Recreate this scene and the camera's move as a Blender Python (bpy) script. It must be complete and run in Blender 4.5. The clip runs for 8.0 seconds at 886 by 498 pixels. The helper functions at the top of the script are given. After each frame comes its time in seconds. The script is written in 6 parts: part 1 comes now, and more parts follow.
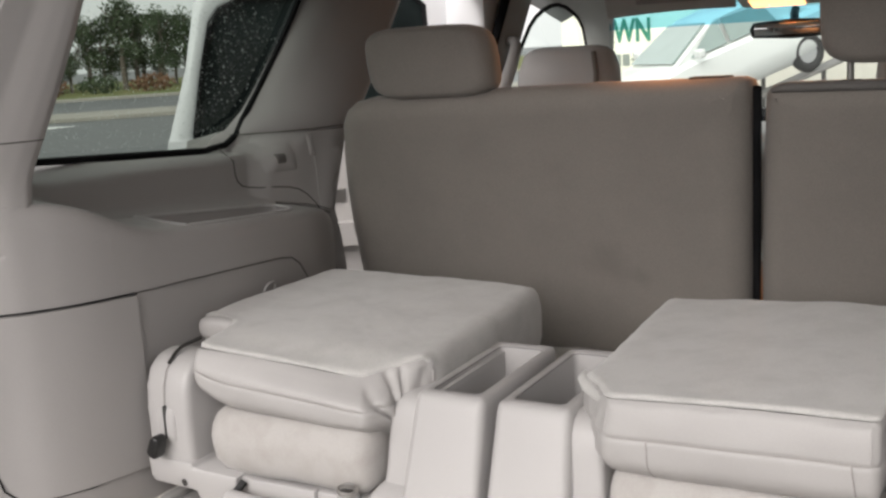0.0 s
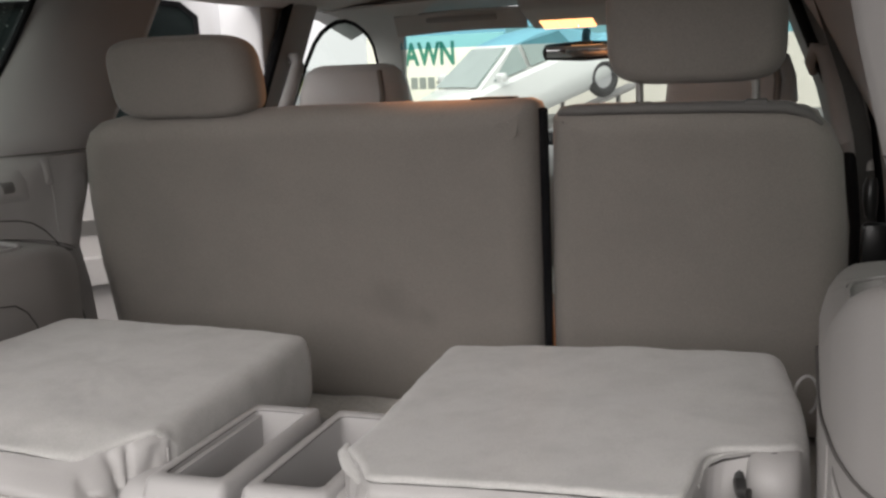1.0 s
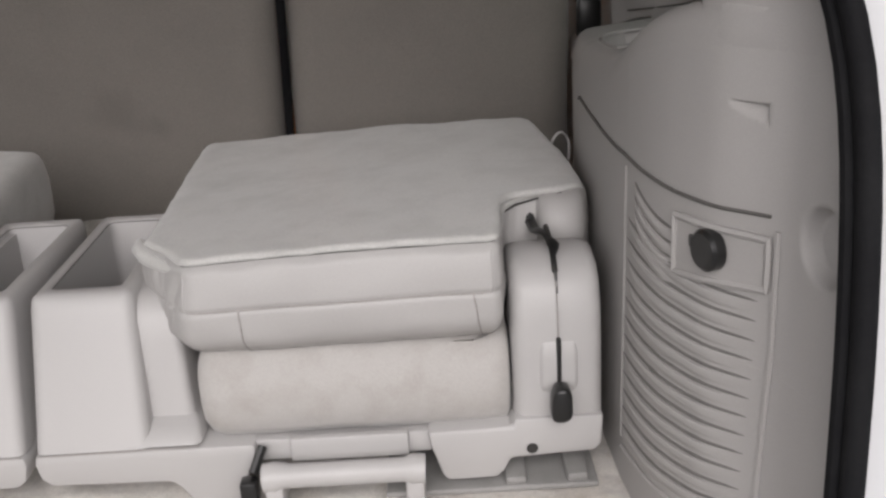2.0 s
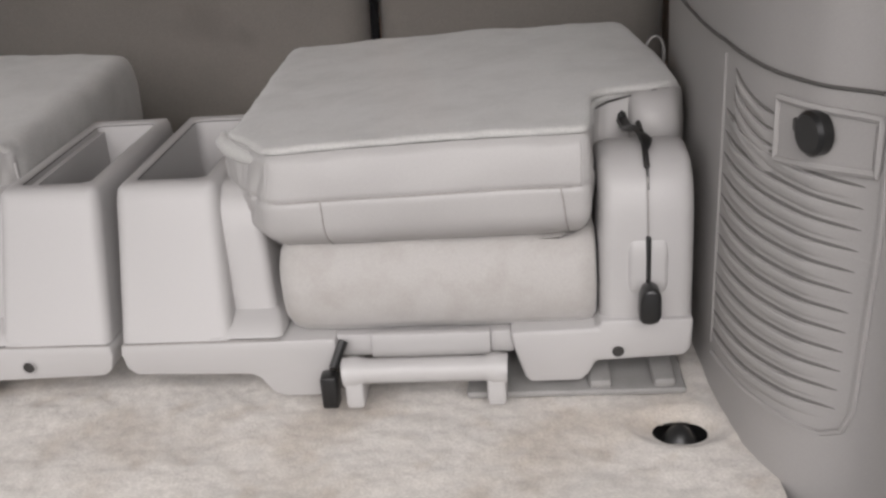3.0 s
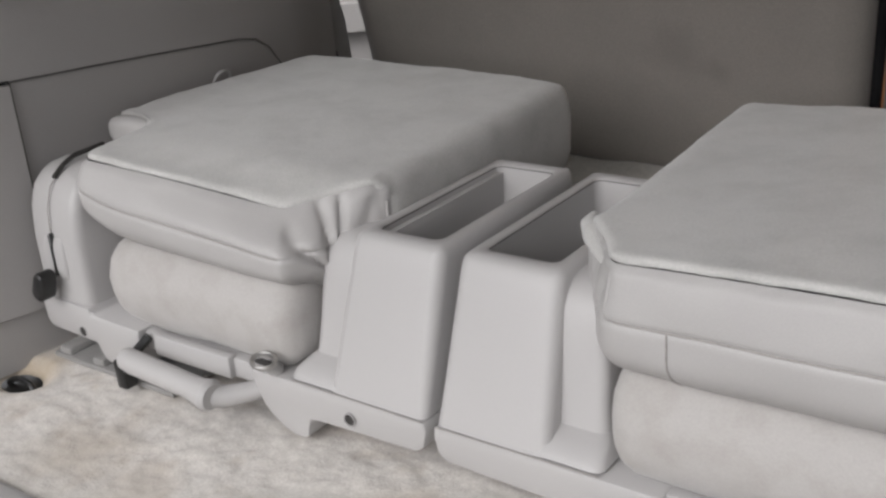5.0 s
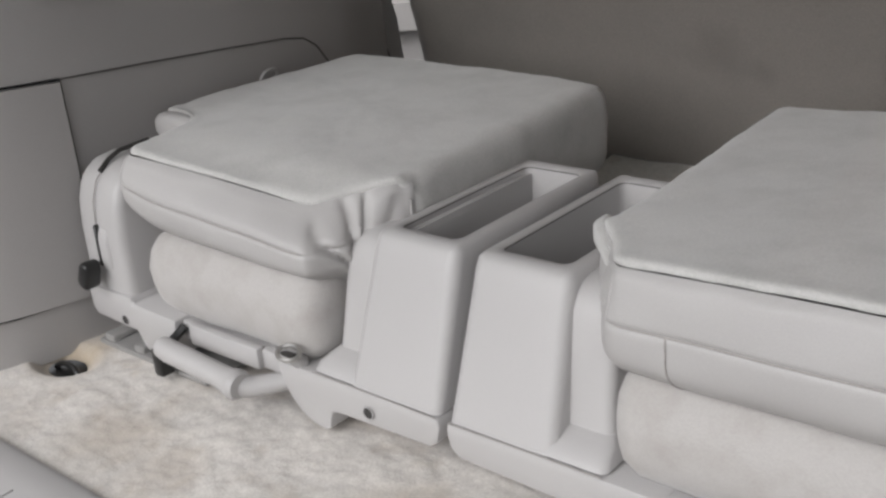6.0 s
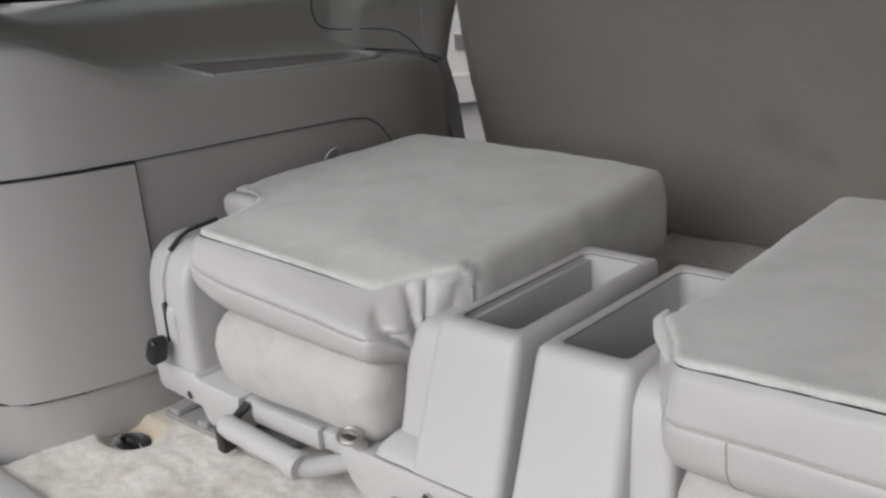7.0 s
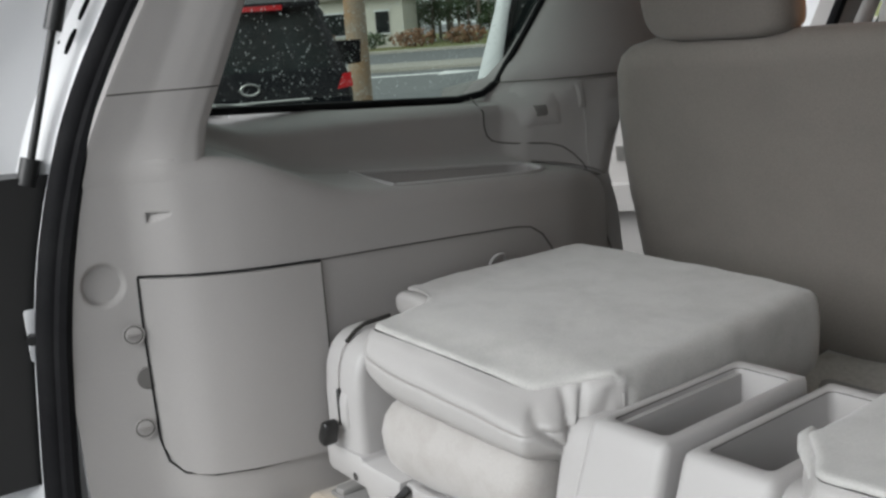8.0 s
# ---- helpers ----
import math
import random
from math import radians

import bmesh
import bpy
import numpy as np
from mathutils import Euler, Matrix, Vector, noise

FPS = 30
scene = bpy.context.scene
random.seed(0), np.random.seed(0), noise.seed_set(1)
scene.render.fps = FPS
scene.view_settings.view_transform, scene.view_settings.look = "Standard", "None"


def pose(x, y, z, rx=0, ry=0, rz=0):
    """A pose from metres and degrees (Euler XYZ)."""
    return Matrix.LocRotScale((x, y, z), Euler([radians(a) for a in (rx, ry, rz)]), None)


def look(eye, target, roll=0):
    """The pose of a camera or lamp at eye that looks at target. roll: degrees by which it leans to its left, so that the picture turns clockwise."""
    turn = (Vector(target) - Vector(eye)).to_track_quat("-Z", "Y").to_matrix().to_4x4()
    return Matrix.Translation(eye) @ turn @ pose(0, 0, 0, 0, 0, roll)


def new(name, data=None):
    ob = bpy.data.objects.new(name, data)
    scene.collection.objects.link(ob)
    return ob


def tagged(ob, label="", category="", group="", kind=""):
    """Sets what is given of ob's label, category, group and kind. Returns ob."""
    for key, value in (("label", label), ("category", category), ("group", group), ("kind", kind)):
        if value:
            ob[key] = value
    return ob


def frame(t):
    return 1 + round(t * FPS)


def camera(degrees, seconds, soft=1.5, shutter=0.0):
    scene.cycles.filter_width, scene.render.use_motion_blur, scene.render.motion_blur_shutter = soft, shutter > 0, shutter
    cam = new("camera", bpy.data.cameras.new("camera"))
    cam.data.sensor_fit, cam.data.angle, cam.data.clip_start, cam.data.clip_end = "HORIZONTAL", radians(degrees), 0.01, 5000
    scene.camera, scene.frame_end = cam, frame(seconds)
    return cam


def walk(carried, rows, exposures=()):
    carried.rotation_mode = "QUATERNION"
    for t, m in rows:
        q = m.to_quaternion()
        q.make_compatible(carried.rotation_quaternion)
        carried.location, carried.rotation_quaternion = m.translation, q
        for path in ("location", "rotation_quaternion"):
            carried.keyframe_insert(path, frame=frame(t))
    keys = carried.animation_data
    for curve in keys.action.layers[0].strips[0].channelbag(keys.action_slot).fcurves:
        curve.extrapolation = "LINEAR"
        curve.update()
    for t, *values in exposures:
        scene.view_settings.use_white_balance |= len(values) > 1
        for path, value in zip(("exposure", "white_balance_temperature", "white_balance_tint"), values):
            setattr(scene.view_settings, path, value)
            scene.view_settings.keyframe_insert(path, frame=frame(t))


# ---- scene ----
# ---- camera ----
cam = camera(46.86, 8.0, soft=2.6)
# t, x, y, z, yaw, pitch, roll
ROWS = [
    (0, 0.6153, -1.1446, 0.7061, 29.46, -10.94, -3.43),
    (0.5, 0.6226, -1.0044, 0.7132, 27.42, -8.95, -4.40),
    (1, 0.5888, -0.9044, 0.6907, 18.75, -10.28, -2.44),
    (1.5, 0.4906, -0.9212, 0.6682, 5.13, -14.12, -4.11),
    (2, 0.4455, -0.9477, 0.6264, -0.13, -20.30, -3.30),
    (2.2, 0.4348, -0.9512, 0.6071, -0.70, -22.77, -3.10),
    (3.3, 0.4543, -0.9218, 0.5659, 9.37, -23.23, -5.07),
    (3.5, 0.4823, -0.8879, 0.5799, 12.54, -23.81, -5.56),
    (4, 0.5754, -0.8121, 0.5912, 22.42, -23.88, -2.53),
    (4.5, 0.5463, -0.7209, 0.5863, 31.25, -23.98, -3.37),
    (5, 0.5200, -0.6696, 0.5928, 36.31, -22.06, -4.08),
    (5.2, 0.5285, -0.6545, 0.5927, 38.55, -22.59, -3.91),
    (6.5, 0.5862, -0.6456, 0.6088, 41.78, -21.39, -4.86),
    (7, 0.5754, -0.6523, 0.6358, 43.91, -18.57, -4.79),
    (7.5, 0.5823, -0.6911, 0.6733, 49.15, -13.10, -4.76),
    (8, 0.6386, -0.7226, 0.6728, 52.34, -12.45, -4.20),
]
EXPOSURES = [(0.0, 0.90, 6720, 14), (0.5, 0.88, 6700, 14), (1.0, 0.76, 6660, 14), (1.5, 0.70, 6600, 14), (2.0, 0.72, 6580, 15), (3.5, 0.64, 6550, 15), (4.2, 0.62, 6500, 15), (5.0, 0.66, 6400, 13), (6.5, 0.74, 6350, 12), (8.0, 0.88, 6250, 9)]
walk(cam, [(t, pose(x, y, z, 90 + pitch, 0, yaw) @ pose(0, 0, 0, 0, 0, roll)) for t, x, y, z, yaw, pitch, roll in ROWS], EXPOSURES)

# ---- sky, sun, lamps ----
world = bpy.data.worlds.new("overcast_sky")
scene.world = world
world.use_nodes = True
wn, wl = world.node_tree.nodes, world.node_tree.links
sky = wn.new("ShaderNodeTexSky")
sky.sky_type = "NISHITA"
sky.sun_disc = False
sky.sun_elevation, sky.sun_rotation = radians(32), radians(181)
sky.air_density, sky.dust_density, sky.ozone_density = 1.0, 6.0, 1.0
pale = wn.new("ShaderNodeHueSaturation")
pale.inputs["Saturation"].default_value = 0.12
wl.new(sky.outputs[0], pale.inputs["Color"])
cloud = wn.new("ShaderNodeMix")
cloud.data_type = "RGBA"
cloud.inputs["Factor"].default_value = 0.7
cloud.inputs["B"].default_value = (6.3, 6.4, 6.4, 1)  # even cloud cover
wl.new(pale.outputs[0], cloud.inputs["A"])
wl.new(cloud.outputs["Result"], wn["Background"].inputs["Color"])
wn["Background"].inputs["Strength"].default_value = 0.14

sun_data = bpy.data.lights.new("sun", "SUN")
sun_data.energy, sun_data.angle, sun_data.color = 1.25, radians(60), (1.0, 0.99, 0.97)
sun = new("sun", sun_data)
sun.matrix_world = look((0, 0, 0), (0.0, 0.78, -0.57))

dome_data = bpy.data.lights.new("dome_lamp_bulb", "AREA")
dome_data.shape, dome_data.size, dome_data.size_y = "RECTANGLE", 0.16, 0.025
dome_data.energy, dome_data.color, dome_data.spread = 0.7, (1.0, 0.46, 0.18), radians(36)
dome = new("dome_lamp_bulb", dome_data)
dome.matrix_world = look((-0.03, 2.30, 0.776), (0.02, 0.75, 0.60))

# Unseen lamp, added for the amber glow along the bench top.
roof_data = bpy.data.lights.new("unseen_roof_bulb", "AREA")
roof_data.shape, roof_data.size, roof_data.size_y = "RECTANGLE", 0.12, 0.05
roof_data.energy, roof_data.color, roof_data.spread = 0.40, (1.0, 0.42, 0.16), radians(62)
roof_bulb = new("unseen_roof_bulb", roof_data)
roof_bulb.matrix_world = look((0.05, 0.83, 0.934), (0.06, 0.92, 0.0))

# ---- materials ----


def tree(name):
    m = bpy.data.materials.new(name)
    m.use_nodes = True
    return m, m.node_tree.nodes, m.node_tree.links, m.node_tree.nodes["Principled BSDF"]


def surface(name, colour, rough=0.5, metal=0.0, grain=0.0, grain_size=0.002, stain=0.0, stain_size=0.12, stain_colour=None,
            bump=0.0, spec=0.5, sheen=0.0, coat=0.0, kind="noise", vary=0.0):
    """A surface with fine grain and large soft stains, in metres."""
    m, n, l, b = tree(name)
    tc = n.new("ShaderNodeTexCoord")
    b.inputs["Roughness"].default_value, b.inputs["Metallic"].default_value = rough, metal
    b.inputs["Specular IOR Level"].default_value = spec
    b.inputs["Coat Weight"].default_value = coat
    if sheen:
        b.inputs["Sheen Weight"].default_value, b.inputs["Sheen Roughness"].default_value = sheen, 0.5
    base = n.new("ShaderNodeRGB")
    base.outputs[0].default_value = (*colour, 1)
    out = base.outputs[0]
    fine = n.new("ShaderNodeTexNoise" if kind == "noise" else "ShaderNodeTexVoronoi")
    fine.inputs["Scale"].default_value = 1.0 / grain_size
    if kind == "noise":
        fine.inputs["Detail"].default_value = 4.0
    l.new(tc.outputs["Object"], fine.inputs["Vector"])
    fine_out = fine.outputs[0]
    if stain:
        big = n.new("ShaderNodeTexNoise")
        big.inputs["Scale"].default_value, big.inputs["Detail"].default_value = 1.0 / stain_size, 5.0
        big.inputs["Roughness"].default_value = 0.6
        l.new(tc.outputs["Object"], big.inputs["Vector"])
        ramp = n.new("ShaderNodeMapRange")
        ramp.inputs["From Min"].default_value, ramp.inputs["From Max"].default_value = 0.42, 0.72
        ramp.inputs["To Max"].default_value = stain
        l.new(big.outputs[0], ramp.inputs["Value"])
        mix = n.new("ShaderNodeMix")
        mix.data_type = "RGBA"
        sc = stain_colour or tuple(c * 0.7 for c in colour)
        mix.inputs["B"].default_value = (*sc, 1)
        l.new(out, mix.inputs["A"])
        l.new(ramp.outputs[0], mix.inputs["Factor"])
        out = mix.outputs["Result"]
    if grain:
        hsv = n.new("ShaderNodeHueSaturation")
        gr = n.new("ShaderNodeMapRange")
        gr.inputs["From Min"].default_value, gr.inputs["From Max"].default_value = 0.25, 0.75
        gr.inputs["To Min"].default_value, gr.inputs["To Max"].default_value = 1 - grain, 1 + grain
        l.new(fine_out, gr.inputs["Value"])
        l.new(gr.outputs[0], hsv.inputs["Value"])
        l.new(out, hsv.inputs["Color"])
        out = hsv.outputs[0]
    if vary:
        oi = n.new("ShaderNodeObjectInfo")
        vr = n.new("ShaderNodeMapRange")
        vr.inputs["To Min"].default_value, vr.inputs["To Max"].default_value = 1 - vary, 1 + vary
        l.new(oi.outputs["Random"], vr.inputs["Value"])
        h2 = n.new("ShaderNodeHueSaturation")
        l.new(vr.outputs[0], h2.inputs["Value"])
        l.new(out, h2.inputs["Color"])
        out = h2.outputs[0]
    l.new(out, b.inputs["Base Color"])
    if bump:
        bp = n.new("ShaderNodeBump")
        bp.inputs["Strength"].default_value, bp.inputs["Distance"].default_value = bump, grain_size * 0.5
        l.new(fine_out, bp.inputs["Height"])
        l.new(bp.outputs[0], b.inputs["Normal"])
    return m


def glass(name, tint, gloss=0.05):
    """A pane that lets light straight through and shines more towards grazing angles."""
    m, n, l, b = tree(name)
    tr, gl, mx, lw = (n.new("ShaderNode" + k) for k in ("BsdfTransparent", "BsdfGlossy", "MixShader", "LayerWeight"))
    tr.inputs["Color"].default_value = (*tint, 1)
    gl.inputs["Roughness"].default_value = 0.01
    lw.inputs["Blend"].default_value = 0.5
    pw, sc = n.new("ShaderNodeMath"), n.new("ShaderNodeMath")
    pw.operation, sc.operation = "POWER", "MULTIPLY_ADD"
    pw.inputs[1].default_value = 4.0
    sc.inputs[1].default_value, sc.inputs[2].default_value = 0.7, gloss
    l.new(lw.outputs["Facing"], pw.inputs[0])
    l.new(pw.outputs[0], sc.inputs[0])
    l.new(sc.outputs[0], mx.inputs[0])
    l.new(tr.outputs[0], mx.inputs[1])
    l.new(gl.outputs[0], mx.inputs[2])
    l.new(mx.outputs[0], n["Material Output"].inputs["Surface"])
    return m


def glow(name, colour, strength):
    m, n, l, b = tree(name)
    b.inputs["Base Color"].default_value = (*colour, 1)
    b.inputs["Emission Color"].default_value = (*colour, 1)
    b.inputs["Emission Strength"].default_value = strength
    return m


PLASTIC = surface("grained_trim_plastic", (0.352, 0.339, 0.328), 0.6, grain=0.05, grain_size=0.0012, stain=0.12, stain_size=0.25, bump=0.18, spec=0.28)
PALE = surface("pale_smooth_plastic", (0.400, 0.390, 0.384), 0.42, grain=0.025, grain_size=0.001, stain=0.06, stain_size=0.3, bump=0.08, spec=0.4)
VELOUR = surface("velour_cloth", (0.460, 0.454, 0.438), 0.95, grain=0.09, grain_size=0.0024, stain=0.9, stain_size=0.06, stain_colour=(0.384, 0.379, 0.364), bump=0.3, spec=0.12, sheen=0.3)
VINYL = surface("soft_vinyl", (0.384, 0.373, 0.364), 0.45, grain=0.04, grain_size=0.0014, stain=0.1, stain_size=0.12, bump=0.12, spec=0.35)
CUSHION = surface("worn_cushion_cloth", (0.398, 0.383, 0.368), 0.95, grain=0.05, grain_size=0.0022, stain=0.75, stain_size=0.035, stain_colour=(0.336, 0.316, 0.296), bump=0.3, spec=0.12, sheen=0.25)
BENCH = surface("bench_back_cloth", (0.236, 0.214, 0.195), 0.95, grain=0.09, grain_size=0.0026, stain=0.55, stain_size=0.12, stain_colour=(0.208, 0.190, 0.174), bump=0.4, spec=0.12, sheen=0.2)


def worn_patch(m, at, radius, amount, tint=(0.09, 0.08, 0.07)):
    """A soft dark stain of its own shape round one spot."""
    n, l = m.node_tree.nodes, m.node_tree.links
    b = n["Principled BSDF"]
    src = b.inputs["Base Color"].links[0].from_socket
    tc, nz, ad, ds, mr, mx = (n.new("ShaderNode" + k) for k in ("TexCoord", "TexNoise", "VectorMath", "VectorMath", "MapRange", "Mix"))
    nz.inputs["Scale"].default_value = 24.0
    ad.operation, ds.operation, mx.data_type = "MULTIPLY_ADD", "DISTANCE", "RGBA"
    ad.inputs[1].default_value = (0.05, 0.05, 0.05)
    l.new(nz.outputs["Color"], ad.inputs[0])
    l.new(tc.outputs["Object"], nz.inputs["Vector"])
    l.new(tc.outputs["Object"], ad.inputs[2])
    l.new(ad.outputs[0], ds.inputs[0])
    ds.inputs[1].default_value = tuple(a + 0.025 for a in at)
    mr.inputs["From Min"].default_value, mr.inputs["From Max"].default_value = radius, radius * 0.25
    mr.inputs["To Max"].default_value = amount
    l.new(ds.outputs["Value"], mr.inputs["Value"])
    l.new(mr.outputs[0], mx.inputs["Factor"])
    l.new(src, mx.inputs["A"])
    mx.inputs["B"].default_value = (*tint, 1)
    l.new(mx.outputs["Result"], b.inputs["Base Color"])


worn_patch(BENCH, (-0.11, -0.08, 0.265), 0.06, 0.22)
worn_patch(BENCH, (-0.04, -0.06, 0.235), 0.035, 0.2)


def carpet_material():
    """Cut pile: fuzzy grain, soft traffic shading and brown stains."""
    m, n, l, b = tree("stained_beige_carpet")
    tc = n.new("ShaderNodeTexCoord")
    b.inputs["Roughness"].default_value, b.inputs["Specular IOR Level"].default_value = 1.0, 0.05
    b.inputs["Sheen Weight"].default_value, b.inputs["Sheen Roughness"].default_value = 0.25, 0.6

    def noise_of(size, detail, lo, hi, a, c):
        t = n.new("ShaderNodeTexNoise")
        t.inputs["Scale"].default_value, t.inputs["Detail"].default_value = 1.0 / size, detail
        l.new(tc.outputs["Object"], t.inputs["Vector"])
        r = n.new("ShaderNodeMapRange")
        r.interpolation_type = "SMOOTHSTEP"
        for k, v in (("From Min", lo), ("From Max", hi), ("To Min", a), ("To Max", c)):
            r.inputs[k].default_value = v
        l.new(t.outputs[0], r.inputs["Value"])
        return r.outputs[0], t.outputs[0]

    col = n.new("ShaderNodeRGB")
    col.outputs[0].default_value = (0.54, 0.512, 0.476, 1)
    out = col.outputs[0]
    for size, detail, lo, hi, amount, tint in ((0.16, 3.0, 0.47, 0.71, 0.68, (0.385, 0.335, 0.282)), (0.045, 4.0, 0.53, 0.77, 0.56, (0.35, 0.295, 0.24)), (0.03, 3.0, 0.5, 0.8, 0.35, (0.53, 0.515, 0.49))):
        f, _ = noise_of(size, detail, lo, hi, 0.0, amount)
        mx = n.new("ShaderNodeMix")
        mx.data_type = "RGBA"
        mx.inputs["B"].default_value = (*tint, 1)
        l.new(f, mx.inputs["Factor"])
        l.new(out, mx.inputs["A"])
        out = mx.outputs["Result"]
    for size, lo, hi in ((0.0028, 0.90, 1.08), (0.010, 0.93, 1.06)):
        f, raw = noise_of(size, 2.0, 0.25, 0.75, lo, hi)
        h = n.new("ShaderNodeHueSaturation")
        l.new(f, h.inputs["Value"])
        l.new(out, h.inputs["Color"])
        out = h.outputs[0]
        if size < 0.005:
            bp = n.new("ShaderNodeBump")
            bp.inputs["Strength"].default_value, bp.inputs["Distance"].default_value = 0.5, 0.0012
            l.new(raw, bp.inputs["Height"])
            l.new(bp.outputs[0], b.inputs["Normal"])
    l.new(out, b.inputs["Base Color"])
    return m


CARPET = carpet_material()
worn_patch(CARPET, (-0.615, -0.050, -0.010), 0.075, 0.75, (0.36, 0.285, 0.19))
worn_patch(CARPET, (-0.385, -0.140, 0.0), 0.085, 0.5, (0.34, 0.285, 0.22))
worn_patch(CARPET, (-0.268, -0.150, 0.0), 0.06, 0.4, (0.36, 0.30, 0.235))
LINER = surface("headliner_cloth", (0.60, 0.585, 0.565), 0.98, grain=0.05, grain_size=0.0015, stain=0.1, bump=0.3, spec=0.1)
LEATHER = surface("grey_seat_leather", (0.54, 0.525, 0.51), 0.45, grain=0.05, grain_size=0.002, stain=0.1, bump=0.2)
RUBBER = surface("black_rubber", (0.007, 0.007, 0.008), 0.75, spec=0.12, grain=0.1, grain_size=0.004, bump=0.2, stain=0.3, stain_colour=(0.03, 0.03, 0.03))
BLACK = surface("black_plastic", (0.012, 0.012, 0.012), 0.35, grain=0.08, grain_size=0.001, bump=0.1)
# Near-black; also painted in as shade in the notch and screw holes.
SEAM = surface("dark_slot_and_shade", (0.03, 0.028, 0.026), 0.9)
# Thread tone darkened to carry the seam groove's shade.
STITCH = surface("shaded_seam_thread", (0.30, 0.285, 0.27), 0.9, grain=0.2, grain_size=0.002)
GAP = surface("narrow_trim_gap", (0.09, 0.085, 0.08), 0.9)
# Recess shade put into the colour; also serves dark trim pieces.
DARK_AND_SHADE = surface("dark_plastic_and_recess_shade", (0.13, 0.124, 0.118), 0.7, grain=0.05, grain_size=0.001)
CHROME = surface("worn_chrome", (0.50, 0.49, 0.47), 0.3, metal=1.0, grain=0.05, grain_size=0.004, bump=0.05)
GREYMETAL = surface("grey_cast_metal", (0.22, 0.21, 0.2), 0.45, metal=0.5, grain=0.1, grain_size=0.003, bump=0.2)
TRACKGREY = surface("grey_track_coating", (0.24, 0.235, 0.228), 0.5, grain=0.08, grain_size=0.002, stain=0.5, stain_size=0.03, bump=0.15)
WEBBING = surface("belt_webbing", (0.05, 0.048, 0.045), 0.85, grain=0.2, grain_size=0.002, bump=0.4)
WHITEPAINT = surface("white_car_paint", (0.62, 0.625, 0.635), 0.3, coat=0.6, grain=0.01, stain=0.08, stain_size=0.5)
SILVERPAINT = surface("pale_silver_paint", (0.72, 0.74, 0.72), 0.3, coat=0.6, stain=0.08, stain_size=0.5)
BLACKPAINT = surface("black_car_paint", (0.006, 0.006, 0.008), 0.25, coat=0.0, spec=0.10, stain=0.2, stain_colour=(0.03, 0.03, 0.03))
REDLENS = surface("red_lamp_lens", (0.45, 0.01, 0.015), 0.15, coat=0.5)
TYRE = surface("tyre_rubber", (0.02, 0.02, 0.02), 0.8, grain=0.1, grain_size=0.01, bump=0.2)
RIM = surface("alloy_rim", (0.6, 0.6, 0.6), 0.3, metal=0.8)
SIDEGLASS = glass("tinted_side_glass", (0.44, 0.50, 0.465))
PRIVACY = glass("dark_privacy_glass", (0.10, 0.11, 0.105))
CLEARGLASS = glass("clear_glass", (0.86, 0.93, 0.90))
SHADEBAND = glass("blue_shade_band_glass", (0.22, 0.55, 0.66))
DARKGLASS = surface("privacy_glass", (0.006, 0.008, 0.008), 0.08, coat=0.0, spec=0.12, stain=0.4, stain_size=0.3, stain_colour=(0.03, 0.04, 0.04))
MIRROR = surface("mirror_silver", (0.8, 0.8, 0.8), 0.02, metal=1.0)
DOMEGLOW = glow("lit_dome_lens", (1.0, 0.50, 0.20), 1.5)
ASPHALT = surface("wet_asphalt", (0.052, 0.054, 0.056), 0.45, grain=0.2, grain_size=0.03, stain=0.6, stain_size=3.0, stain_colour=(0.05, 0.052, 0.055), bump=0.4)
CONCRETE = surface("kerb_concrete", (0.30, 0.28, 0.245), 0.85, grain=0.12, grain_size=0.05, stain=0.4, stain_size=1.2, bump=0.3)
GRASS = surface("verge_grass", (0.10, 0.13, 0.03), 0.95, grain=0.3, grain_size=0.08, stain=0.7, stain_size=2.5, stain_colour=(0.19, 0.11, 0.045), bump=0.6)
LEAF = surface("dark_leaves", (0.035, 0.06, 0.022), 0.8, grain=0.35, grain_size=0.25, stain=0.6, stain_size=1.5, stain_colour=(0.06, 0.075, 0.03))
RUST = surface("rust_bush_leaves", (0.17, 0.085, 0.045), 0.9, grain=0.35, grain_size=0.2, stain=0.5, stain_size=0.8, stain_colour=(0.09, 0.07, 0.035))
BARK = surface("grey_bark", (0.12, 0.10, 0.08), 0.95, grain=0.3, grain_size=0.05, bump=0.6)
POLEWOOD = surface("weathered_pole_wood", (0.26, 0.21, 0.16), 0.9, grain=0.2, grain_size=0.03, stain=0.9, stain_size=0.35, stain_colour=(0.30, 0.16, 0.06), bump=0.5)
# For unseen walls added to hold back skylight.
DARKWALL = surface("light_blocking_wall", (0.07, 0.066, 0.062), 0.8, grain=0.15, grain_size=0.05, stain=0.4, stain_size=0.8, bump=0.3)
SIDING = surface("cream_siding", (0.50, 0.48, 0.42), 0.8, grain=0.04, grain_size=0.05, stain=0.3, stain_size=0.8)
SIGNFACE = surface("cream_sign_face", (0.80, 0.80, 0.66), 0.6, stain=0.1, stain_size=0.6)
GREENPAINT = surface("green_sign_paint", (0.01, 0.20, 0.12), 0.5)
GREYPRINT = surface("grey_sign_print", (0.22, 0.25, 0.22), 0.6)
ROADPAINT = surface("white_road_paint", (0.7, 0.7, 0.68), 0.7, grain=0.1, grain_size=0.05, stain=0.4, stain_size=0.3, stain_colour=(0.3, 0.3, 0.3))

# ---- shaping helpers ----
ORIGIN = {}


def thing(name, at, label, category, group="", kind=""):
    ob = new(name)
    ob.empty_display_size = 0.05
    ob.location = at
    ORIGIN[ob.name] = Vector(at)
    return tagged(ob, label, category, group, kind)


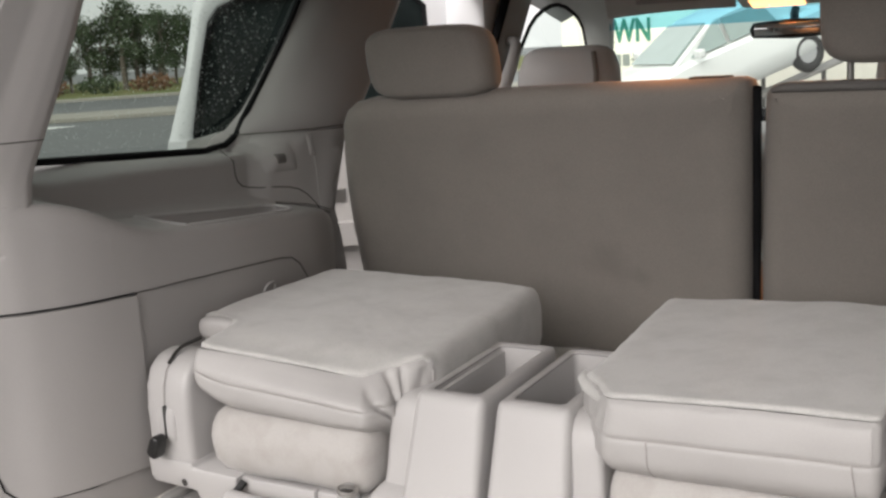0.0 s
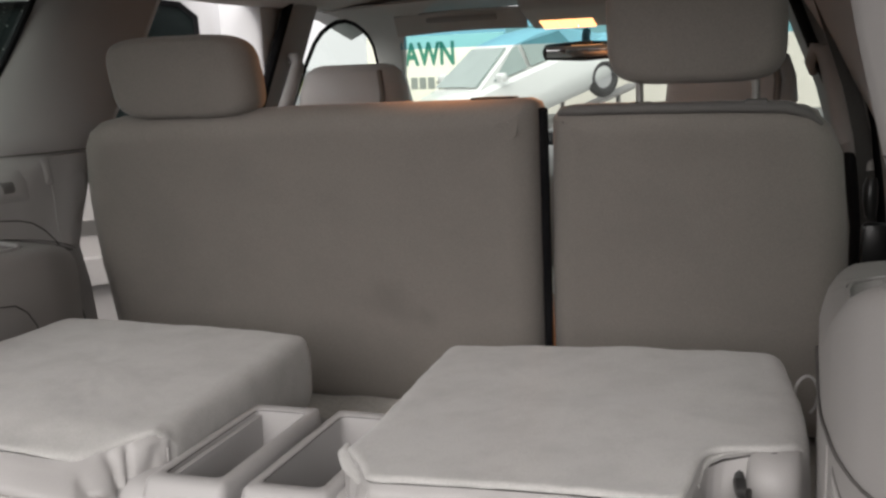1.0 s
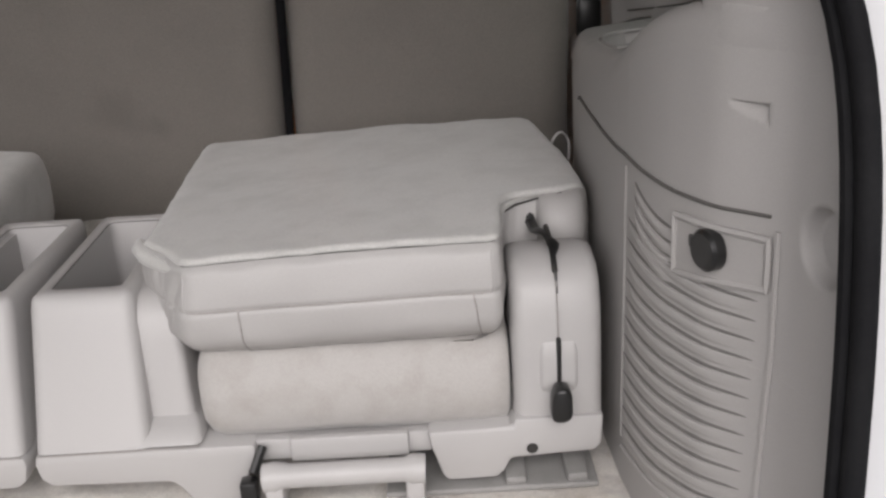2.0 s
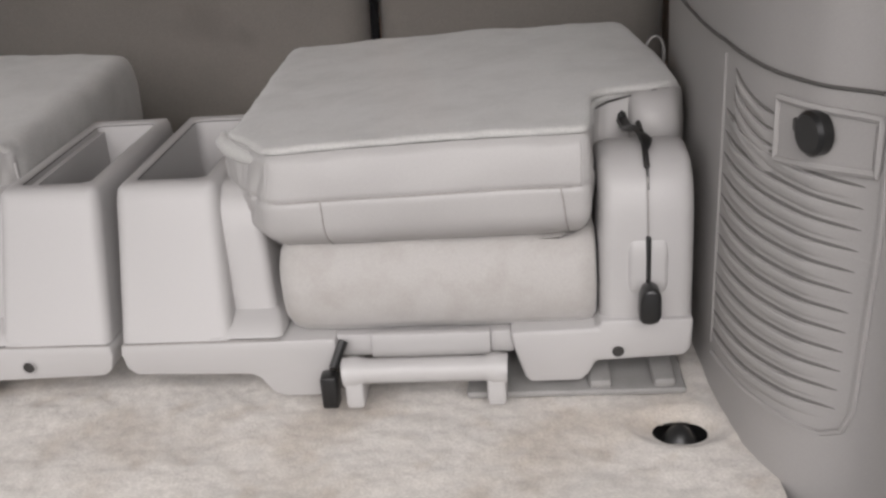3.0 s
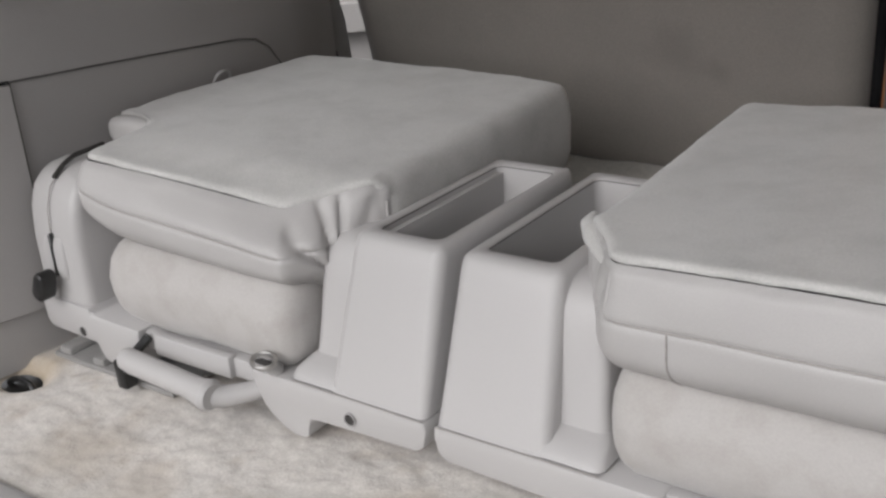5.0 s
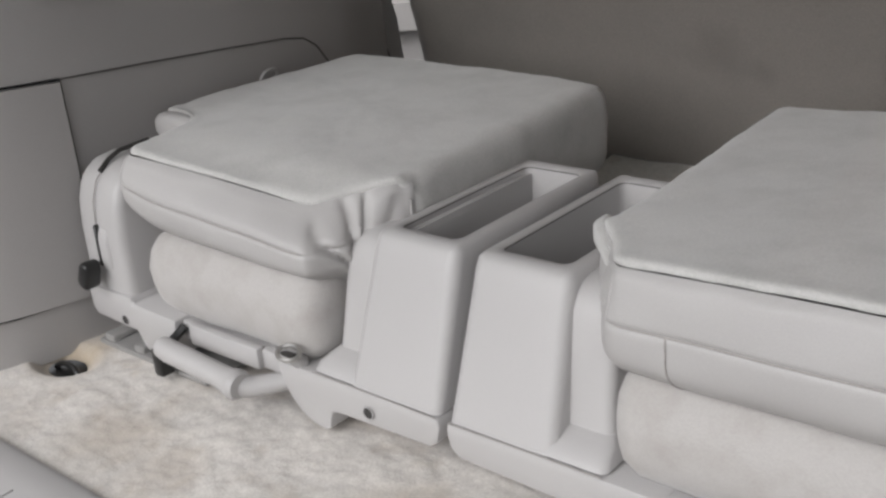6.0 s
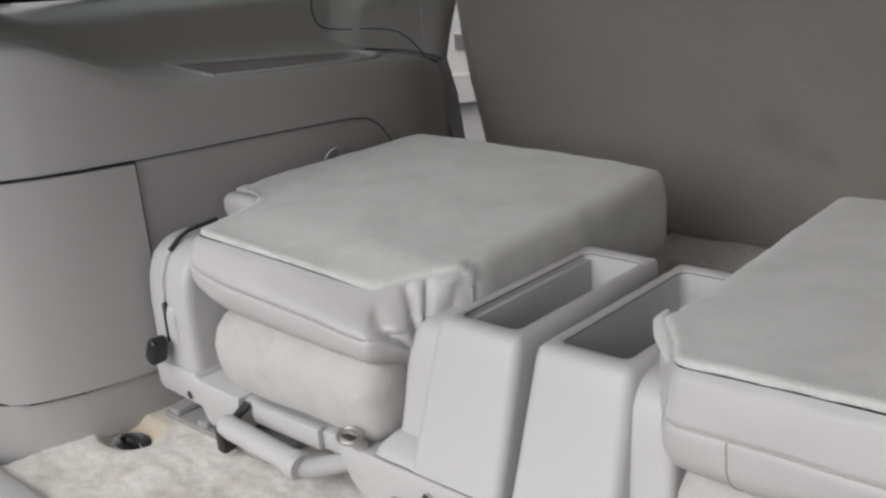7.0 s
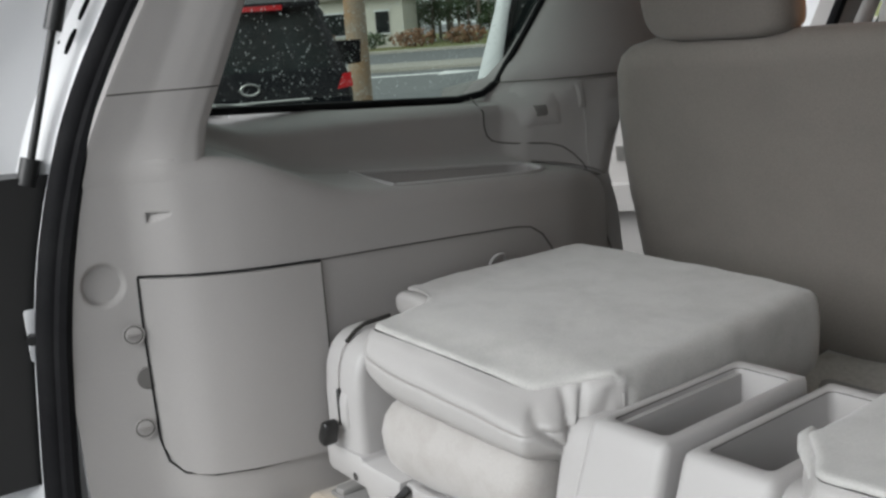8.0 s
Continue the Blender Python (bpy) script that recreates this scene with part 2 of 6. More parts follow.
def finish(bm, material, at=(0, 0, 0), angle=38):
    bmesh.ops.remove_doubles(bm, verts=bm.verts, dist=1e-6)
    bmesh.ops.recalc_face_normals(bm, faces=bm.faces)
    lim = radians(angle)
    for f in bm.faces:
        f.smooth = True
    for e in bm.edges:
        e.smooth = len(e.link_faces) == 2 and e.calc_face_angle(0.0) < lim
    bmesh.ops.translate(bm, verts=bm.verts, vec=-Vector(at))
    me = bpy.data.meshes.new("shape")
    bm.to_mesh(me)
    bm.free()
    me.materials.append(material)
    return me


def part(name, bm, material, parent, label="", angle=38, solid=0.0):
    """One mesh under a thing or under a part; its points are given in the world."""
    at = ORIGIN[parent.name]
    ob = new(name, finish(bm, material, at, angle))
    ob.parent = parent
    ORIGIN[ob.name] = at
    if solid:
        md = ob.modifiers.new("thickness", "SOLIDIFY")
        md.thickness, md.offset = solid, 0.0
    if label:
        ob["label"] = label
    return ob


def piece(name, bm, material, label, category, kind="", group="", angle=38, at=(0, 0, 0), solid=0.0):
    """A thing of one mesh."""
    ob = new(name, finish(bm, material, at, angle))
    ob.location = at
    ORIGIN[ob.name] = Vector(at)
    if solid:
        md = ob.modifiers.new("thickness", "SOLIDIFY")
        md.thickness, md.offset = solid, 0.0
    return tagged(ob, label, category, group, kind)


def loft(rows, closed=False, cap=False):
    """A skin over rows of points; closed: each row is a ring."""
    bm = bmesh.new()
    g = [[bm.verts.new(p) for p in r] for r in rows]
    n = len(g[0])
    for a, b in zip(g, g[1:]):
        for i in range(n if closed else n - 1):
            j = (i + 1) % n
            bm.faces.new((a[i], a[j], b[j], b[i]))
    if cap:
        bm.faces.new(g[0])
        bm.faces.new(list(reversed(g[-1])))
    return bm


def box(x0, x1, y0, y1, z0, z1, bev=0.0, seg=2):
    bm = bmesh.new()
    bmesh.ops.create_cube(bm, size=1)
    for v in bm.verts:
        v.co = Vector(((x0 + x1) / 2 + v.co.x * (x1 - x0), (y0 + y1) / 2 + v.co.y * (y1 - y0), (z0 + z1) / 2 + v.co.z * (z1 - z0)))
    if bev:
        bmesh.ops.bevel(bm, geom=bm.edges[:], offset=bev, segments=seg, profile=0.5, affect="EDGES")
    return bm


def prism(outline, axis, a0, a1, bev=0.0, seg=2):
    """An outline drawn in the plane across the axis (x: y,z; y: x,z; z: x,y), pulled from a0 to a1."""
    put = {"x": lambda p, a: (a, p[0], p[1]), "y": lambda p, a: (p[0], a, p[1]), "z": lambda p, a: (p[0], p[1], a)}[axis]
    bm = bmesh.new()
    lo = [bm.verts.new(put(p, a0)) for p in outline]
    hi = [bm.verts.new(put(p, a1)) for p in outline]
    bm.faces.new(lo)
    bm.faces.new(list(reversed(hi)))
    for i in range(len(lo)):
        j = (i + 1) % len(lo)
        bm.faces.new((lo[i], lo[j], hi[j], hi[i]))
    bmesh.ops.recalc_face_normals(bm, faces=bm.faces)
    if bev:
        bmesh.ops.bevel(bm, geom=bm.edges[:], offset=bev, segments=seg, profile=0.5, affect="EDGES")
    return bm


def rod(points, r, n=8, closed=False, flat=1.0):
    """A round bar along points; flat squeezes it along its second direction."""
    pts = [Vector(p) for p in points]
    rows = []
    for i, p in enumerate(pts):
        if closed:
            d = pts[(i + 1) % len(pts)] - pts[i - 1]
        else:
            d = pts[min(i + 1, len(pts) - 1)] - pts[max(i - 1, 0)]
        d.normalize()
        if i == 0:
            up = Vector((0, 0, 1)) if abs(d.z) < 0.9 else Vector((0, 1, 0))
            a = d.cross(up).normalized()
        else:
            a = (a - d * a.dot(d)).normalized()
        b = a.cross(d)
        rr = r[i] if isinstance(r, (list, tuple)) else r
        rows.append([p + (a * math.cos(k * math.tau / n) + b * math.sin(k * math.tau / n) * flat) * rr for k in range(n)])
    if closed:
        rows.append(rows[0])
    return loft(rows, closed=True, cap=not closed)


def disc(c, axis, r, depth, n=24, bev=0.0):
    """A short round plug round c, along the axis."""
    a = Vector(axis).normalized()
    u = a.orthogonal().normalized()
    w = a.cross(u)
    c = Vector(c)
    bm = bmesh.new()
    rows = []
    prof = [(0.0, r), (depth - bev, r), (depth, r - bev)] if bev else [(0.0, r), (depth, r)]
    for h, q in prof:
        rows.append([bm.verts.new(c + a * h + (u * math.cos(k * math.tau / n) + w * math.sin(k * math.tau / n)) * q) for k in range(n)])
    for p, q in zip(rows, rows[1:]):
        for k in range(n):
            bm.faces.new((p[k], p[(k + 1) % n], q[(k + 1) % n], q[k]))
    bm.faces.new(list(reversed(rows[0])))
    bm.faces.new(rows[-1])
    return bm


def merge(*bms):
    """Several shapes of one part in one bmesh."""
    out = bmesh.new()
    for b in bms:
        me = bpy.data.meshes.new("tmp")
        b.to_mesh(me)
        b.free()
        out.from_mesh(me)
        bpy.data.meshes.remove(me)
    return out


def mirrored(bm, s):
    if s < 0:
        for v in bm.verts:
            v.co.x = -v.co.x
    return bm


def lerp(a, b, t):
    return a + (b - a) * t


def smooth_curve(xs, ys, soft):
    """A softened polyline through a few stations, as a function."""
    xs, ys = np.array(xs, float), np.array(ys, float)
    grid = np.linspace(xs[0], xs[-1], 400)
    v = np.interp(grid, xs, ys)
    k = np.exp(-0.5 * (np.arange(-60, 61) * (grid[1] - grid[0]) / soft) ** 2)
    v = np.convolve(np.pad(v, 60, mode="reflect", reflect_type="odd"), k / k.sum(), "valid")
    return lambda q: float(np.interp(q, grid, v))



# ---- the car's shell ----
GROUND = -0.8
face_x = smooth_curve([-0.36, -0.30, -0.263, -0.215, -0.19, -0.163, -0.1, -0.05, 0.025, 0.1, 0.3, 0.46, 0.58, 0.66, 0.74, 0.80, 0.86],
                      [0.735, 0.730, 0.724, 0.713, 0.694, 0.670, 0.645, 0.634, 0.627, 0.626, 0.630, 0.643, 0.662, 0.69, 0.735, 0.78, 0.82], 0.012)
top_z = smooth_curve([-0.36, -0.11, -0.03, 0.03, 0.10, 0.19, 0.40, 0.58, 0.70, 0.78, 0.86], [0.525, 0.518, 0.495, 0.462, 0.436, 0.427, 0.410, 0.395, 0.375, 0.345, 0.28], 0.03)
seal_y = smooth_curve([-0.1, 0.05, 0.3, 0.42, 0.57, 0.65, 0.735, 0.95], [-0.355, -0.35, -0.325, -0.302, -0.255, -0.215, -0.17, -0.04], 0.04)
seal_x = smooth_curve([-0.1, 0.0, 0.1, 0.3, 0.5, 0.65, 0.95], [0.715, 0.735, 0.742, 0.745, 0.742, 0.730, 0.665], 0.05)

seal_xr = smooth_curve([-0.1, 0.19, 0.37, 0.46, 0.53, 0.57, 0.654, 0.95], [0.712, 0.723, 0.729, 0.731, 0.725, 0.711, 0.690, 0.63], 0.03)


def edge_x(s, z):
    return seal_x(z) if s < 0 else seal_xr(z)


def on_face(y, z, proud=0.0):
    """A point of the right-hand quarter panel; proud: towards the cabin."""
    foot = 0.012 * max(0.0, 1 - z / 0.25) * max(0.0, min(1.0, (-0.05 - y) / 0.15))
    return (face_x(y) - foot - proud - 0.002, y, z)


def pillar_x(y, z):
    """Inner face of the middle pillar's foot."""
    yw, o = 0.60 + 0.42 * (z - 0.534), max(0.0, (z - 0.50) / 0.046)
    pts = [(yw - 0.60, 1.30), (yw - 0.07, 0.95), (yw - 0.03, 0.905), (yw - 0.005 + 0.02 * o, lerp(0.845, 0.865, o)), (yw + 0.03 + 0.036 * o, lerp(0.795, 0.808, o)), (yw + 0.09 + 0.03 * o, 0.774),
           (yw + 0.16 + 0.02 * o, 0.764), (yw + 0.21 + 0.01 * o, 0.750), (yw + 0.245, 0.751), (yw + 0.262, 0.775), (yw + 0.29, 0.86), (yw + 0.7, 1.2)]
    return float(np.interp(y, [p[0] for p in pts], [p[1] for p in pts]))


def ledge_end(y):
    """Where the ledge meets the wall under the quarter window."""
    return max(0.80, face_x(y) + lerp(0.172, 0.138, max(0.0, min(1.0, (y - 0.2) / 0.3))))


def inner_x(y, z):
    """The wall under the quarter window, running softly into the pillar's foot."""
    wall = ledge_end(y)
    q = max(0.0, min(1.3, (z - top_z(y) - 0.03) / max(0.03, 0.53 - top_z(y) - 0.03)))
    w = wall + 0.010 + 0.016 * min(q, 0.75) + 0.36 * max(0.0, q - 0.75) ** 1.5
    p, k = pillar_x(y, z), 0.07
    h = max(0.0, min(1.0, 0.5 + 0.5 * (w - p) / k))
    return lerp(w, p, h) - k * h * (1 - h)


def quarter_panel(s):
    side = "left" if s < 0 else "right"
    t = thing("quarter_panel", (s * 0.66, 0.2, 0), "grey-beige moulded plastic cargo side panel with a storage shelf" if s < 0 else
              "grey-beige moulded plastic cargo side panel with a slotted grille", "trim panel", kind="structure")
    t.name = "wall_" + side
    ORIGIN[t.name] = Vector((s * 0.66, 0.2, 0))
    end = 0.562 if s < 0 else 0.40
    ys = [-0.322, -0.30, -0.28, -0.263, -0.24, -0.225, -0.215, -0.205, -0.195, -0.185, -0.175, -0.163, -0.14, -0.12, -0.1, -0.07, -0.04, -0.01, 0.025, 0.06, 0.1, 0.14,
          0.17, 0.186, 0.1895, 0.194, 0.20, 0.25, 0.3, 0.36] + [end - d for d in (0.075, 0.06, 0.048, 0.036, 0.026, 0.018, 0.011, 0.006, 0.003, 0.001)] + [end + 0.002, end + 0.01] + [
              y for y in (0.44, 0.48, 0.52, 0.56, 0.585, 0.60, 0.615, 0.63, 0.645, 0.66, 0.675, 0.69, 0.705, 0.72, 0.735, 0.75, 0.765, 0.78, 0.81, 0.85) if y > end + 0.012]
    rows, rim_a, rim_b = [], [], []
    for y in ys:
        b, zt = face_x(y), top_z(y)
        inside = 0.1885 < y < end
        deep = (0.085 if s < 0 else 0.016) * min(1.0, (y - 0.1885) / 0.004) if inside else 0.0
        k = max(0.0, min(1.0, (y + 0.165) / 0.055))  # behind the pillar the ledge closes up
        xa, xb = b + 0.025 * k + 0.002, b + lerp(0.149, 0.112, max(0.0, min(1.0, (y - 0.19) / 0.28))) * k + 0.003
        q = max(0.0, 1 - (end - y) / 0.07) if y < end else 1.0
        r = 1 - math.sqrt(max(0.0, 1 - q * q)) if inside else 0.0
        mid = lerp(xa, xb, 0.55)
        xa, xb = lerp(xa, mid, r * 0.78), lerp(xb, mid, r * 0.78)
        tilt = lambda x: zt + 0.001 + 0.012 * k * (x - b - 0.027) / 0.125
        edge = min(0.004, 0.3 * (xb - xa)) * k
        if inside:
            rim_a.append((s * xa, y, tilt(xa) + 0.0016))
            rim_b.append((s * xb, y, tilt(xb) + 0.0016))
        wall = lerp(b + 0.005, ledge_end(y), k)
        low = 0.034 * max(0.0, min(1.0, (y + 0.1) / 0.7)) * (1 - max(0.0, min(1.0, (y - 0.605) / 0.035)))
        low -= 0.011 * max(0.0, 1 - max(0.0, y) / 0.45) + 0.014 * max(0.0, min(1.0, 1 - (y - 0.02) / 0.24))
        p = [on_face(y, zz, -0.002) for zz in (-0.015, 0.0, 0.06, 0.14, 0.22, 0.30)]
        p = [(q_[0], q_[1], min(q_[2], zt - 0.06 + 0.01 * i)) for i, q_ in enumerate(p)]
        p += [(b, y, zt - 0.03), (b + 0.003 * k, y, zt - 0.016), (b + 0.009 * k, y, zt - 0.006), (b + 0.017 * k, y, zt - 0.001), (xa, y, tilt(xa)),
              (xa + edge, y, tilt(xa + edge) - deep), (xb - edge, y, tilt(xb - edge) - deep), (xb, y, tilt(xb))]
        up = [(wall - 0.018 * k, zt + 0.0150 * k), (wall - 0.008 * k, zt + 0.0185 * k), (wall + 0.003 * k, zt + 0.025 * k)]
        zs_ = [lerp(zt + 0.034, 0.530 - low, u) for u in (0.0, 0.15, 0.3, 0.45, 0.6, 0.72, 0.82, 0.9, 0.96, 1.0)] + [0.544 - low]
        p += [(min(x, inner_x(y, z)) if k == 1 else x, y, z) for x, z in up]
        p += [(lerp(b + 0.006, inner_x(y, z), k), y, lerp(zt, z, k)) for z in zs_]
        p += [(lerp(b + 0.007, inner_x(y, 0.545) + 0.012, k), y, lerp(zt, 0.549 - low, k)), (lerp(b + 0.008, inner_x(y, 0.545) + 0.040, k), y, lerp(zt, 0.550 - low, k))]
        rows.append([(s * q_[0], max(q_[1], seal_y(q_[2]) + 0.002), q_[2]) for q_ in p])
    bm = loft(rows)
    def rear_field():
        return [f for f in bm.faces if -0.325 < f.calc_center_median().y < -0.02 and 0.22 < f.calc_center_median().z < min(0.49, top_z(f.calc_center_median().y) - 0.031) and abs(f.normal.z) < 0.6]
    for along, cuts in ((2, 90), (1, 8)):
        es = {e for f in rear_field() for e in f.edges if max(range(3), key=lambda a: abs(e.verts[0].co[a] - e.verts[1].co[a]) * (1.0 if a else 0.5)) == along and abs(e.verts[0].co[along] - e.verts[1].co[along]) > 0.004}
        bmesh.ops.subdivide_edges(bm, edges=list(es), cuts=cuts)
    for v in {v for f in rear_field() for v in f.verts}:
        if 0.23 < v.co.z < min(0.485, top_z(v.co.y) - 0.030) and v.co.y > seal_y(v.co.z) + 0.004:
            v.co.x = s * on_face(v.co.y, v.co.z, -0.002)[0]
    cy, cz = -0.262, 0.356
    for v in bm.verts:
        y, z = v.co.y, v.co.z
        r = math.hypot((y - cy) * 1.03, z - cz)
        if r < 0.034 and abs(v.co.x) < 0.78:  # round dished recess beside the tailgate
            u = max(0.0, min(1.0, (0.0320 - r) / 0.0065))
            v.co.x += s * (0.0095 if s < 0 else 0.014) * u * u * (3 - 2 * u)
            v.co.y += 0.002 * u
        q = (y + 0.198) / 0.029
        if 0 <= q <= 1 and 0.450 - lerp(0.0165, 0.006, q) < z < 0.450:  # wedge-shaped direction mark
            v.co.x += s * 0.012 * (1 - q) ** 0.7 * min(1.0, 0.35 + 1.1 * (z - 0.450 + lerp(0.0165, 0.006, q)) / lerp(0.0165, 0.006, q))
    part("panel_moulding", bm, PLASTIC, t, solid=0.004, angle=50)
    # Left rim gets paler plastic as a painted edge highlight.
    part("tray_rim", rod(rim_a + rim_b[::-1], 0.0042 if s < 0 else 0.0026, 8, closed=True), PALE if s < 0 else PLASTIC, t, "thin raised rim of the shelf tray")
    # the long joint over the storage door and the wheel housing
    seam = [(-0.216, 0.361), (-0.1, 0.356), (0.025, 0.349), (0.15, 0.343), (0.3, 0.334), (0.42, 0.325), (0.46, 0.318), (0.49, 0.30), (0.515, 0.27), (0.53, 0.22)]
    if s > 0:
        seam = [(0.304, 0.352), (0.294, 0.356), (0.2, 0.357), (0.1, 0.360), (0.0, 0.363), (-0.116, 0.359), (-0.17, 0.360), (-0.212, 0.363)]
    pts = []
    for a, b in zip(seam, seam[1:]):
        for k in range(6):
            pts.append(on_face(lerp(a[0], b[0], k / 6), lerp(a[1], b[1], k / 6), 0.0015))
    part("joint_line", mirrored(rod(pts, 0.0012 if s < 0 else 0.0017, 5), s), GAP, t)
    return t


def prism_points(pts, d):
    bm = bmesh.new()
    lo = [bm.verts.new(p) for p in pts]
    hi = [bm.verts.new(Vector(p) + Vector(d)) for p in pts]
    bm.faces.new(lo)
    bm.faces.new(list(reversed(hi)))
    for i in range(len(lo)):
        j = (i + 1) % len(lo)
        bm.faces.new((lo[i], lo[j], hi[j], hi[i]))
    return bm


def ring(c, axis, r, thick, n=28, m=8):
    a = Vector(axis).normalized()
    u = a.orthogonal().normalized()
    w = a.cross(u)
    pts = [Vector(c) + (u * math.cos(k * math.tau / n) + w * math.sin(k * math.tau / n)) * r for k in range(n)]
    rows = []
    for p in pts:
        o = (p - Vector(c)).normalized()
        rows.append([p + (o * math.cos(k * math.tau / m) + a * math.sin(k * math.tau / m)) * thick for k in range(m)])
    rows.append(rows[0])
    return loft(rows, closed=True)


WALL_L = quarter_panel(-1)
WALL_R = quarter_panel(1)


def face_patch(y0, y1, z0, z1, proud, rows=10, cols=14, cut=0.0):
    """A rectangle that follows the quarter panel; cut rounds its lower rear corner."""
    g = []
    for i in range(cols + 1):
        y = lerp(y0, y1, i / cols)
        lo = z0(y) if callable(z0) else z0
        hi = z1(y) if callable(z1) else z1
        if cut:
            q = max(0.0, 1 - (y - y0) / cut)
            lo += cut * (1 - math.sqrt(max(0.0, 1 - q * q)))
        g.append([on_face(y, lerp(lo, hi, k / rows), proud) for k in range(rows + 1)])
    return loft(g)


def storage_door():
    d = part("storage_door", mirrored(face_patch(-0.2155, 0.022, lambda y: 0.068 - (y + 0.21) * 0.05, lambda y: 0.358 - (y + 0.216) * 0.05, 0.004, cut=0.045), -1), PLASTIC, WALL_L,
             "curved plastic storage door in the side panel", solid=0.006)
    edge = [(-0.218, 0.360), (-0.219, 0.3), (-0.219, 0.2), (-0.219, 0.125), (-0.212, 0.09), (-0.195, 0.070), (-0.16, 0.063), (-0.1, 0.06), (0.024, 0.056)]
    part("door_gap", mirrored(rod([on_face(y, z, 0.002) for y, z in edge], 0.0016, 5), -1), RUBBER, d)
    part("door_gap", mirrored(rod([on_face(-0.218 + 0.242 * k / 14, 0.361 - 0.012 * k / 14, 0.002) for k in range(15)], 0.0018, 5), -1), RUBBER, d)
    part("door_gap", mirrored(rod([on_face(0.025, 0.348 - 0.292 * k / 10, 0.002) for k in range(11)], 0.0013, 5), -1), GAP, d)
    n = Vector((0.97, -0.24, 0)).normalized()
    for y, z in ((-0.235, 0.283), (-0.237, 0.146)):
        c = Vector((-face_x(y) + 0.0125, y, z))
        w = part("turn_screw", merge(disc(c - n * 0.006, n, 0.0112, 0.0078, 24, 0.001), ring(c + n * 0.0005, n, 0.0142, 0.0011)), PLASTIC, WALL_L, "slotted round turn fastener")
        part("screw_gap", ring(c - n * 0.0004, n, 0.0124, 0.0009), GAP, w)
        part("screw_wing", prism_points([c + n * 0.001 + Vector((0, dy, dz)) for dy, dz in ((-0.0108, -0.0026), (0.0112, -0.0002), (0.0112, 0.0006), (-0.0108, 0.0026))], tuple(n * 0.0055)), PLASTIC, w)
    c = Vector((-face_x(-0.221) + 0.004, -0.221, 0.216))
    # Dark disc imitates the shade inside a finger notch.
    part("finger_notch", disc(c - n * 0.003, n, 0.0165, 0.0058, 24, 0.001), DARK_AND_SHADE, WALL_L, "dark disc standing in for the shaded finger notch")
    hk = (-face_x(0.371) + 0.003, 0.371, 0.271)
    part("tie_down", rod([(hk[0] + 0.001 + 0.007 * math.sin(a), hk[1] + 0.0165 * math.copysign(abs(math.cos(a)) ** 0.7, math.cos(a)), hk[2] + 0.017 * math.sin(a)) for a in np.linspace(0, math.pi, 14)], 0.0024, 8), PALE, WALL_L, "small moulded tie-down loop")


storage_door()


def face_curve(y0, z0, y1, z1, n, proud, sag=0.0):
    return [on_face(lerp(y0, y1, k / n), lerp(z0, z1, k / n) - sag * math.sin(k / n * math.pi), proud) for k in range(n + 1)]


def cargo_grille():
    g = part("grille_frame", rod(face_curve(-0.212, 0.352, -0.213, 0.10, 12, 0.0015) + face_curve(-0.206, 0.078, -0.19, 0.066, 3, 0.0015) + face_curve(-0.17, 0.062, 0.0, 0.040, 10, 0.0015), 0.0026, 6), PLASTIC, WALL_R, "moulded edge of the slotted air grille")
    part("grille_edge", rod(face_curve(-0.006, 0.352, 0.006, 0.05, 14, 0.0002), 0.0014, 6), PLASTIC, g)
    slots = [(-0.034, 0.343 - 0.0135 * k, -0.111, 0.3225 - 0.0138 * k) for k in range(4)]
    slots += [(-0.012 + 0.0035 * k * 0.5, 0.301 - 0.0215 * k, -0.197, 0.287 - 0.01765 * k) for k in range(12)]
    for y0, z0, y1, z1 in slots:
        # Dark rods stand in for the shade inside the slots.
        part("slot", rod(face_curve(y0, z0 + 0.0012, y1, z1 + 0.0012, 18, -0.0003, 0.004), [0.0006, 0.0014] + [0.0016] * 15 + [0.0014, 0.0008], 6), DARK_AND_SHADE, g)
        rows = []
        n = 18
        for k in range(n + 1):
            y, z = lerp(y0, y1, k / n), lerp(z0, z1, k / n) - 0.004 * math.sin(k / n * math.pi) - 0.0072
            e = min(1.0, 5 * min(k, n - k) / n + 0.1)
            rows.append([on_face(y, z + dz, pr * e) for dz, pr in ((-0.0062, -0.0005), (-0.0050, 0.0012), (-0.0020, 0.0024), (0.0018, 0.0034), (0.0044, 0.0035), (0.0057, 0.0026), (0.0060, -0.0005))])
        part("slat", loft(rows), PLASTIC, g)
    rim = [(-0.2065, 0.301), (-0.120, 0.288), (-0.120, 0.340), (-0.2065, 0.343)]
    pts = []
    for a, b in zip(rim, rim[1:] + rim[:1]):
        pts += [on_face(lerp(a[0], b[0], k / 8), lerp(a[1], b[1], k / 8), 0.003) for k in range(8)]
    bx = part("outlet_plate", face_patch(-0.205, -0.121, lambda y: 0.289 - (y + 0.12) * 0.15, 0.340, 0.0022, rows=6, cols=12), PLASTIC, g, solid=0.002)
    part("plate_rim", rod(pts, 0.0034, 6, closed=True), PLASTIC, bx)
    n = Vector((-0.93, -0.36, 0)).normalized()
    c = Vector(on_face(-0.164, 0.323, 0.002))
    part("socket_cap", merge(disc(c, n, 0.0180, 0.012, 28, 0.003), box(c.x - 0.014, c.x - 0.004, c.y + 0.013, c.y + 0.028, c.z - 0.006, c.z + 0.006, 0.002)), BLACK, bx, "round black power socket cap")


cargo_grille()


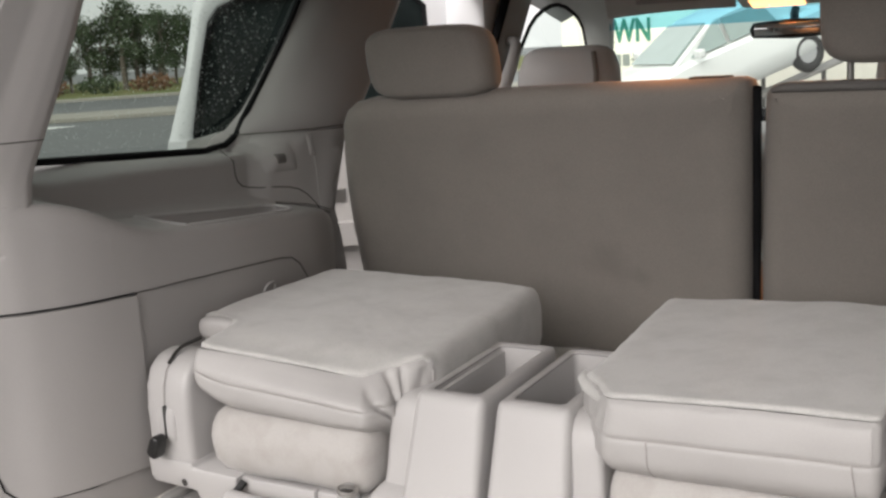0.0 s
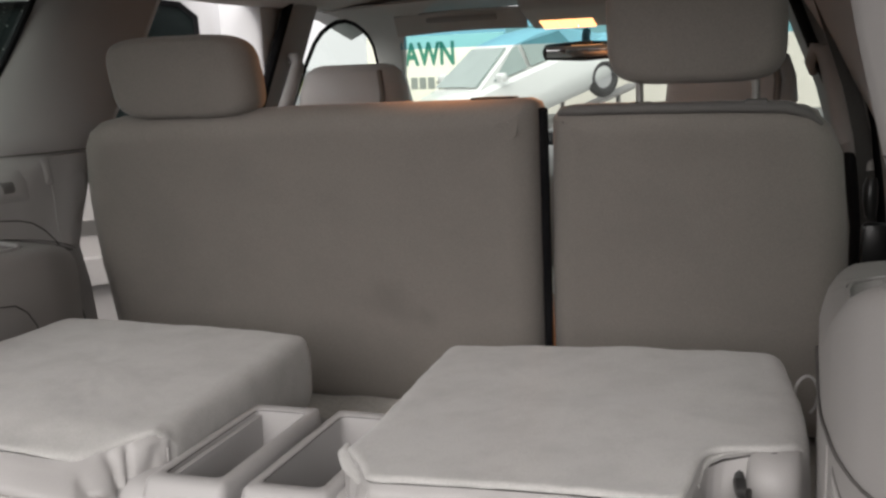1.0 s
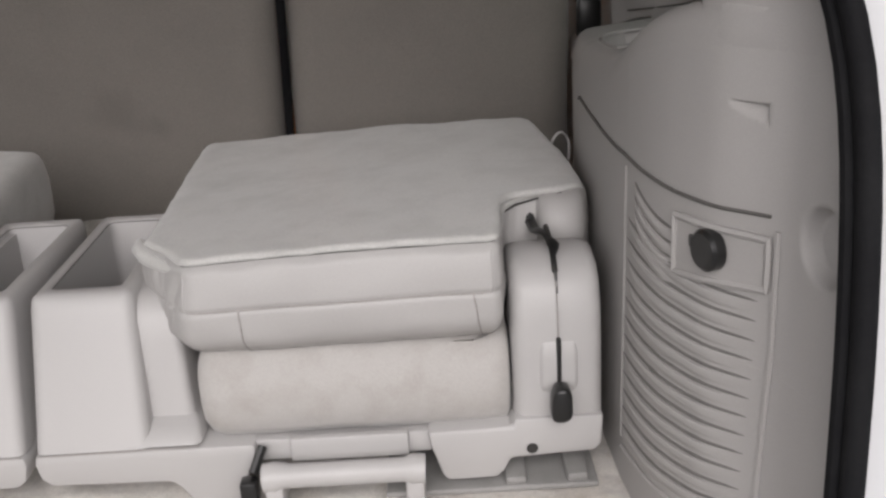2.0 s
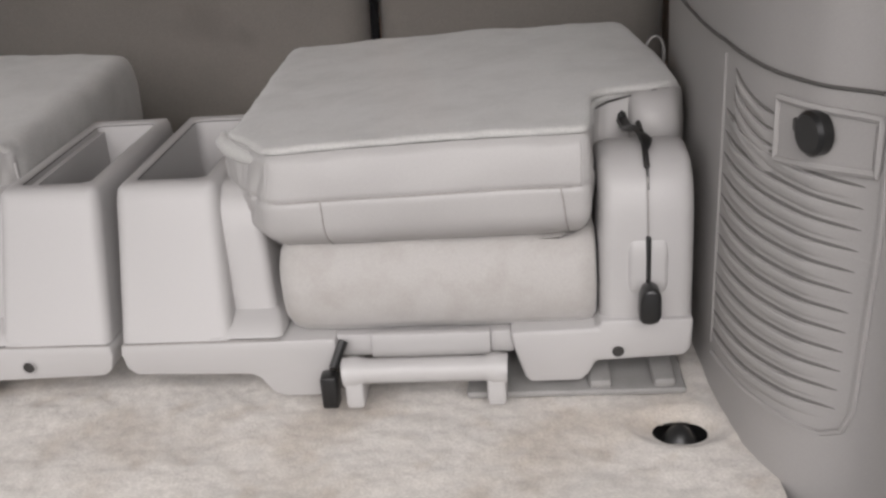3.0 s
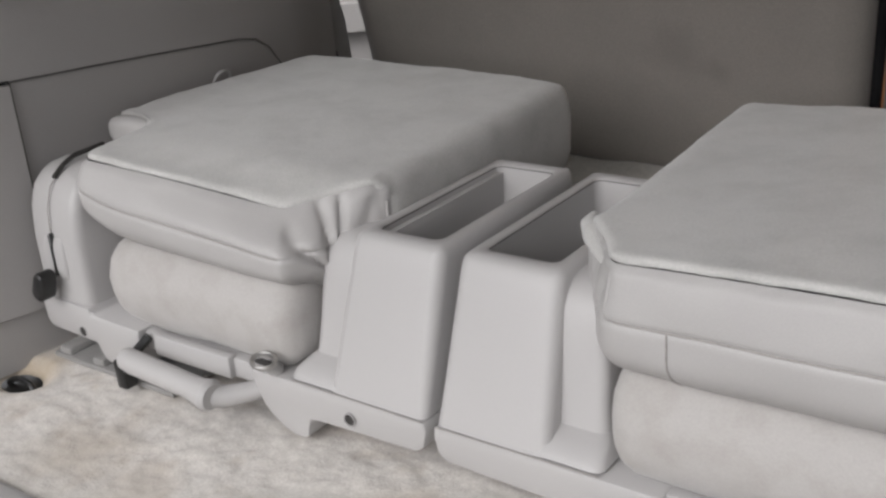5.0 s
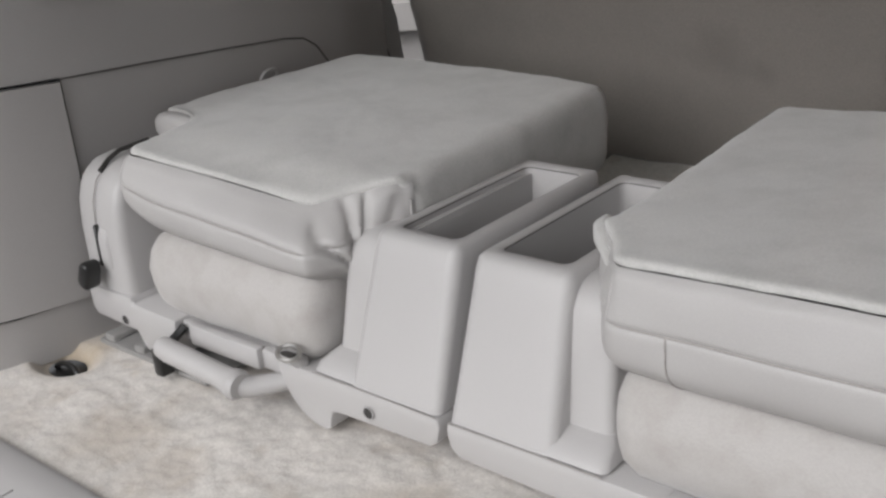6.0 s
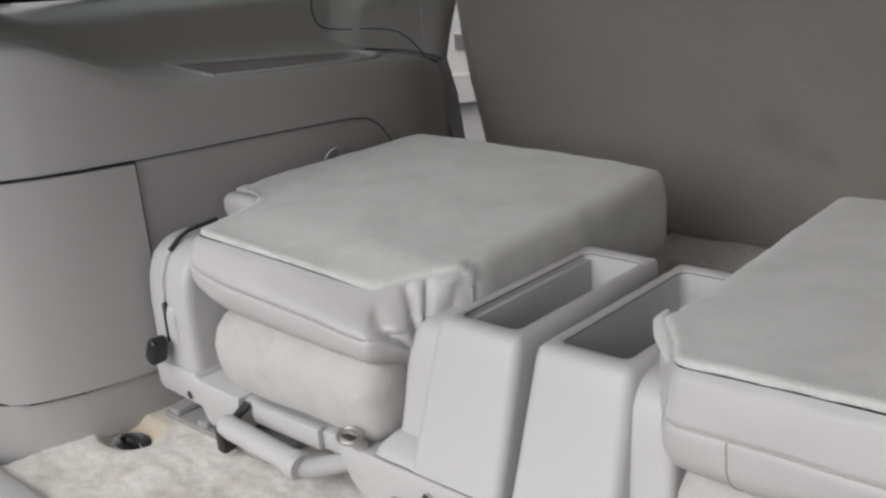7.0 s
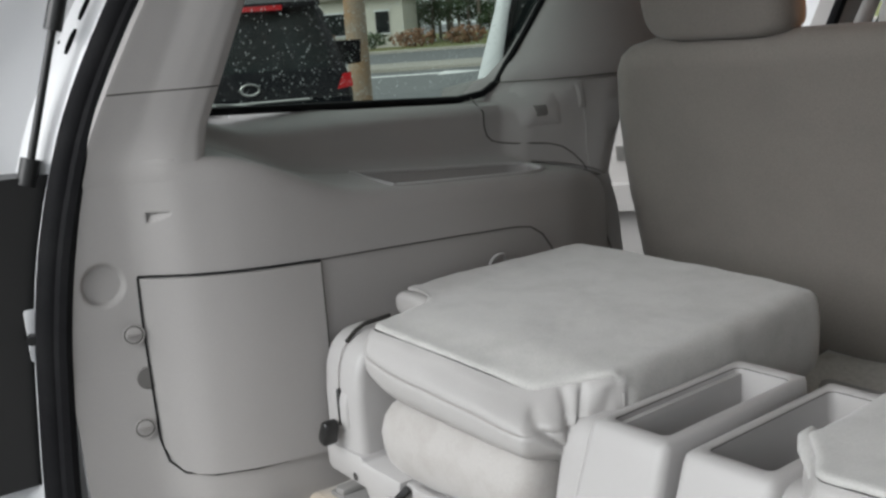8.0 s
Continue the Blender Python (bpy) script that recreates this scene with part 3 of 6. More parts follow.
def d_pillar(s):
    t = thing("pillar_trim", (s * 0.7, -0.15, 0.5), "grey-beige plastic trim of the rear roof pillar", "pillar trim", kind="structure")
    rows = []
    base = [(0.738, -0.276), (0.728, -0.270), (0.723, -0.250), (0.712, -0.213), (0.698, -0.184), (0.689, -0.160), (0.685, -0.140), (0.689, -0.127), (0.706, -0.119), (0.80, -0.10), (0.90, -0.08)]
    for z in (0.47, 0.485, 0.496, 0.505, 0.514, 0.523, 0.532, 0.542, 0.553, 0.565, 0.58, 0.60, 0.65, 0.70, 0.76, 0.82, 0.88, 0.94):
        q = max(0.0, (z - 0.505) / 0.435)
        u = max(0.0, min(1.0, (z - 0.494) / 0.085))
        flare = 1 - u * u * (3 - 2 * u)
        r = []
        for m in range(51):
            f = m / 50 * (len(base) - 1)
            x, y = (float(np.interp(f, range(len(base)), [b_[a_] for b_ in base])) for a_ in (0, 1))
            rear = seal_y(z) - seal_y(0.505)
            yy = y + lerp(rear, 0.165 * q, min(1, max(0.0, f - 1) / 9 * 1.8)) + 0.008 * flare ** 1.5 * max(0.0, min(1.0, f - 5))
            xx = x - 0.075 * q - 0.012 * max(0.0, min(1.0, 8 - f)) * math.sin(min(1, q) * 3.14)
            if f < 1:
                xx = lerp(edge_x(s, z) + 0.004, xx, f)
            xx = lerp(xx, face_x(yy) - 0.0014 + 0.25 * max(0.0, 0.495 - z), flare * float(np.interp(f, (0, 4.5, 6, 7.5, 8), (1, 1, 0.8, 0.4, 0))))
            r.append((s * xx, max(yy, seal_y(z) + 0.004), z))
        rows.append(r)
    part("pillar_moulding", loft(rows), PLASTIC, t, solid=0.004, angle=50)
    q = (0.611 - 0.505) / 0.435
    pts = []
    for i, (x, y) in enumerate(base[1:9]):
        k = i / 9
        pts.append((s * (x - 0.075 * q - 0.012 * math.sin(q * 3.14) - 0.0022), y + lerp(seal_y(0.611) - seal_y(0.505), 0.165 * q, min(1, k * 1.8)), 0.611))
    part("joint_line", rod(pts, 0.0011, 5), GAP, t)
    return t


d_pillar(-1)
d_pillar(1)


pillar_fit = smooth_curve([0.44, 0.50, 0.55, 0.60, 0.65, 0.70, 0.78, 0.86, 0.94], [0.0, 0.004, 0.014, 0.026, 0.043, 0.062, 0.098, 0.125, 0.150], 0.02)


def c_pillar(s):
    t = thing("pillar_trim", (s * 0.8, 0.75, 0.4), "grey-beige plastic trim of the middle roof pillar with belt guide", "pillar trim", kind="structure")
    rows = []
    for z in (-0.02, 0.1, 0.2, 0.28):
        f = (0.28 - z) * 0.12
        foot = 0.012 if s < 0 else 0.0  # flares forward to the door sill
        rows.append([(s * x, y + f + foot * (k > 5), z) for k, (x, y) in enumerate( ((0.92, 0.70), (0.90, 0.71), (0.86, 0.725), (0.82, 0.74), (0.80, 0.755), (0.79, 0.77), (0.772, 0.785), (0.770, 0.81), (0.86, 0.85)))])
    for z in (0.36, 0.40, 0.44, 0.48, 0.52, 0.546):
        yw = 0.60 + 0.42 * (z - 0.534)
        o = max(0.0, (z - 0.50) / 0.046)
        foot = max(0.0, 0.40 - z) ** 2 * 2.5 if s < 0 else 0.0
        rows.append([(s * (x + 0.010), y + 0.006 + foot * (k > 5), z) for k, (x, y) in enumerate(((0.95, yw - 0.07), (0.905, yw - 0.03), (lerp(0.845, 0.865, o), yw - 0.005 + 0.02 * o), (lerp(0.795, 0.808, o), yw + 0.03 + 0.036 * o), (0.774, yw + 0.09 + 0.03 * o),
                                                 (0.764, yw + 0.16 + 0.02 * o), (0.750, yw + 0.21), (0.750, yw + 0.25), (0.86, yw + 0.29)))])
    for z in (0.56, 0.60, 0.65, 0.70, 0.78, 0.86, 0.94):
        yw = 0.60 + 0.42 * (z - 0.534) + 0.044 * min(1.0, max(0.0, (z - 0.55) / 0.06)) + 0.125 * max(0.0, z - 0.62)
        inn = 0.36 * max(0.0, z - 0.534)
        xw = 0.925 - inn
        rows.append([(s * x, y, z) for x, y in ((xw, yw - 0.005), (xw - 0.022, yw + 0.004), (xw - 0.070, yw + 0.025), (0.806 - inn * 0.7, yw + 0.07), (0.772 - inn * 0.7, yw + 0.13),
                                                 (0.757 - inn * 0.5, yw + 0.19), (0.752 - inn * 0.5, yw + 0.23), (0.765 - inn * 0.5, yw + 0.265), (0.86 - inn, yw + 0.29))])
    if s > 0:
        # the upper moulding is drawn inwards on this side to fit the camera's view
        for r in rows:
            for k in range(3, len(r)):
                x, y, z = r[k]
                r[k] = (x - pillar_fit(z) * (0.15, 0.55, 0.9, 1.0, 1.0, 1.0)[k - 3], y, z)
    part("pillar_moulding", loft(rows), PLASTIC, t, solid=0.004, angle=55)
    z = 0.552 if s < 0 else 0.545
    yw, inn = 0.60 + 0.42 * (z - 0.534), 0.36 * (z - 0.534)
    line = [(0.898, yw - 0.002), (0.852, yw + 0.020), (0.803, yw + 0.066), (0.769, yw + 0.125), (0.758, yw + 0.185), (0.747, yw + 0.23)]
    lean = pillar_fit(z) if s > 0 else 0.0
    part("joint_line", rod([(s * (x - lean * w), y, z) for (x, y), w in zip(line, (0, 0, 0.15, 0.55, 0.9, 1.0))], 0.0011, 5), GAP, t)
    edge = [(0.528, 0.530), (0.520, 0.505), (0.516, 0.480), (0.519, 0.462), (0.530, 0.451), (0.55, 0.445), (0.575, 0.441), (0.61, 0.438), (0.64, 0.434), (0.67, 0.425), (0.695, 0.408), (0.715, 0.385), (0.726, 0.36)]
    if s > 0:
        edge = [(0.372, 0.492), (0.382, 0.478), (0.398, 0.464), (0.425, 0.451), (0.46, 0.442), (0.50, 0.434), (0.56, 0.424), (0.62, 0.414), (0.68, 0.405)]
    part("joint_line", rod([(s * (inner_x(y, z) - 0.0075), y, z) for y, z in edge] if s > 0 else [(s * (inner_x(y, z) - 0.0036), y, z) for y, z in edge] + [(s * 0.751, 0.738, 0.325), (s * 0.766, 0.775, 0.25), (s * 0.772, 0.806, 0.188)], 0.0013, 5), GAP, t)
    if s < 0:
        def pad(y0, y1, z0, z1, proud, n=10):
            return loft([[(-(inner_x(lerp(y0, y1, i / n), lerp(z0, z1, k / n)) - proud * min(1.0, 4 * min(i, n - i, k, n - k) / n)), lerp(y0, y1, i / n), lerp(z0, z1, k / n)) for k in range(n + 1)] for i in range(n + 1)])
        sock = part("belt_socket", pad(0.584, 0.680, 0.464, 0.532, 0.009), PLASTIC, t, "square belt socket cover in the pillar", angle=60)
        # Darker raised pad gives the socket its recess shade by colour.
        part("socket_core", pad(0.612, 0.652, 0.480, 0.514, 0.0112), DARK_AND_SHADE, sock)
        part("belt_ridge", pad(0.716, 0.738, 0.488, 0.546, 0.006), PLASTIC, t, angle=60)
        cord = [(0.730, 0.490), (0.731, 0.46), (0.728, 0.43), (0.726, 0.40), (0.728, 0.372)]
        part("cord", rod([(-(inner_x(y, z) - 0.003), y, z) for y, z in cord], 0.0012, 6), PALE, t, "thin pale cord")
        part("belt_clip", rod([(-0.752, 0.712, 0.374), (-0.748, 0.728, 0.366), (-0.746, 0.748, 0.360)], [0.003, 0.006, 0.003], 8, flat=0.6), DARK_AND_SHADE, t, "small dark cord clip")
    return t


c_pillar(-1)
c_pillar(1)


def tailgate_seal(s):
    zs = np.linspace(-0.06, 0.95, 34)
    wide = 0.021 if s < 0 else 0.009
    pts = [(s * (edge_x(s, z) + wide - 0.009), seal_y(z) - 0.006, z) for z in zs]
    t = thing("tailgate_seal", (s * 0.745, -0.33, 0), "black rubber weather seal round the tailgate opening", "weather seal", kind="structure")
    part("seal_bulb", rod(pts, wide, 12), RUBBER, t)
    part("seal_lip", rod([(p[0] - s * (0.020 if s < 0 else 0.008), p[1] + (0.010 if s < 0 else 0.012), p[2]) for p in pts], 0.013 if s < 0 else 0.007, 8), RUBBER, t)
    body = []
    for z in zs:
        x, y = edge_x(s, z), seal_y(z)
        body.append([(s * (x + wide - 0.001), y - 0.01, z), (s * (x + (0.045 if s < 0 else 0.018)), y - (0.035 if s < 0 else 0.018), z), (s * (x + 0.10), y - 0.045, z), (s * (x + 0.125), y - 0.10, z), (s * (x + 0.15), y - 0.19, z), (s * (x + 0.21), y - 0.21, z), (s * (x + 0.235), y - 0.15, z), (s * (x + 0.24), y + 0.1, z)])
    jamb = part("painted_jamb", loft(body), WHITEPAINT, t, "white painted body edge outside the seal", solid=0.003)
    for z0, z1, u, w in ((0.668, 0.700, 0.058, 0.0035), (0.712, 0.745, 0.060, 0.0035), (0.681, 0.686, 0.092, 0.0035)):
        ends = [(s * (edge_x(s, z) + u), seal_y(z) - 0.040 - 0.06 * (u - 0.045), z) for z in np.linspace(z0, z1, 5)]
        part("rubber_stop", rod(ends, [w * 0.6, w, w, w, w * 0.6], 8), RUBBER, jamb, "black rubber stop on the painted jamb")


tailgate_seal(-1)
tailgate_seal(1)

# ---- floor, sill, roof ----


def carpet_floor():
    """Cargo carpet with a worn pile, cut out round the two seat anchor holes."""
    nx, ny = 340, 150
    xs = np.linspace(-0.66, 0.66, nx)
    ys = np.concatenate([np.linspace(-0.222, 0.10, ny - 40), np.linspace(0.108, 0.95, 40)])
    verts, faces = [], []
    for j, y in enumerate(ys):
        for i, x in enumerate(xs):
            z = 0.005 * noise.noise((x / 0.09, y / 0.09, 3.0)) + 0.0018 * noise.noise((x / 0.022, y / 0.022, 1.0)) + 0.0007 * noise.noise((x / 0.009, y / 0.009, 5.0))
            hw, hd = (0.031, 0.022) if x < 0 else (0.027, 0.020)
            hx, hy = (0.605, -0.062) if x < 0 else (0.585, -0.068)
            e = ((abs(x) - hx) / hw) ** 2 * 0.72 + ((y - hy) / hd) ** 2 * 0.66
            if e < 2.6:
                z -= (0.015 if x < 0 else 0.011) * (max(0.0, 1 - (e - 0.8) / 1.8) ** 1.5 if e > 0.8 else 1.0)
            m = math.hypot((abs(x) - hx) / hw, (y - hy) / hd)
            if 0.90 < m < 1.10:  # draw the pile's cut edge onto the hole's outline
                x, y_ = math.copysign(hx + (abs(x) - hx) / m, x), hy + (y - hy) / m
            else:
                y_ = y
            verts.append((x, y_, z - 0.004))
    for j in range(len(ys) - 1):
        for i in range(nx - 1):
            x, y = (xs[i] + xs[i + 1]) / 2, (ys[j] + ys[j + 1]) / 2
            hx, hy = (0.605, -0.062) if x < 0 else (0.585, -0.068)
            a = j * nx + i
            hw, hd = (0.031, 0.022) if x < 0 else (0.027, 0.020)
            if all(math.hypot((abs(verts[v][0]) - hx) / hw, (verts[v][1] - hy) / hd) < 1.001 for v in (a, a + 1, a + nx + 1, a + nx)):
                continue
            faces.append((a, a + 1, a + nx + 1, a + nx))
    me = bpy.data.meshes.new("carpet")
    me.from_pydata(verts, [], faces)
    me.polygons.foreach_set("use_smooth", [True] * len(faces))
    me.materials.append(CARPET)
    tagged(new("floor", me), "stained light beige pile carpet on the cargo floor", "carpet", kind="structure")


carpet_floor()
piece("floor_pan", box(-0.95, 0.95, -0.36, 3.2, -0.08, -0.03, 0.01), GREYMETAL, "dark metal floor pan under the carpet", "floor pan", "structure")
fp = box(-0.92, 0.92, 0.945, 3.15, -0.035, -0.006, 0.004)
piece("floor_front", fp, CARPET, "beige carpet in the front cabin", "carpet", "structure")

for s, ax, ay in ((-1, -0.605, -0.062), (1, 0.585, -0.068)):
    a = thing("anchor_cup", (ax, ay, -0.03), "black steel seat anchor in a round carpet cut-out", "seat anchor", "seat anchors")
    # Black plate hides the floor pan; the hole's shade is its colour.
    part("cup", box(ax - 0.040, ax + 0.040, ay - 0.032, ay + 0.032, -0.0295, -0.0235, 0.002), BLACK, a)
    if s < 0:
        part("striker", rod([(ax + 0.026 * math.cos(q), ay - 0.002 + 0.004 * math.sin(q), -0.024 + 0.010 * math.sin(q)) for q in np.linspace(0, math.pi, 9)], 0.004, 8), BLACK, a)
    else:
        part("dome_nut", rod([(ax, ay + 0.002, -0.028), (ax, ay + 0.002, -0.018), (ax, ay + 0.002, -0.010), (ax, ay + 0.002, -0.006)], [0.020, 0.017, 0.010, 0.004], 14), BLACK, a)

sill = thing("sill_plate", (0, -0.29, -0.01), "grey ribbed plastic scuff plate along the tailgate sill", "sill plate", kind="structure")
part("plate", loft([[(x, y, z) for x in (-0.73, -0.4, 0, 0.4, 0.73)] for y, z in ((-0.2235, -0.02), (-0.2235, 0.002), (-0.231, 0.006), (-0.26, 0.004), (-0.34, 0.0), (-0.37, -0.02), (-0.385, -0.08))]), PALE, sill, solid=0.003)
rib = box(-0.003, 0.003, -0.325, -0.268, 0.0005, 0.0058, 0.0015, 1)
rib_mesh = finish(rib, PALE, (0, 0, 0))
for k in range(45):
    o = new("rib", rib_mesh)
    o.parent = sill
    o.location = (-0.62 + 0.0282 * k, 0.29, 0.01)

roof = []
for y, zc, dr in ((-0.10, 0.955, 0.075), (0.3, 0.968, 0.06), (0.9, 0.968, 0.065), (1.5, 0.955, 0.07), (2.0, 0.935, 0.055), (2.25, 0.905, 0.04), (2.40, 0.872, 0.035)):
    roof.append([(x, y, zc - dr * (abs(x) / 0.76) ** 3.2) for x in np.linspace(-0.76, 0.76, 25)])
piece("ceiling", loft(roof), LINER, "pale grey cloth headliner", "headliner", "structure", solid=0.012, angle=60)
shell = []
for y, zc in ((-0.16, 1.02), (0.3, 1.04), (1.5, 1.02), (2.2, 0.965), (2.46, 0.905)):
    shell.append([(x, y, zc - 0.12 * (abs(x) / 0.86) ** 4) for x in np.linspace(-0.86, 0.86, 17)])
piece("roof_skin", loft(shell), WHITEPAINT, "white painted roof skin", "car roof", "structure", solid=0.004)


def roof_rail(s):
    t = thing("roof_rail_trim", (s * 0.76, 1.2, 0.85), "pale trim along the roof rail over the windows", "roof trim", kind="structure")
    rows = []
    for y, z, x in ((-0.10, 0.882, 0.755), (0.2, 0.908, 0.757), (0.3, 0.915, 0.757), (0.6, 0.918, 0.757), (0.9, 0.905, 0.757), (1.2, 0.892, 0.757), (1.5, 0.885, 0.755), (2.0, 0.885, 0.755), (2.25, 0.884, 0.735), (2.38, 0.868, 0.712), (2.45, 0.845, 0.705),
                    (2.58, 0.788, 0.725), (2.65, 0.735, 0.745), (2.78, 0.625, 0.79), (2.95, 0.48, 0.82), (3.1, 0.38, 0.84)):
        k = (0.852 - x) / 0.097
        rows.append([(s * (x + dx * k), y, z + dz) for dx, dz in ((-0.02, 0.025), (-0.012, 0.0), (0.02, -0.02), (0.06, -0.018), (0.085, 0.02), (0.07, 0.07), (0.0, 0.08))])
    part("rail", loft(rows, closed=True), LINER, t, angle=50)
    # trim from the door arch to the windscreen
    arch = [(2.10, 0.865), (2.28, 0.850), (2.36, 0.842), (2.438, 0.825), (2.50, 0.805), (2.576, 0.768), (2.651, 0.707), (2.74, 0.628), (2.87, 0.50)]
    glass_edge = [(0.43, 2.15, 0.888), (0.52, 2.22, 0.850), (0.580, 2.29, 0.820), (0.620, 2.355, 0.797), (0.650, 2.42, 0.764), (0.682, 2.51, 0.712), (0.714, 2.595, 0.655), (0.765, 2.72, 0.585), (0.83, 2.87, 0.49)]
    rows = []
    for (y, z), g in zip(arch, glass_edge):
        a, b = Vector((0.90 - 0.30 * (z - 0.534) - 0.006, y, z)), Vector(g)
        rows.append([a.lerp(b, k / 6) + Vector((-0.014, -0.026, 0.0)) * math.sin(k / 6 * math.pi) for k in range(7)])
    part("windscreen_pillar", mirrored(loft(rows), s), LINER, t, solid=0.006, angle=60)


roof_rail(-1)
roof_rail(1)


def quarter_window(s):
    t = thing("window_1" if s < 0 else "window_2", (s * 0.9, 0.25, 0.55), "rain-spotted rear quarter window with a black edge band", "car window", kind="structure")
    gx = lambda z: 0.925 - 0.34 * (z - 0.534)
    out = [(-0.16, 0.572), (0.0, 0.562), (0.2, 0.549), (0.4, 0.536), (0.53, 0.528), (0.58, 0.535), (0.617, 0.552), (0.648, 0.585), (0.690, 0.645), (0.745, 0.75), (0.788, 0.85), (0.792, 0.885), (0.76, 0.908), (0.65, 0.915), (0.3, 0.91), (-0.05, 0.895)]
    pane = bmesh.new()
    pane.faces.new([pane.verts.new((s * gx(z), y, z)) for y, z in out])
    part("pane", pane, SIDEGLASS, t, angle=60)
    part("edge_band", rod([(s * (gx(z) - 0.012 - 0.024 * math.exp(-((y - 0.585) / 0.07) ** 2 - ((z - 0.54) / 0.05) ** 2)), y, z - 0.002) for y, z in out], 0.0072, 6, closed=True), RUBBER, t, "black rubber glass edge")
    if s > 0:
        return t
    bm = bmesh.new()
    rnd = random.Random(5)
    for k in range(4200):
        y, z = rnd.uniform(-0.12, 0.77), rnd.uniform(0.545, 0.90)
        if y > 0.58 + (z - 0.534) * 0.55:
            continue
        r = 0.0004 + 0.0012 * rnd.random() ** 2.4
        base = Vector((s * (gx(z) + 0.0045), y, z))
        nrm = Vector((s, 0, 0.34)).normalized()
        u = Vector((0, 1, 0))
        w = nrm.cross(u)
        st = 1.0 + 0.6 * rnd.random()
        rings = []
        for h, q in ((0, 1.0), (0.45, 0.8), (0.7, 0.4)):
            rings.append([bm.verts.new(base + nrm * r * h + (u * math.cos(a * math.tau / 7) + w * math.sin(a * math.tau / 7) * st) * r * q) for a in range(7)])
        for a, b in zip(rings, rings[1:]):
            for i in range(7):
                bm.faces.new((a[i], a[(i + 1) % 7], b[(i + 1) % 7], b[i]))
        bm.faces.new(rings[-1])
    d = part("rain_drops", bm, WATER, t, "small rain drops on the outside of the glass", angle=80)
    d["kind"] = "stuff"
    d.visible_shadow = False
    return t


WATER, wn_, wl_, wb_ = tree("rain_water")
tl_, tp_, mx_ = wn_.new("ShaderNodeBsdfTranslucent"), wn_.new("ShaderNodeBsdfTransparent"), wn_.new("ShaderNodeMixShader")
tl_.inputs["Color"].default_value = (0.9, 0.93, 0.92, 1)
mx_.inputs[0].default_value = 0.45
wl_.new(tp_.outputs[0], mx_.inputs[1])
wl_.new(tl_.outputs[0], mx_.inputs[2])
wl_.new(mx_.outputs[0], wn_["Material Output"].inputs["Surface"])
quarter_window(-1)
quarter_window(1)

# ---- third-row seats, folded ----


def seat_outline(c):
    """Top outline of the folded backrest, rounded, in (x, y)."""
    pts = [(0.208, 0.048), (0.168, 0.084), (0.127, 0.116), (0.126, 0.30), (0.134, 0.540), (0.590, 0.524)] if c < 0 else [(0.184, 0.014), (0.158, 0.058), (0.120, 0.100), (0.112, 0.30), (0.104, 0.530), (0.588, 0.512)]
    pts += [(0.615, 0.30), (0.616, 0.164), (0.518, 0.146), (0.494, 0.020)] if c < 0 else [(0.615, 0.30), (0.616, 0.164), (0.514, 0.138), (0.502, 0.0)]
    rad = [0.012, 0.02, 0.022, 0.1, 0.022, 0.035, 0.1, 0.03, 0.03, 0.012]
    out = []
    n = len(pts)
    for i in range(n):
        p, a, b = Vector(pts[i]), Vector(pts[i - 1]), Vector(pts[(i + 1) % n])
        da, db = (a - p), (b - p)
        r = min(rad[i], da.length * 0.45, db.length * 0.45)
        q0, q1 = p + da.normalized() * r, p + db.normalized() * r
        for k in range(5):
            t = k / 4
            out.append(tuple((1 - t) ** 2 * q0 + 2 * t * (1 - t) * p + t * t * q1))
    return out


def inset(outline, d):
    n = len(outline)
    area = sum(outline[i - 1][0] * outline[i][1] - outline[i][0] * outline[i - 1][1] for i in range(n))
    d = d if area < 0 else -d
    res = []
    for i in range(n):
        p, a, b = Vector(outline[i]), Vector(outline[i - 1]), Vector(outline[(i + 1) % n])
        t = (b - a).normalized()
        res.append(p + Vector((t.y, -t.x)) * d)
    return res


def relax(ring, times):
    for k in range(times):
        ring = [ring[i] * 0.5 + (ring[i - 1] + ring[(i + 1) % len(ring)]) * 0.25 for i in range(len(ring))]
    return ring


def rings_in(row, shape, steps=(0.25, 0.5, 0.72, 0.88)):
    """Rings from a rim towards its middle; shape gives each point's place in space."""
    n = len(row)
    cx, cy = sum(p[0] for p in row) / n, sum(p[1] for p in row) / n
    return [[shape(lerp(p[0], cx, k), lerp(p[1], cy, k)) for p in row] for k in reversed(steps)] + [[shape(p[0], p[1]) for p in row]]


def resample(outline, step):
    pts = [Vector(p) for p in outline]
    out = []
    for a, b in zip(pts, pts[1:] + pts[:1]):
        k = max(1, int((b - a).length / step))
        out += [a.lerp(b, i / k) for i in range(k)]
    return out


def top_height(x, y, s=-1):
    """Height of the folded backrest; the left one sags towards its inner front corner."""
    side = max(0.0, (x - 0.18) / 0.42)
    z = 0.262 + 0.021 * y + 0.016 * side + 0.005 * math.sin(max(0, min(1, (x - 0.12) / 0.48)) * math.pi)
    if s > 0:
        return z + 0.010 * max(0.0, 1 - y / 0.3)
    return z - 0.020 * max(0.0, min(1.0, (0.52 - x) / 0.31)) * max(0.0, min(1.0, 1.0 - (y - 0.045) / 0.06))


def body_push(p, s):
    """How far the stuffed roll stands out from under the cover's front edge."""
    if s > 0 or p.y > 0.12 or p.x > 0.5:
        return Vector((0, 0))
    if p.x < 0.2075:
        u = max(0.0, min(1.0, (p.y - 0.050) / 0.066))
        return Vector((-0.026, -0.030)) * (1 - u)
    v = max(0.0, min(1.0, (0.5 - p.x) / 0.292))
    return Vector((-0.026 * v ** 4, -0.004 - 0.026 * v))


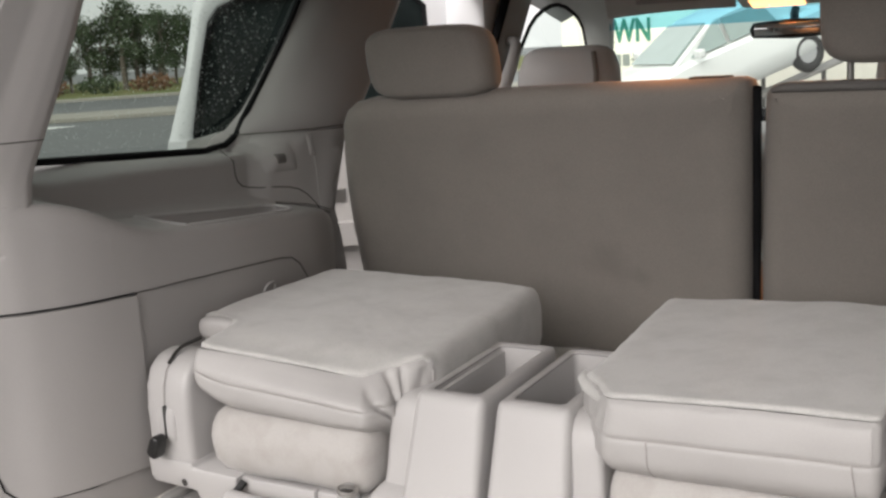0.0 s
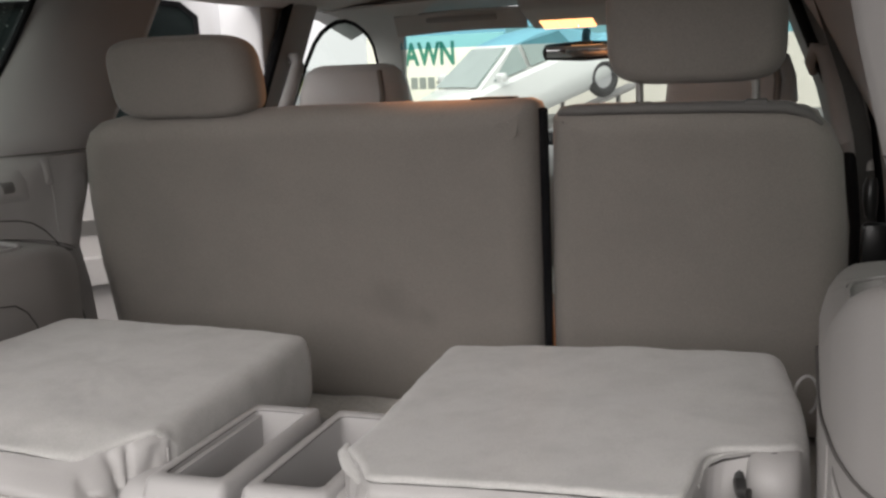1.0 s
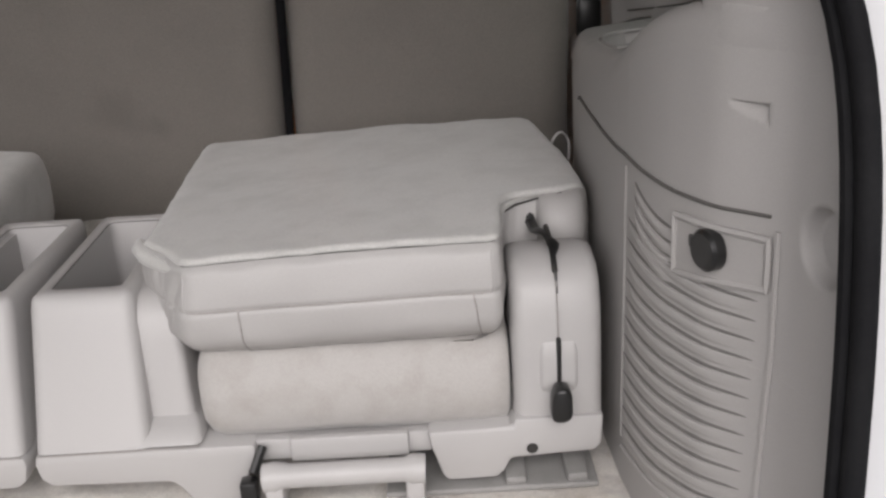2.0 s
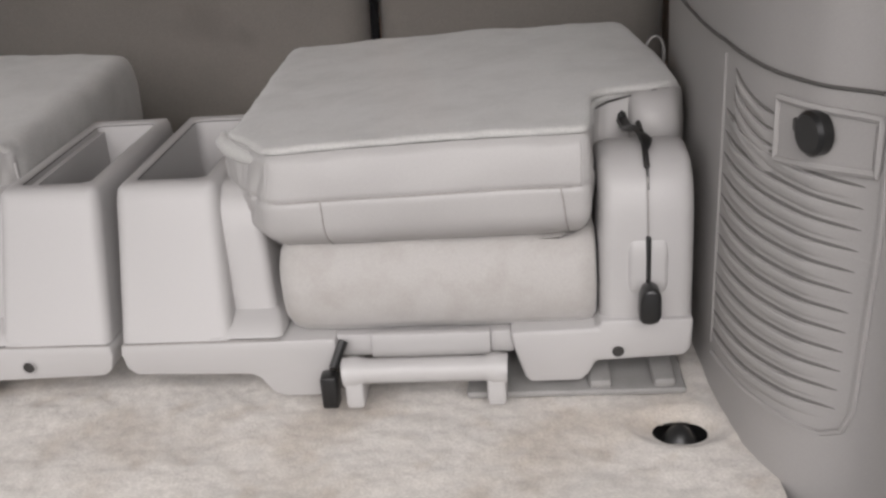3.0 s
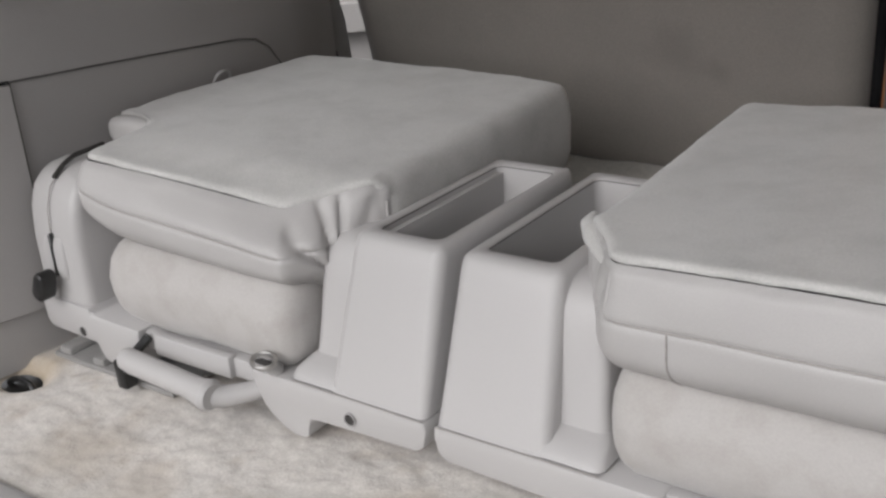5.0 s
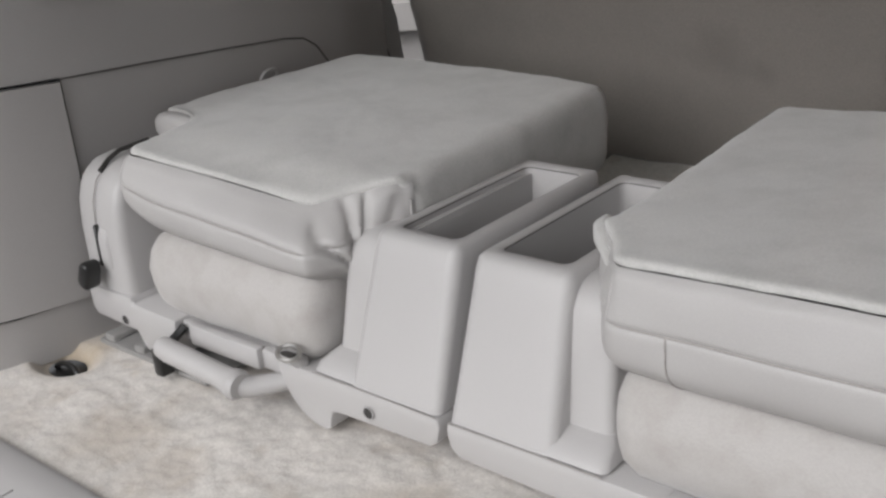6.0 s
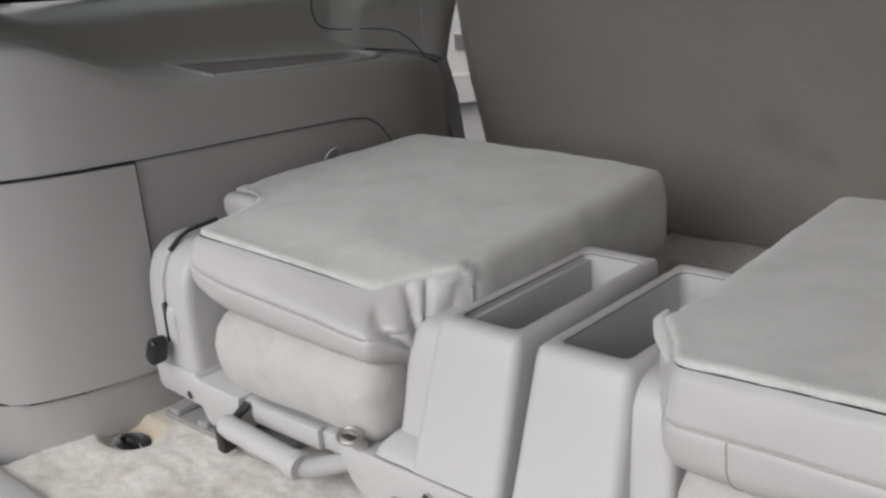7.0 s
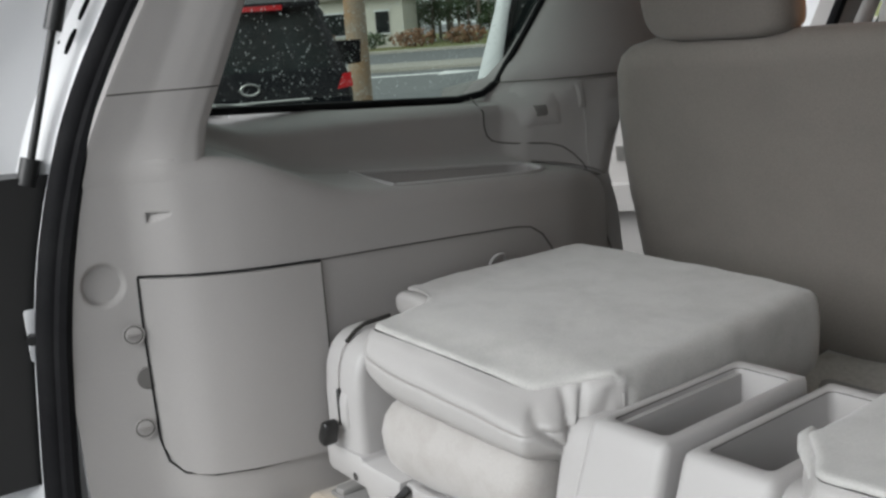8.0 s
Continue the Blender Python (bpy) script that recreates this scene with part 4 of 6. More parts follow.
def folded_seat(s):
    t = thing("folded_seat", (s * 0.3, 0.2, 0.0), "folded third-row seat in pale grey cloth and vinyl", "car seat", "folded third-row seats")
    M = lambda bm: mirrored(bm, s)
    # backrest lying face down: cloth panel that wraps the sides, hemmed over a vinyl roll in front
    ol = resample(seat_outline(s), 0.008)
    soft = lambda v: max(0.0, min(1.0, v)) ** 2 * (3 - 2 * max(0.0, min(1.0, v)))
    wrap = lambda p: soft((p.y - (0.112 if s < 0 else 0.094)) / 0.014) if p.x < 0.35 else soft((p.y - 0.166) / 0.014)
    rim = [((0.012, 0.0), (0.024, 0.0)), ((0.006, -0.0008), (0.015, 0.0015)), ((0.0025, -0.0001), (0.008, 0.0045)), ((0.0002, 0.0012), (0.0025, 0.0095)), ((-0.0010, 0.0034), (-0.001, 0.016)),
           ((-0.0006, 0.0062), (-0.003, 0.026)), ((0.004, 0.0076), (-0.0045, 0.045)), ((0.006, 0.0082), (-0.005, 0.07)), ((0.006, 0.0086), (-0.004, 0.095)), ((0.006, 0.009), (0.001, 0.115)), ((0.006, 0.0094), (0.012, 0.128))]
    rows = rings_in(relax(inset(ol, 0.029), 10), lambda x, y: (x, y, top_height(x, y, s)), (0.06, 0.12, 0.2, 0.28, 0.36, 0.44, 0.52, 0.6, 0.68, 0.76, 0.84, 0.91, 0.97))
    for (d0, h0), (d1, h1) in rim:
        pair = [a.lerp(b, wrap(p)) for p, a, b in zip(ol, inset(ol, d0), inset(ol, d1))]
        rows.append([(q.x, q.y, top_height(q.x, q.y, s) - lerp(h0, h1, wrap(p))) for p, q in zip(ol, pair)])
    bm = loft(rows, closed=True)
    bm.faces.new([v for v in bm.verts][: len(ol)])
    for v in bm.verts:
        v.co.z += 0.0022 * min(1.0, 0.35 + max(0.0, v.co.y) * 6) * noise.noise(Vector((v.co.x / 0.07, v.co.y / 0.07, s))) + 0.0009 * noise.noise(Vector((v.co.x / 0.018, v.co.y / 0.018, s)))
        v.co.y += 0.0007 * noise.noise(Vector((v.co.x / 0.02, v.co.z / 0.02, 4 + s)))
        v.co.x += 0.0015 * noise.noise(Vector((v.co.y / 0.04, v.co.z / 0.03, 9 + s)))
    back = part("backrest_cover", M(bm), VELOUR, t, "grey velour carpet-like backrest panel", angle=60)
    # vinyl body under it, gathered at the inner front corner
    ob = resample(seat_outline(s), 0.0026)
    n = len(ob)
    corner = Vector((0.184, 0.014) if s > 0 else (0.190, 0.026))
    cx, hem_x = corner.x, 0.184 if s > 0 else 0.208
    hs = [0.0, 0.03, 0.06, 0.09, 0.12, 0.15, 0.18, 0.21, 0.24, 0.27, 0.3, 0.33, 0.36, 0.38, 0.395, 0.408, 0.42, 0.432, 0.445, 0.46, 0.49, 0.53, 0.57, 0.61, 0.65, 0.69, 0.73, 0.77, 0.81, 0.85, 0.89, 0.93, 0.965, 0.985, 1.0]
    depth = lambda h: -0.003 + (0.0 if h < 0.62 else 0.034 * ((h - 0.62) / 0.38) ** 2.6) + 0.0020 * math.exp(-((h - 0.42) / 0.025) ** 2) + 0.004 * max(0.0, 1 - h / 0.06)
    swell = lambda h: 0.0150 * max(0.0, math.sin(min(1, h * 0.96 + 0.03) * math.pi)) ** 0.6
    rows = []
    for h in hs:
        d = depth(h)
        r = []
        for p0, p in zip(ob, inset(ob, d)):
            p = p + body_push(p0, s) * soft(h / 0.34)
            front = max(0.0, min(1.0, (0.11 - p.y) / 0.06))
            zb = lerp(0.130, 0.160 + 0.008 * max(0.0, (p.x - 0.25) / 0.25), front)
            if s < 0:
                zb += 0.045 * max(0.0, (p.x - 0.42) / 0.09) ** 2 * front
            zt = top_height(p.x, p.y, s) - 0.0065
            bulge = swell(h) * front
            w = 0.0035 * noise.noise(Vector((p.x / 0.05, p.y / 0.05, h * 3 + s))) * (1 if h > 0.05 else 0)
            crease = 0.0
            run = (Vector((p.x, p.y)) - corner).length
            if p.x < 0.225 and p.y < 0.13:
                q = soft((cx + 0.006 - p.x) / 0.012) * soft(((0.124 if s < 0 else 0.112) - p.y) / 0.012) * soft((0.92 - h) / 0.3) * soft((h + 0.02) / 0.08)
                fan = math.atan2(run - 0.055, 0.078 - 0.095 * min(h, 0.7))
                dip = sum(g * math.exp(-((fan - c) / wd) ** 2) for c, g, wd in ((-0.62, 1.0, 0.11), (-0.10, 0.9, 0.08), (0.16, 0.7, 0.06), (0.58, 0.55, 0.13)))
                crease = (0.0090 if s < 0 else 0.003) * q * (0.3 - dip)
            if p.x > 0.515 and p.y < 0.20:
                bulge += 0.010 * math.sin(min(1, h * 1.03) * math.pi) * soft((p.x - 0.515) / 0.03) * soft((0.2 - p.y) / 0.03)
            tuck = 0.011 * soft((p.x - 0.50) / 0.015) * soft((0.605 - p.x) / 0.02) * soft((p.y - 0.06) / 0.05) * soft((0.2 - p.y) / 0.02) * (1 - h)
            r.append((p.x + w - crease * 0.85, p.y + tuck - bulge + w * 0.6 - crease * 0.5, lerp(zt, zb, h)))
        rows.append(r)
    edge_y = lambda x: lerp(0.014, 0.0, (x - 0.184) / 0.318) if s > 0 else lerp(0.048, 0.014, (x - 0.208) / 0.290)
    along = sorted((i for i, p in enumerate(ob) if p.y < edge_y(p.x) + 0.010 and 0.18 < p.x < 0.502), key=lambda i: ob[i].x)
    skin = np.array([[r[i] for i in along] for r in rows])
    along_x = [ob[i].x for i in along]

    def front_at(x, h, out=0.0005):
        """A point of the roll's front, by its place along the hem and its share of the height."""
        c = [float(np.interp(h, hs, [np.interp(x, along_x, skin[k, :, a]) for k in range(len(hs))])) for a in range(3)]
        return (c[0], c[1] - out, c[2])
    bm = loft(rows, closed=True)
    bm.faces.new([v for v in bm.verts][-n:])
    for f in [f for f in bm.faces if len(f.verts) == 4]:
        c = f.calc_center_median()
        if wrap(c) > 0.9:
            bm.faces.remove(f)
    part("backrest_body", M(bm), VINYL, back, "stuffed pale grey vinyl front of the backrest", angle=55)
    part("side_seam", M(rod([(0.1265 + 0.0006 * math.sin(k) if s < 0 else 0.1195, 0.117 if s < 0 else 0.100, 0.240 - 0.0086 * k) for k in range(12)], 0.0016, 6)), VINYL, back)
    if s > 0:
        part("corner_piping", M(rod([front_at(hem_x + 0.001, h, 0.0) for h in (0.06, 0.14, 0.22, 0.30, 0.36, 0.42)], [0.0006, 0.0012, 0.0014, 0.0014, 0.0012, 0.0008], 6)), VINYL, back)
    curl = [(0.611, 0.172, 0.276), (0.588, 0.163, 0.278), (0.555, 0.158, 0.277), (0.532, 0.150, 0.275), (0.517, 0.136, 0.272), (0.512, 0.115, 0.269), (0.511, 0.08, 0.266)]
    fat = [0.002, 0.0036, 0.004, 0.004, 0.004, 0.0036, 0.0025] if s > 0 else [0.004, 0.0068, 0.0075, 0.0072, 0.0062, 0.0042, 0.0025]
    part("notch_curl", M(rod([(x, y, z - (0.0 if s > 0 else 0.0018)) for x, y, z in curl], fat, 10)), VELOUR, back, "rolled velour edge round the notch")
    if s < 0:
        # stuffed end of the side bolster that shows in the notch
        part("bolster_end", M(loft([[(0.564 + 0.041 * q * math.copysign(abs(math.cos(a)) ** 0.7, math.cos(a)), y, 0.2625 - 0.5 * max(0.0, y - 0.150) + 0.0205 * q * math.copysign(abs(math.sin(a)) ** 0.7, math.sin(a))) for a in np.linspace(0, math.tau, 25)[:-1]]
                                     for y, q in ((0.130, 0.45), (0.1315, 0.68), (0.135, 0.86), (0.141, 0.97), (0.148, 1.0), (0.154, 0.95), (0.160, 0.80), (0.164, 0.55))], closed=True, cap=True)), VINYL, back, "rounded vinyl end of the side bolster", angle=60)
        # Dark rod imitates the shade below the rolled cloth edge.
        part("notch_shade", M(rod([(0.585, 0.1500, 0.2745), (0.555, 0.1465, 0.2735), (0.534, 0.1400, 0.2710), (0.522, 0.1300, 0.2660)], [0.0006, 0.0016, 0.0022, 0.0008], 6)), SEAM, back, "dark rod painted in as shade under the cloth edge")
    else:
        # vinyl hanging into the notch beside the strap, and the flap across from it
        drop = [(0.182, 0.279), (0.160, 0.2800), (0.144, 0.2770), (0.132, 0.2700), (0.124, 0.2590), (0.121, 0.246), (0.123, 0.230), (0.130, 0.215)]
        rows = []
        for x, back_by, low in ((0.5545, 0.036, 0.010), (0.5550, 0.026, 0.007), (0.5570, 0.015, 0.004), (0.5610, 0.007, 0.001), (0.570, 0.001, 0.0), (0.584, 0.0, 0.0), (0.597, 0.003, 0.0), (0.606, 0.010, 0.001), (0.611, 0.022, 0.004), (0.613, 0.040, 0.008)):
            rows.append([(x, y + back_by * (1 - 0.55 * (k < 2)), z - low) for k, (y, z) in enumerate(drop)])
        part("notch_drape", M(loft(rows)), VINYL, back, "vinyl hanging over the notch", angle=70)
        part("notch_flap", M(loft([[(x, y, z) for z in (0.215, 0.235, 0.250, 0.262, 0.272)] for x, y in ((0.508, 0.112), (0.513, 0.130), (0.523, 0.146), (0.533, 0.154), (0.5415, 0.160))])), VINYL, back, angle=70)
        # Dark block and rod imitate the shaded hole and the edge above it.
        part("notch_shade", M(box(0.538, 0.564, 0.1605, 0.166, 0.215, 0.270, 0.001)), SEAM, back, "dark block standing in for the shaded hole in the notch")
        part("notch_shade", M(rod([(0.586, 0.1520, 0.2795), (0.555, 0.1540, 0.2725), (0.532, 0.1460, 0.2695), (0.518, 0.1320, 0.2665)], [0.0004, 0.0010, 0.0014, 0.0008], 6)), SEAM, back)
    if s > 0:
        part("corner_curl", M(rod([(0.116, 0.118, 0.262), (0.1185, 0.104, 0.258), (0.130, 0.088, 0.254), (0.147, 0.066, 0.254), (0.166, 0.040, 0.257), (0.182, 0.020, 0.262)], [0.004, 0.009, 0.010, 0.008, 0.006, 0.003], 12)), VELOUR, back, "curled velour corner")
    # seams of the vinyl roll
    part("seam", M(rod([front_at(x, 0.42) for x in np.linspace(hem_x + 0.002, 0.494, 30)], [0.0004] + [0.0010] * 28 + [0.0004], 5)), STITCH, back)
    for xs in ((0.238, 0.476) if s > 0 else ()):
        part("seam", M(rod([front_at(xs + 0.01 * (h - 0.42), h) for h in np.linspace(0.42, 0.92, 12)], 0.0009, 5)), STITCH, back)
    if s > 0:
        part("end_piping", M(rod([front_at(0.495, h) for h in np.linspace(0.04, 0.42, 10)], 0.0012, 6)), VINYL, back)
    # cushion folded flat underneath
    prof = [(0.35, 0.172), (0.10, 0.176), (0.045, 0.176), (0.022, 0.170), (0.006, 0.155), (-0.001, 0.13), (0.0, 0.105), (0.006, 0.085), (0.016, 0.072), (0.35, 0.07)]
    rows = []
    for x, q in ((0.180, 0.55), (0.184, 0.78), (0.192, 0.92), (0.205, 1.0), (0.26, 1.0), (0.32, 1.0), (0.38, 1.0), (0.44, 1.0)) + (((0.49, 1.0), (0.506, 0.97), (0.510, 0.85)) if s > 0 else ((0.460, 0.96), (0.474, 0.87), (0.483, 0.74), (0.488, 0.58))):
        rows.append([(x, 0.06 + (y - 0.06) * (q if y < 0.1 else 1) + 0.0015 * noise.noise(Vector((x / 0.05, z / 0.03, s))), 0.122 + (z - 0.122) * q + 0.003 * noise.noise(Vector((x / 0.06, y / 0.06, 2 + s)))) for y, z in prof])
    part("cushion", M(loft(rows, closed=True, cap=True)), CUSHION, t, "flattened beige seat cushion with faint stains", angle=60)
    # plastic side tower with lever slot
    prof = [(0.30, 0.05), (0.30, 0.19), (0.21, 0.205), (0.15, 0.222), (0.11, 0.240), (0.07, 0.252), (0.035, 0.248), (0.012, 0.231), (0.001, 0.203), (-0.003, 0.165), (-0.003, 0.075), (0.002, 0.043), (0.05, 0.040)]
    tower = part("side_tower", M(prism(prof, "x", 0.513, 0.606, 0.014, 3)), PALE, t, "pale plastic side cover")
    part("lever_slot", M(box(0.5575, 0.5625, -0.0090, 0.004, 0.118, 0.174, 0.002, 1)), BLACK, tower)
    part("lever_boss", M(prism([(-0.0025, 0.110), (-0.0070, 0.122), (-0.0070, 0.156), (-0.0025, 0.170), (0.006, 0.178), (0.006, 0.102)], "x", 0.540, 0.580, 0.0062, 4)), PALE, tower)
    knob = prism([(0.5485, 0.096), (0.5492, 0.116), (0.5525, 0.127), (0.5580, 0.130), (0.5660, 0.129), (0.5700, 0.122), (0.5705, 0.098), (0.567, 0.092), (0.560, 0.0905), (0.552, 0.091)], "y", -0.035, -0.012, 0.0042, 3)
    if s < 0:  # dangles outwards on this side
        bmesh.ops.rotate(knob, verts=knob.verts, cent=(0.560, -0.022, 0.126), matrix=Matrix.Rotation(radians(-24), 3, "Y"))
    part("lever_knob", M(knob), BLACK, tower, "black release knob")
    part("cover_joint", M(rod([(0.560, 0.0305, 0.2495), (0.560, 0.009, 0.2295), (0.560, -0.0015, 0.203), (0.560, -0.0042, 0.172)], 0.0008, 5)), STITCH, tower)
    part("strap_slot", M(rod([(0.560, 0.095, 0.2600), (0.560, 0.05, 0.2575), (0.560, 0.033, 0.2510), (0.560, 0.016, 0.2385)], 0.003, 6)), SEAM, tower)
    if s > 0:
        part("strap", merge(rod([(0.5465, 0.156, 0.264), (0.5485, 0.146, 0.249), (0.5510, 0.124, 0.246), (0.553, 0.098, 0.254), (0.555, 0.078, 0.259), (0.556, 0.068, 0.259), (0.560, 0.058, 0.258), (0.562, 0.046, 0.257), (0.5615, 0.036, 0.255), (0.560, 0.026, 0.251), (0.5603, 0.014, 0.238), (0.5605, 0.004, 0.219)], [0.0050, 0.0066, 0.0064, 0.0066, 0.0042, 0.0022, 0.0050, 0.0068, 0.0046, 0.0018, 0.0014, 0.0008], 8, flat=0.6)), BLACK, tower, "black pull strap")
    # floor frame in two halves
    inner = [(0.006, 0.071), (0.004, 0.060), (0.008, 0.042), (0.018, 0.034), (0.143, 0.031), (0.152, 0.026), (0.164, 0.008), (0.176, 0.003), (0.214, 0.003), (0.222, 0.010), (0.230, 0.040), (0.238, 0.055), (0.238, 0.071)]
    if s < 0:
        inner = inner[:4] + [(0.143, 0.031), (0.155, 0.029), (0.160, 0.022), (0.162, 0.008), (0.168, 0.003), (0.182, 0.003), (0.198, 0.008), (0.212, 0.017), (0.224, 0.030), (0.232, 0.046), (0.237, 0.060), (0.238, 0.071)]
    fr = part("frame_rail", M(prism(inner, "y", -0.006, 0.30, 0.004, 2)), PALE, t, "pale plastic floor frame cover")
    outer = [(0.420, 0.074), (0.424, 0.052), (0.434, 0.020), (0.440, 0.014), (0.492, 0.014), (0.500, 0.022), (0.508, 0.037), (0.596, 0.041), (0.604, 0.048), (0.606, 0.084), (0.512, 0.084), (0.510, 0.075)]
    fo = part("frame_rail", M(prism(outer, "y", -0.008, 0.28, 0.0045, 2)), PALE, t)
    part("cross_plate", M(merge(box(0.236, 0.424, 0.004, 0.03, 0.045, 0.070, 0.003), box(0.274, 0.400, -0.004, 0.01, 0.046, 0.0735, 0.003))), PALE, fr)
    for x, pr in ((0.530, fo),) + (((0.099, fr),) if s < 0 else ()):
        part("screw_hole", M(merge(ring((x, -0.0085, 0.0485), (0, -1, 0), 0.0072, 0.0007, 18))), PALE, pr)
        # Flat dark disc painted as the shaded inside of the hole.
        part("hole_shade", M(disc((x, -0.0072, 0.0485), (0, -1, 0), 0.0062, 0.001, 16)), SEAM, pr)
    # carrying handle
    hx0, hx1 = 0.250, 0.414
    if s > 0:
        hb = part("handle", merge(rod([(hx0 - 0.002, -0.030, 0.045), (hx0 + 0.012, -0.030, 0.046), (hx0 + 0.02, -0.030, 0.046), (hx1 - 0.02, -0.030, 0.046), (hx1 - 0.012, -0.030, 0.046), (hx1 + 0.002, -0.030, 0.045)], [0.0155, 0.0165, 0.0130, 0.0130, 0.0165, 0.0155], 16),
                                  box(hx0 - 0.001, hx0 + 0.019, -0.043, 0.006, 0.008, 0.045, 0.005), box(hx1 - 0.019, hx1 + 0.001, -0.043, 0.006, 0.008, 0.045, 0.005)), PALE, t, "pale plastic carrying handle")
        part("latch", merge(rod([(0.246, -0.004, 0.068), (0.242, -0.010, 0.060), (0.236, -0.022, 0.046)], 0.005, 8), box(0.222, 0.240, -0.036, -0.016, 0.004, 0.042, 0.004)), BLACK, hb, "black release latch")
    else:
        hb = part("handle", merge(rod([(-0.414, -0.034, 0.052), (-0.40, -0.036, 0.052), (-0.30, -0.040, 0.049), (-0.285, -0.041, 0.048), (-0.270, -0.041, 0.047), (-0.264, -0.041, 0.0465)], [0.0135, 0.0145, 0.0140, 0.0150, 0.0185, 0.015], 16),
                                  rod([(-0.278, -0.038, 0.044), (-0.262, -0.026, 0.040), (-0.244, -0.004, 0.040), (-0.230, 0.012, 0.042)], [0.015, 0.0125, 0.0115, 0.011], 12)), PALE, t, "pale plastic carrying handle")
        part("latch", merge(rod([(-0.412, 0.0, 0.066), (-0.420, -0.014, 0.052), (-0.430, -0.026, 0.040)], 0.006, 8), box(-0.442, -0.424, -0.036, -0.016, 0.006, 0.044, 0.004)), BLACK, hb, "black release latch")
        tl = part("tether_base", rod([(-0.207, 0.004, 0.072), (-0.207, -0.004, 0.080), (-0.207, -0.010, 0.085)], [0.009, 0.008, 0.006], 12), PALE, t)
        part("tether_loop", rod([(-0.207 + 0.0155 * math.cos(a), -0.013 + 0.0095 * math.sin(a), 0.0915 + 0.004 * math.sin(a)) for a in np.linspace(0, math.tau, 21)[:-1]], 0.0026, 8, closed=True), CHROME, tl, "chrome tether loop")
        # Solid dark filler darkens the loop's opening.
        part("tether_fill", rod([(-0.219, -0.013, 0.0895), (-0.214, -0.013, 0.0898), (-0.200, -0.013, 0.0898), (-0.195, -0.013, 0.0895)], [0.002, 0.005, 0.005, 0.002], 10, flat=0.4), SEAM, tl, "dark fill inside the tether loop")
    # side bin
    bin_unit(t, M)
    return t


def bin_unit(t, M):
    lv = lambda q: (0.006 + 0.003 * q, 0.127 - 0.008 * q)
    rows = []
    for z, r in ((0.072, 0.010), (0.10, 0.012), (0.15, 0.013), (0.195, 0.014), (0.215, 0.014), (0.225, 0.012), (0.2295, 0.006)):
        q = (z - 0.072) / 0.158
        x0, x1 = lv(q)
        e = 0.006 if z > 0.228 else (0.0015 if z > 0.22 else 0)
        y0, y1 = -0.004 + 0.052 * q + e, 0.316
        x0, x1 = x0 + e, x1 - e
        rows.append(round_rect(x0, x1, y0, y1, max(r, 0.006), z))
    # rim turns in and the walls drop to the bottom
    x0, x1 = lv(1.0)
    for z, d in ((0.2305, 0.010), (0.2285, 0.0125), (0.218, 0.0135), (0.15, 0.015), (0.09, 0.018)):
        rows.append(round_rect(x0 + d + 0.004, x1 - d - 0.004, 0.052 + d + 0.005 + (0.01 if z < 0.2 else 0), 0.316 - d - 0.004, 0.010, z))
    bm = loft(rows, closed=True)
    n = len(rows[0])
    vs = [v for v in bm.verts]
    bm.faces.new(vs[-n:])
    b = part("side_bin", M(bm), PALE, t, "open-topped pale plastic storage bin", angle=45)
    x0, x1 = lv(1.0)
    part("rim_groove", M(rod([(p[0], p[1], 0.2272) for p in round_rect(x0 + 0.0166, x1 - 0.0166, 0.0698, 0.2992, 0.0095, 0.0)], 0.0007, 5, closed=True)), GAP, b, "fine groove inside the rim")
    # set-back shoulder beside the bin
    rows = []
    for z, x1, y0 in ((0.074, 0.182, -0.004), (0.082, 0.180, 0.002), (0.088, 0.176, 0.016), (0.093, 0.171, 0.028), (0.12, 0.168, 0.033), (0.17, 0.165, 0.042), (0.198, 0.163, 0.049), (0.211, 0.160, 0.057), (0.218, 0.154, 0.067), (0.221, 0.146, 0.080)):
        rows.append(round_rect(0.095, x1, y0, 0.31, 0.010, z))
    bm = loft(rows, closed=True)
    vs = [v for v in bm.verts]
    bm.faces.new(vs[-len(rows[0]):])
    part("bin_shoulder", M(bm), PALE, b, angle=45)
    part("bin_joint", M(rod([(0.008, -0.0068, 0.0715), (0.18, -0.0068, 0.0735)], 0.0009, 5)), STITCH, b)


def round_rect(x0, x1, y0, y1, r, z, k=5):
    out = []
    for cx, cy, a0 in ((x1 - r, y0 + r, -90), (x1 - r, y1 - r, 0), (x0 + r, y1 - r, 90), (x0 + r, y0 + r, 180)):
        for i in range(k):
            a = radians(a0 + 90 * i / (k - 1))
            out.append((cx + r * math.cos(a), cy + r * math.sin(a), z))
    return out


folded_seat(1)
folded_seat(-1)

for s in (-1, 1):
    t = thing("floor_track", (s * 0.54, 0.02, 0), "grey metal seat track plate on the carpet", "seat track", "seat tracks")
    part("plate", mirrored(box(0.372, 0.600, -0.012, 0.16, -0.002, 0.006, 0.003), s), TRACKGREY, t)
    for x in (0.500, 0.566):
        part("ridge", mirrored(box(x, x + 0.024, -0.010, 0.15, 0.004, 0.016, 0.005), s), TRACKGREY, t)
lp = thing("pull_loop", (0.612, 0.40, 0.24), "thin pale pull cord loop behind the folded seat", "pull loop")
part("cord", rod([(0.619 + 0.0145 * math.cos(a), 0.43 + 0.010 * math.cos(a), 0.252 + 0.026 * math.sin(a)) for a in np.linspace(-1.2, math.pi + 0.5, 20)], 0.0019, 6), PALE, lp)

bc = thing("bracket_cover", (-0.23, 0.84, 0.0), "low pale plastic bracket cover on the carpet before the bench", "bracket cover")
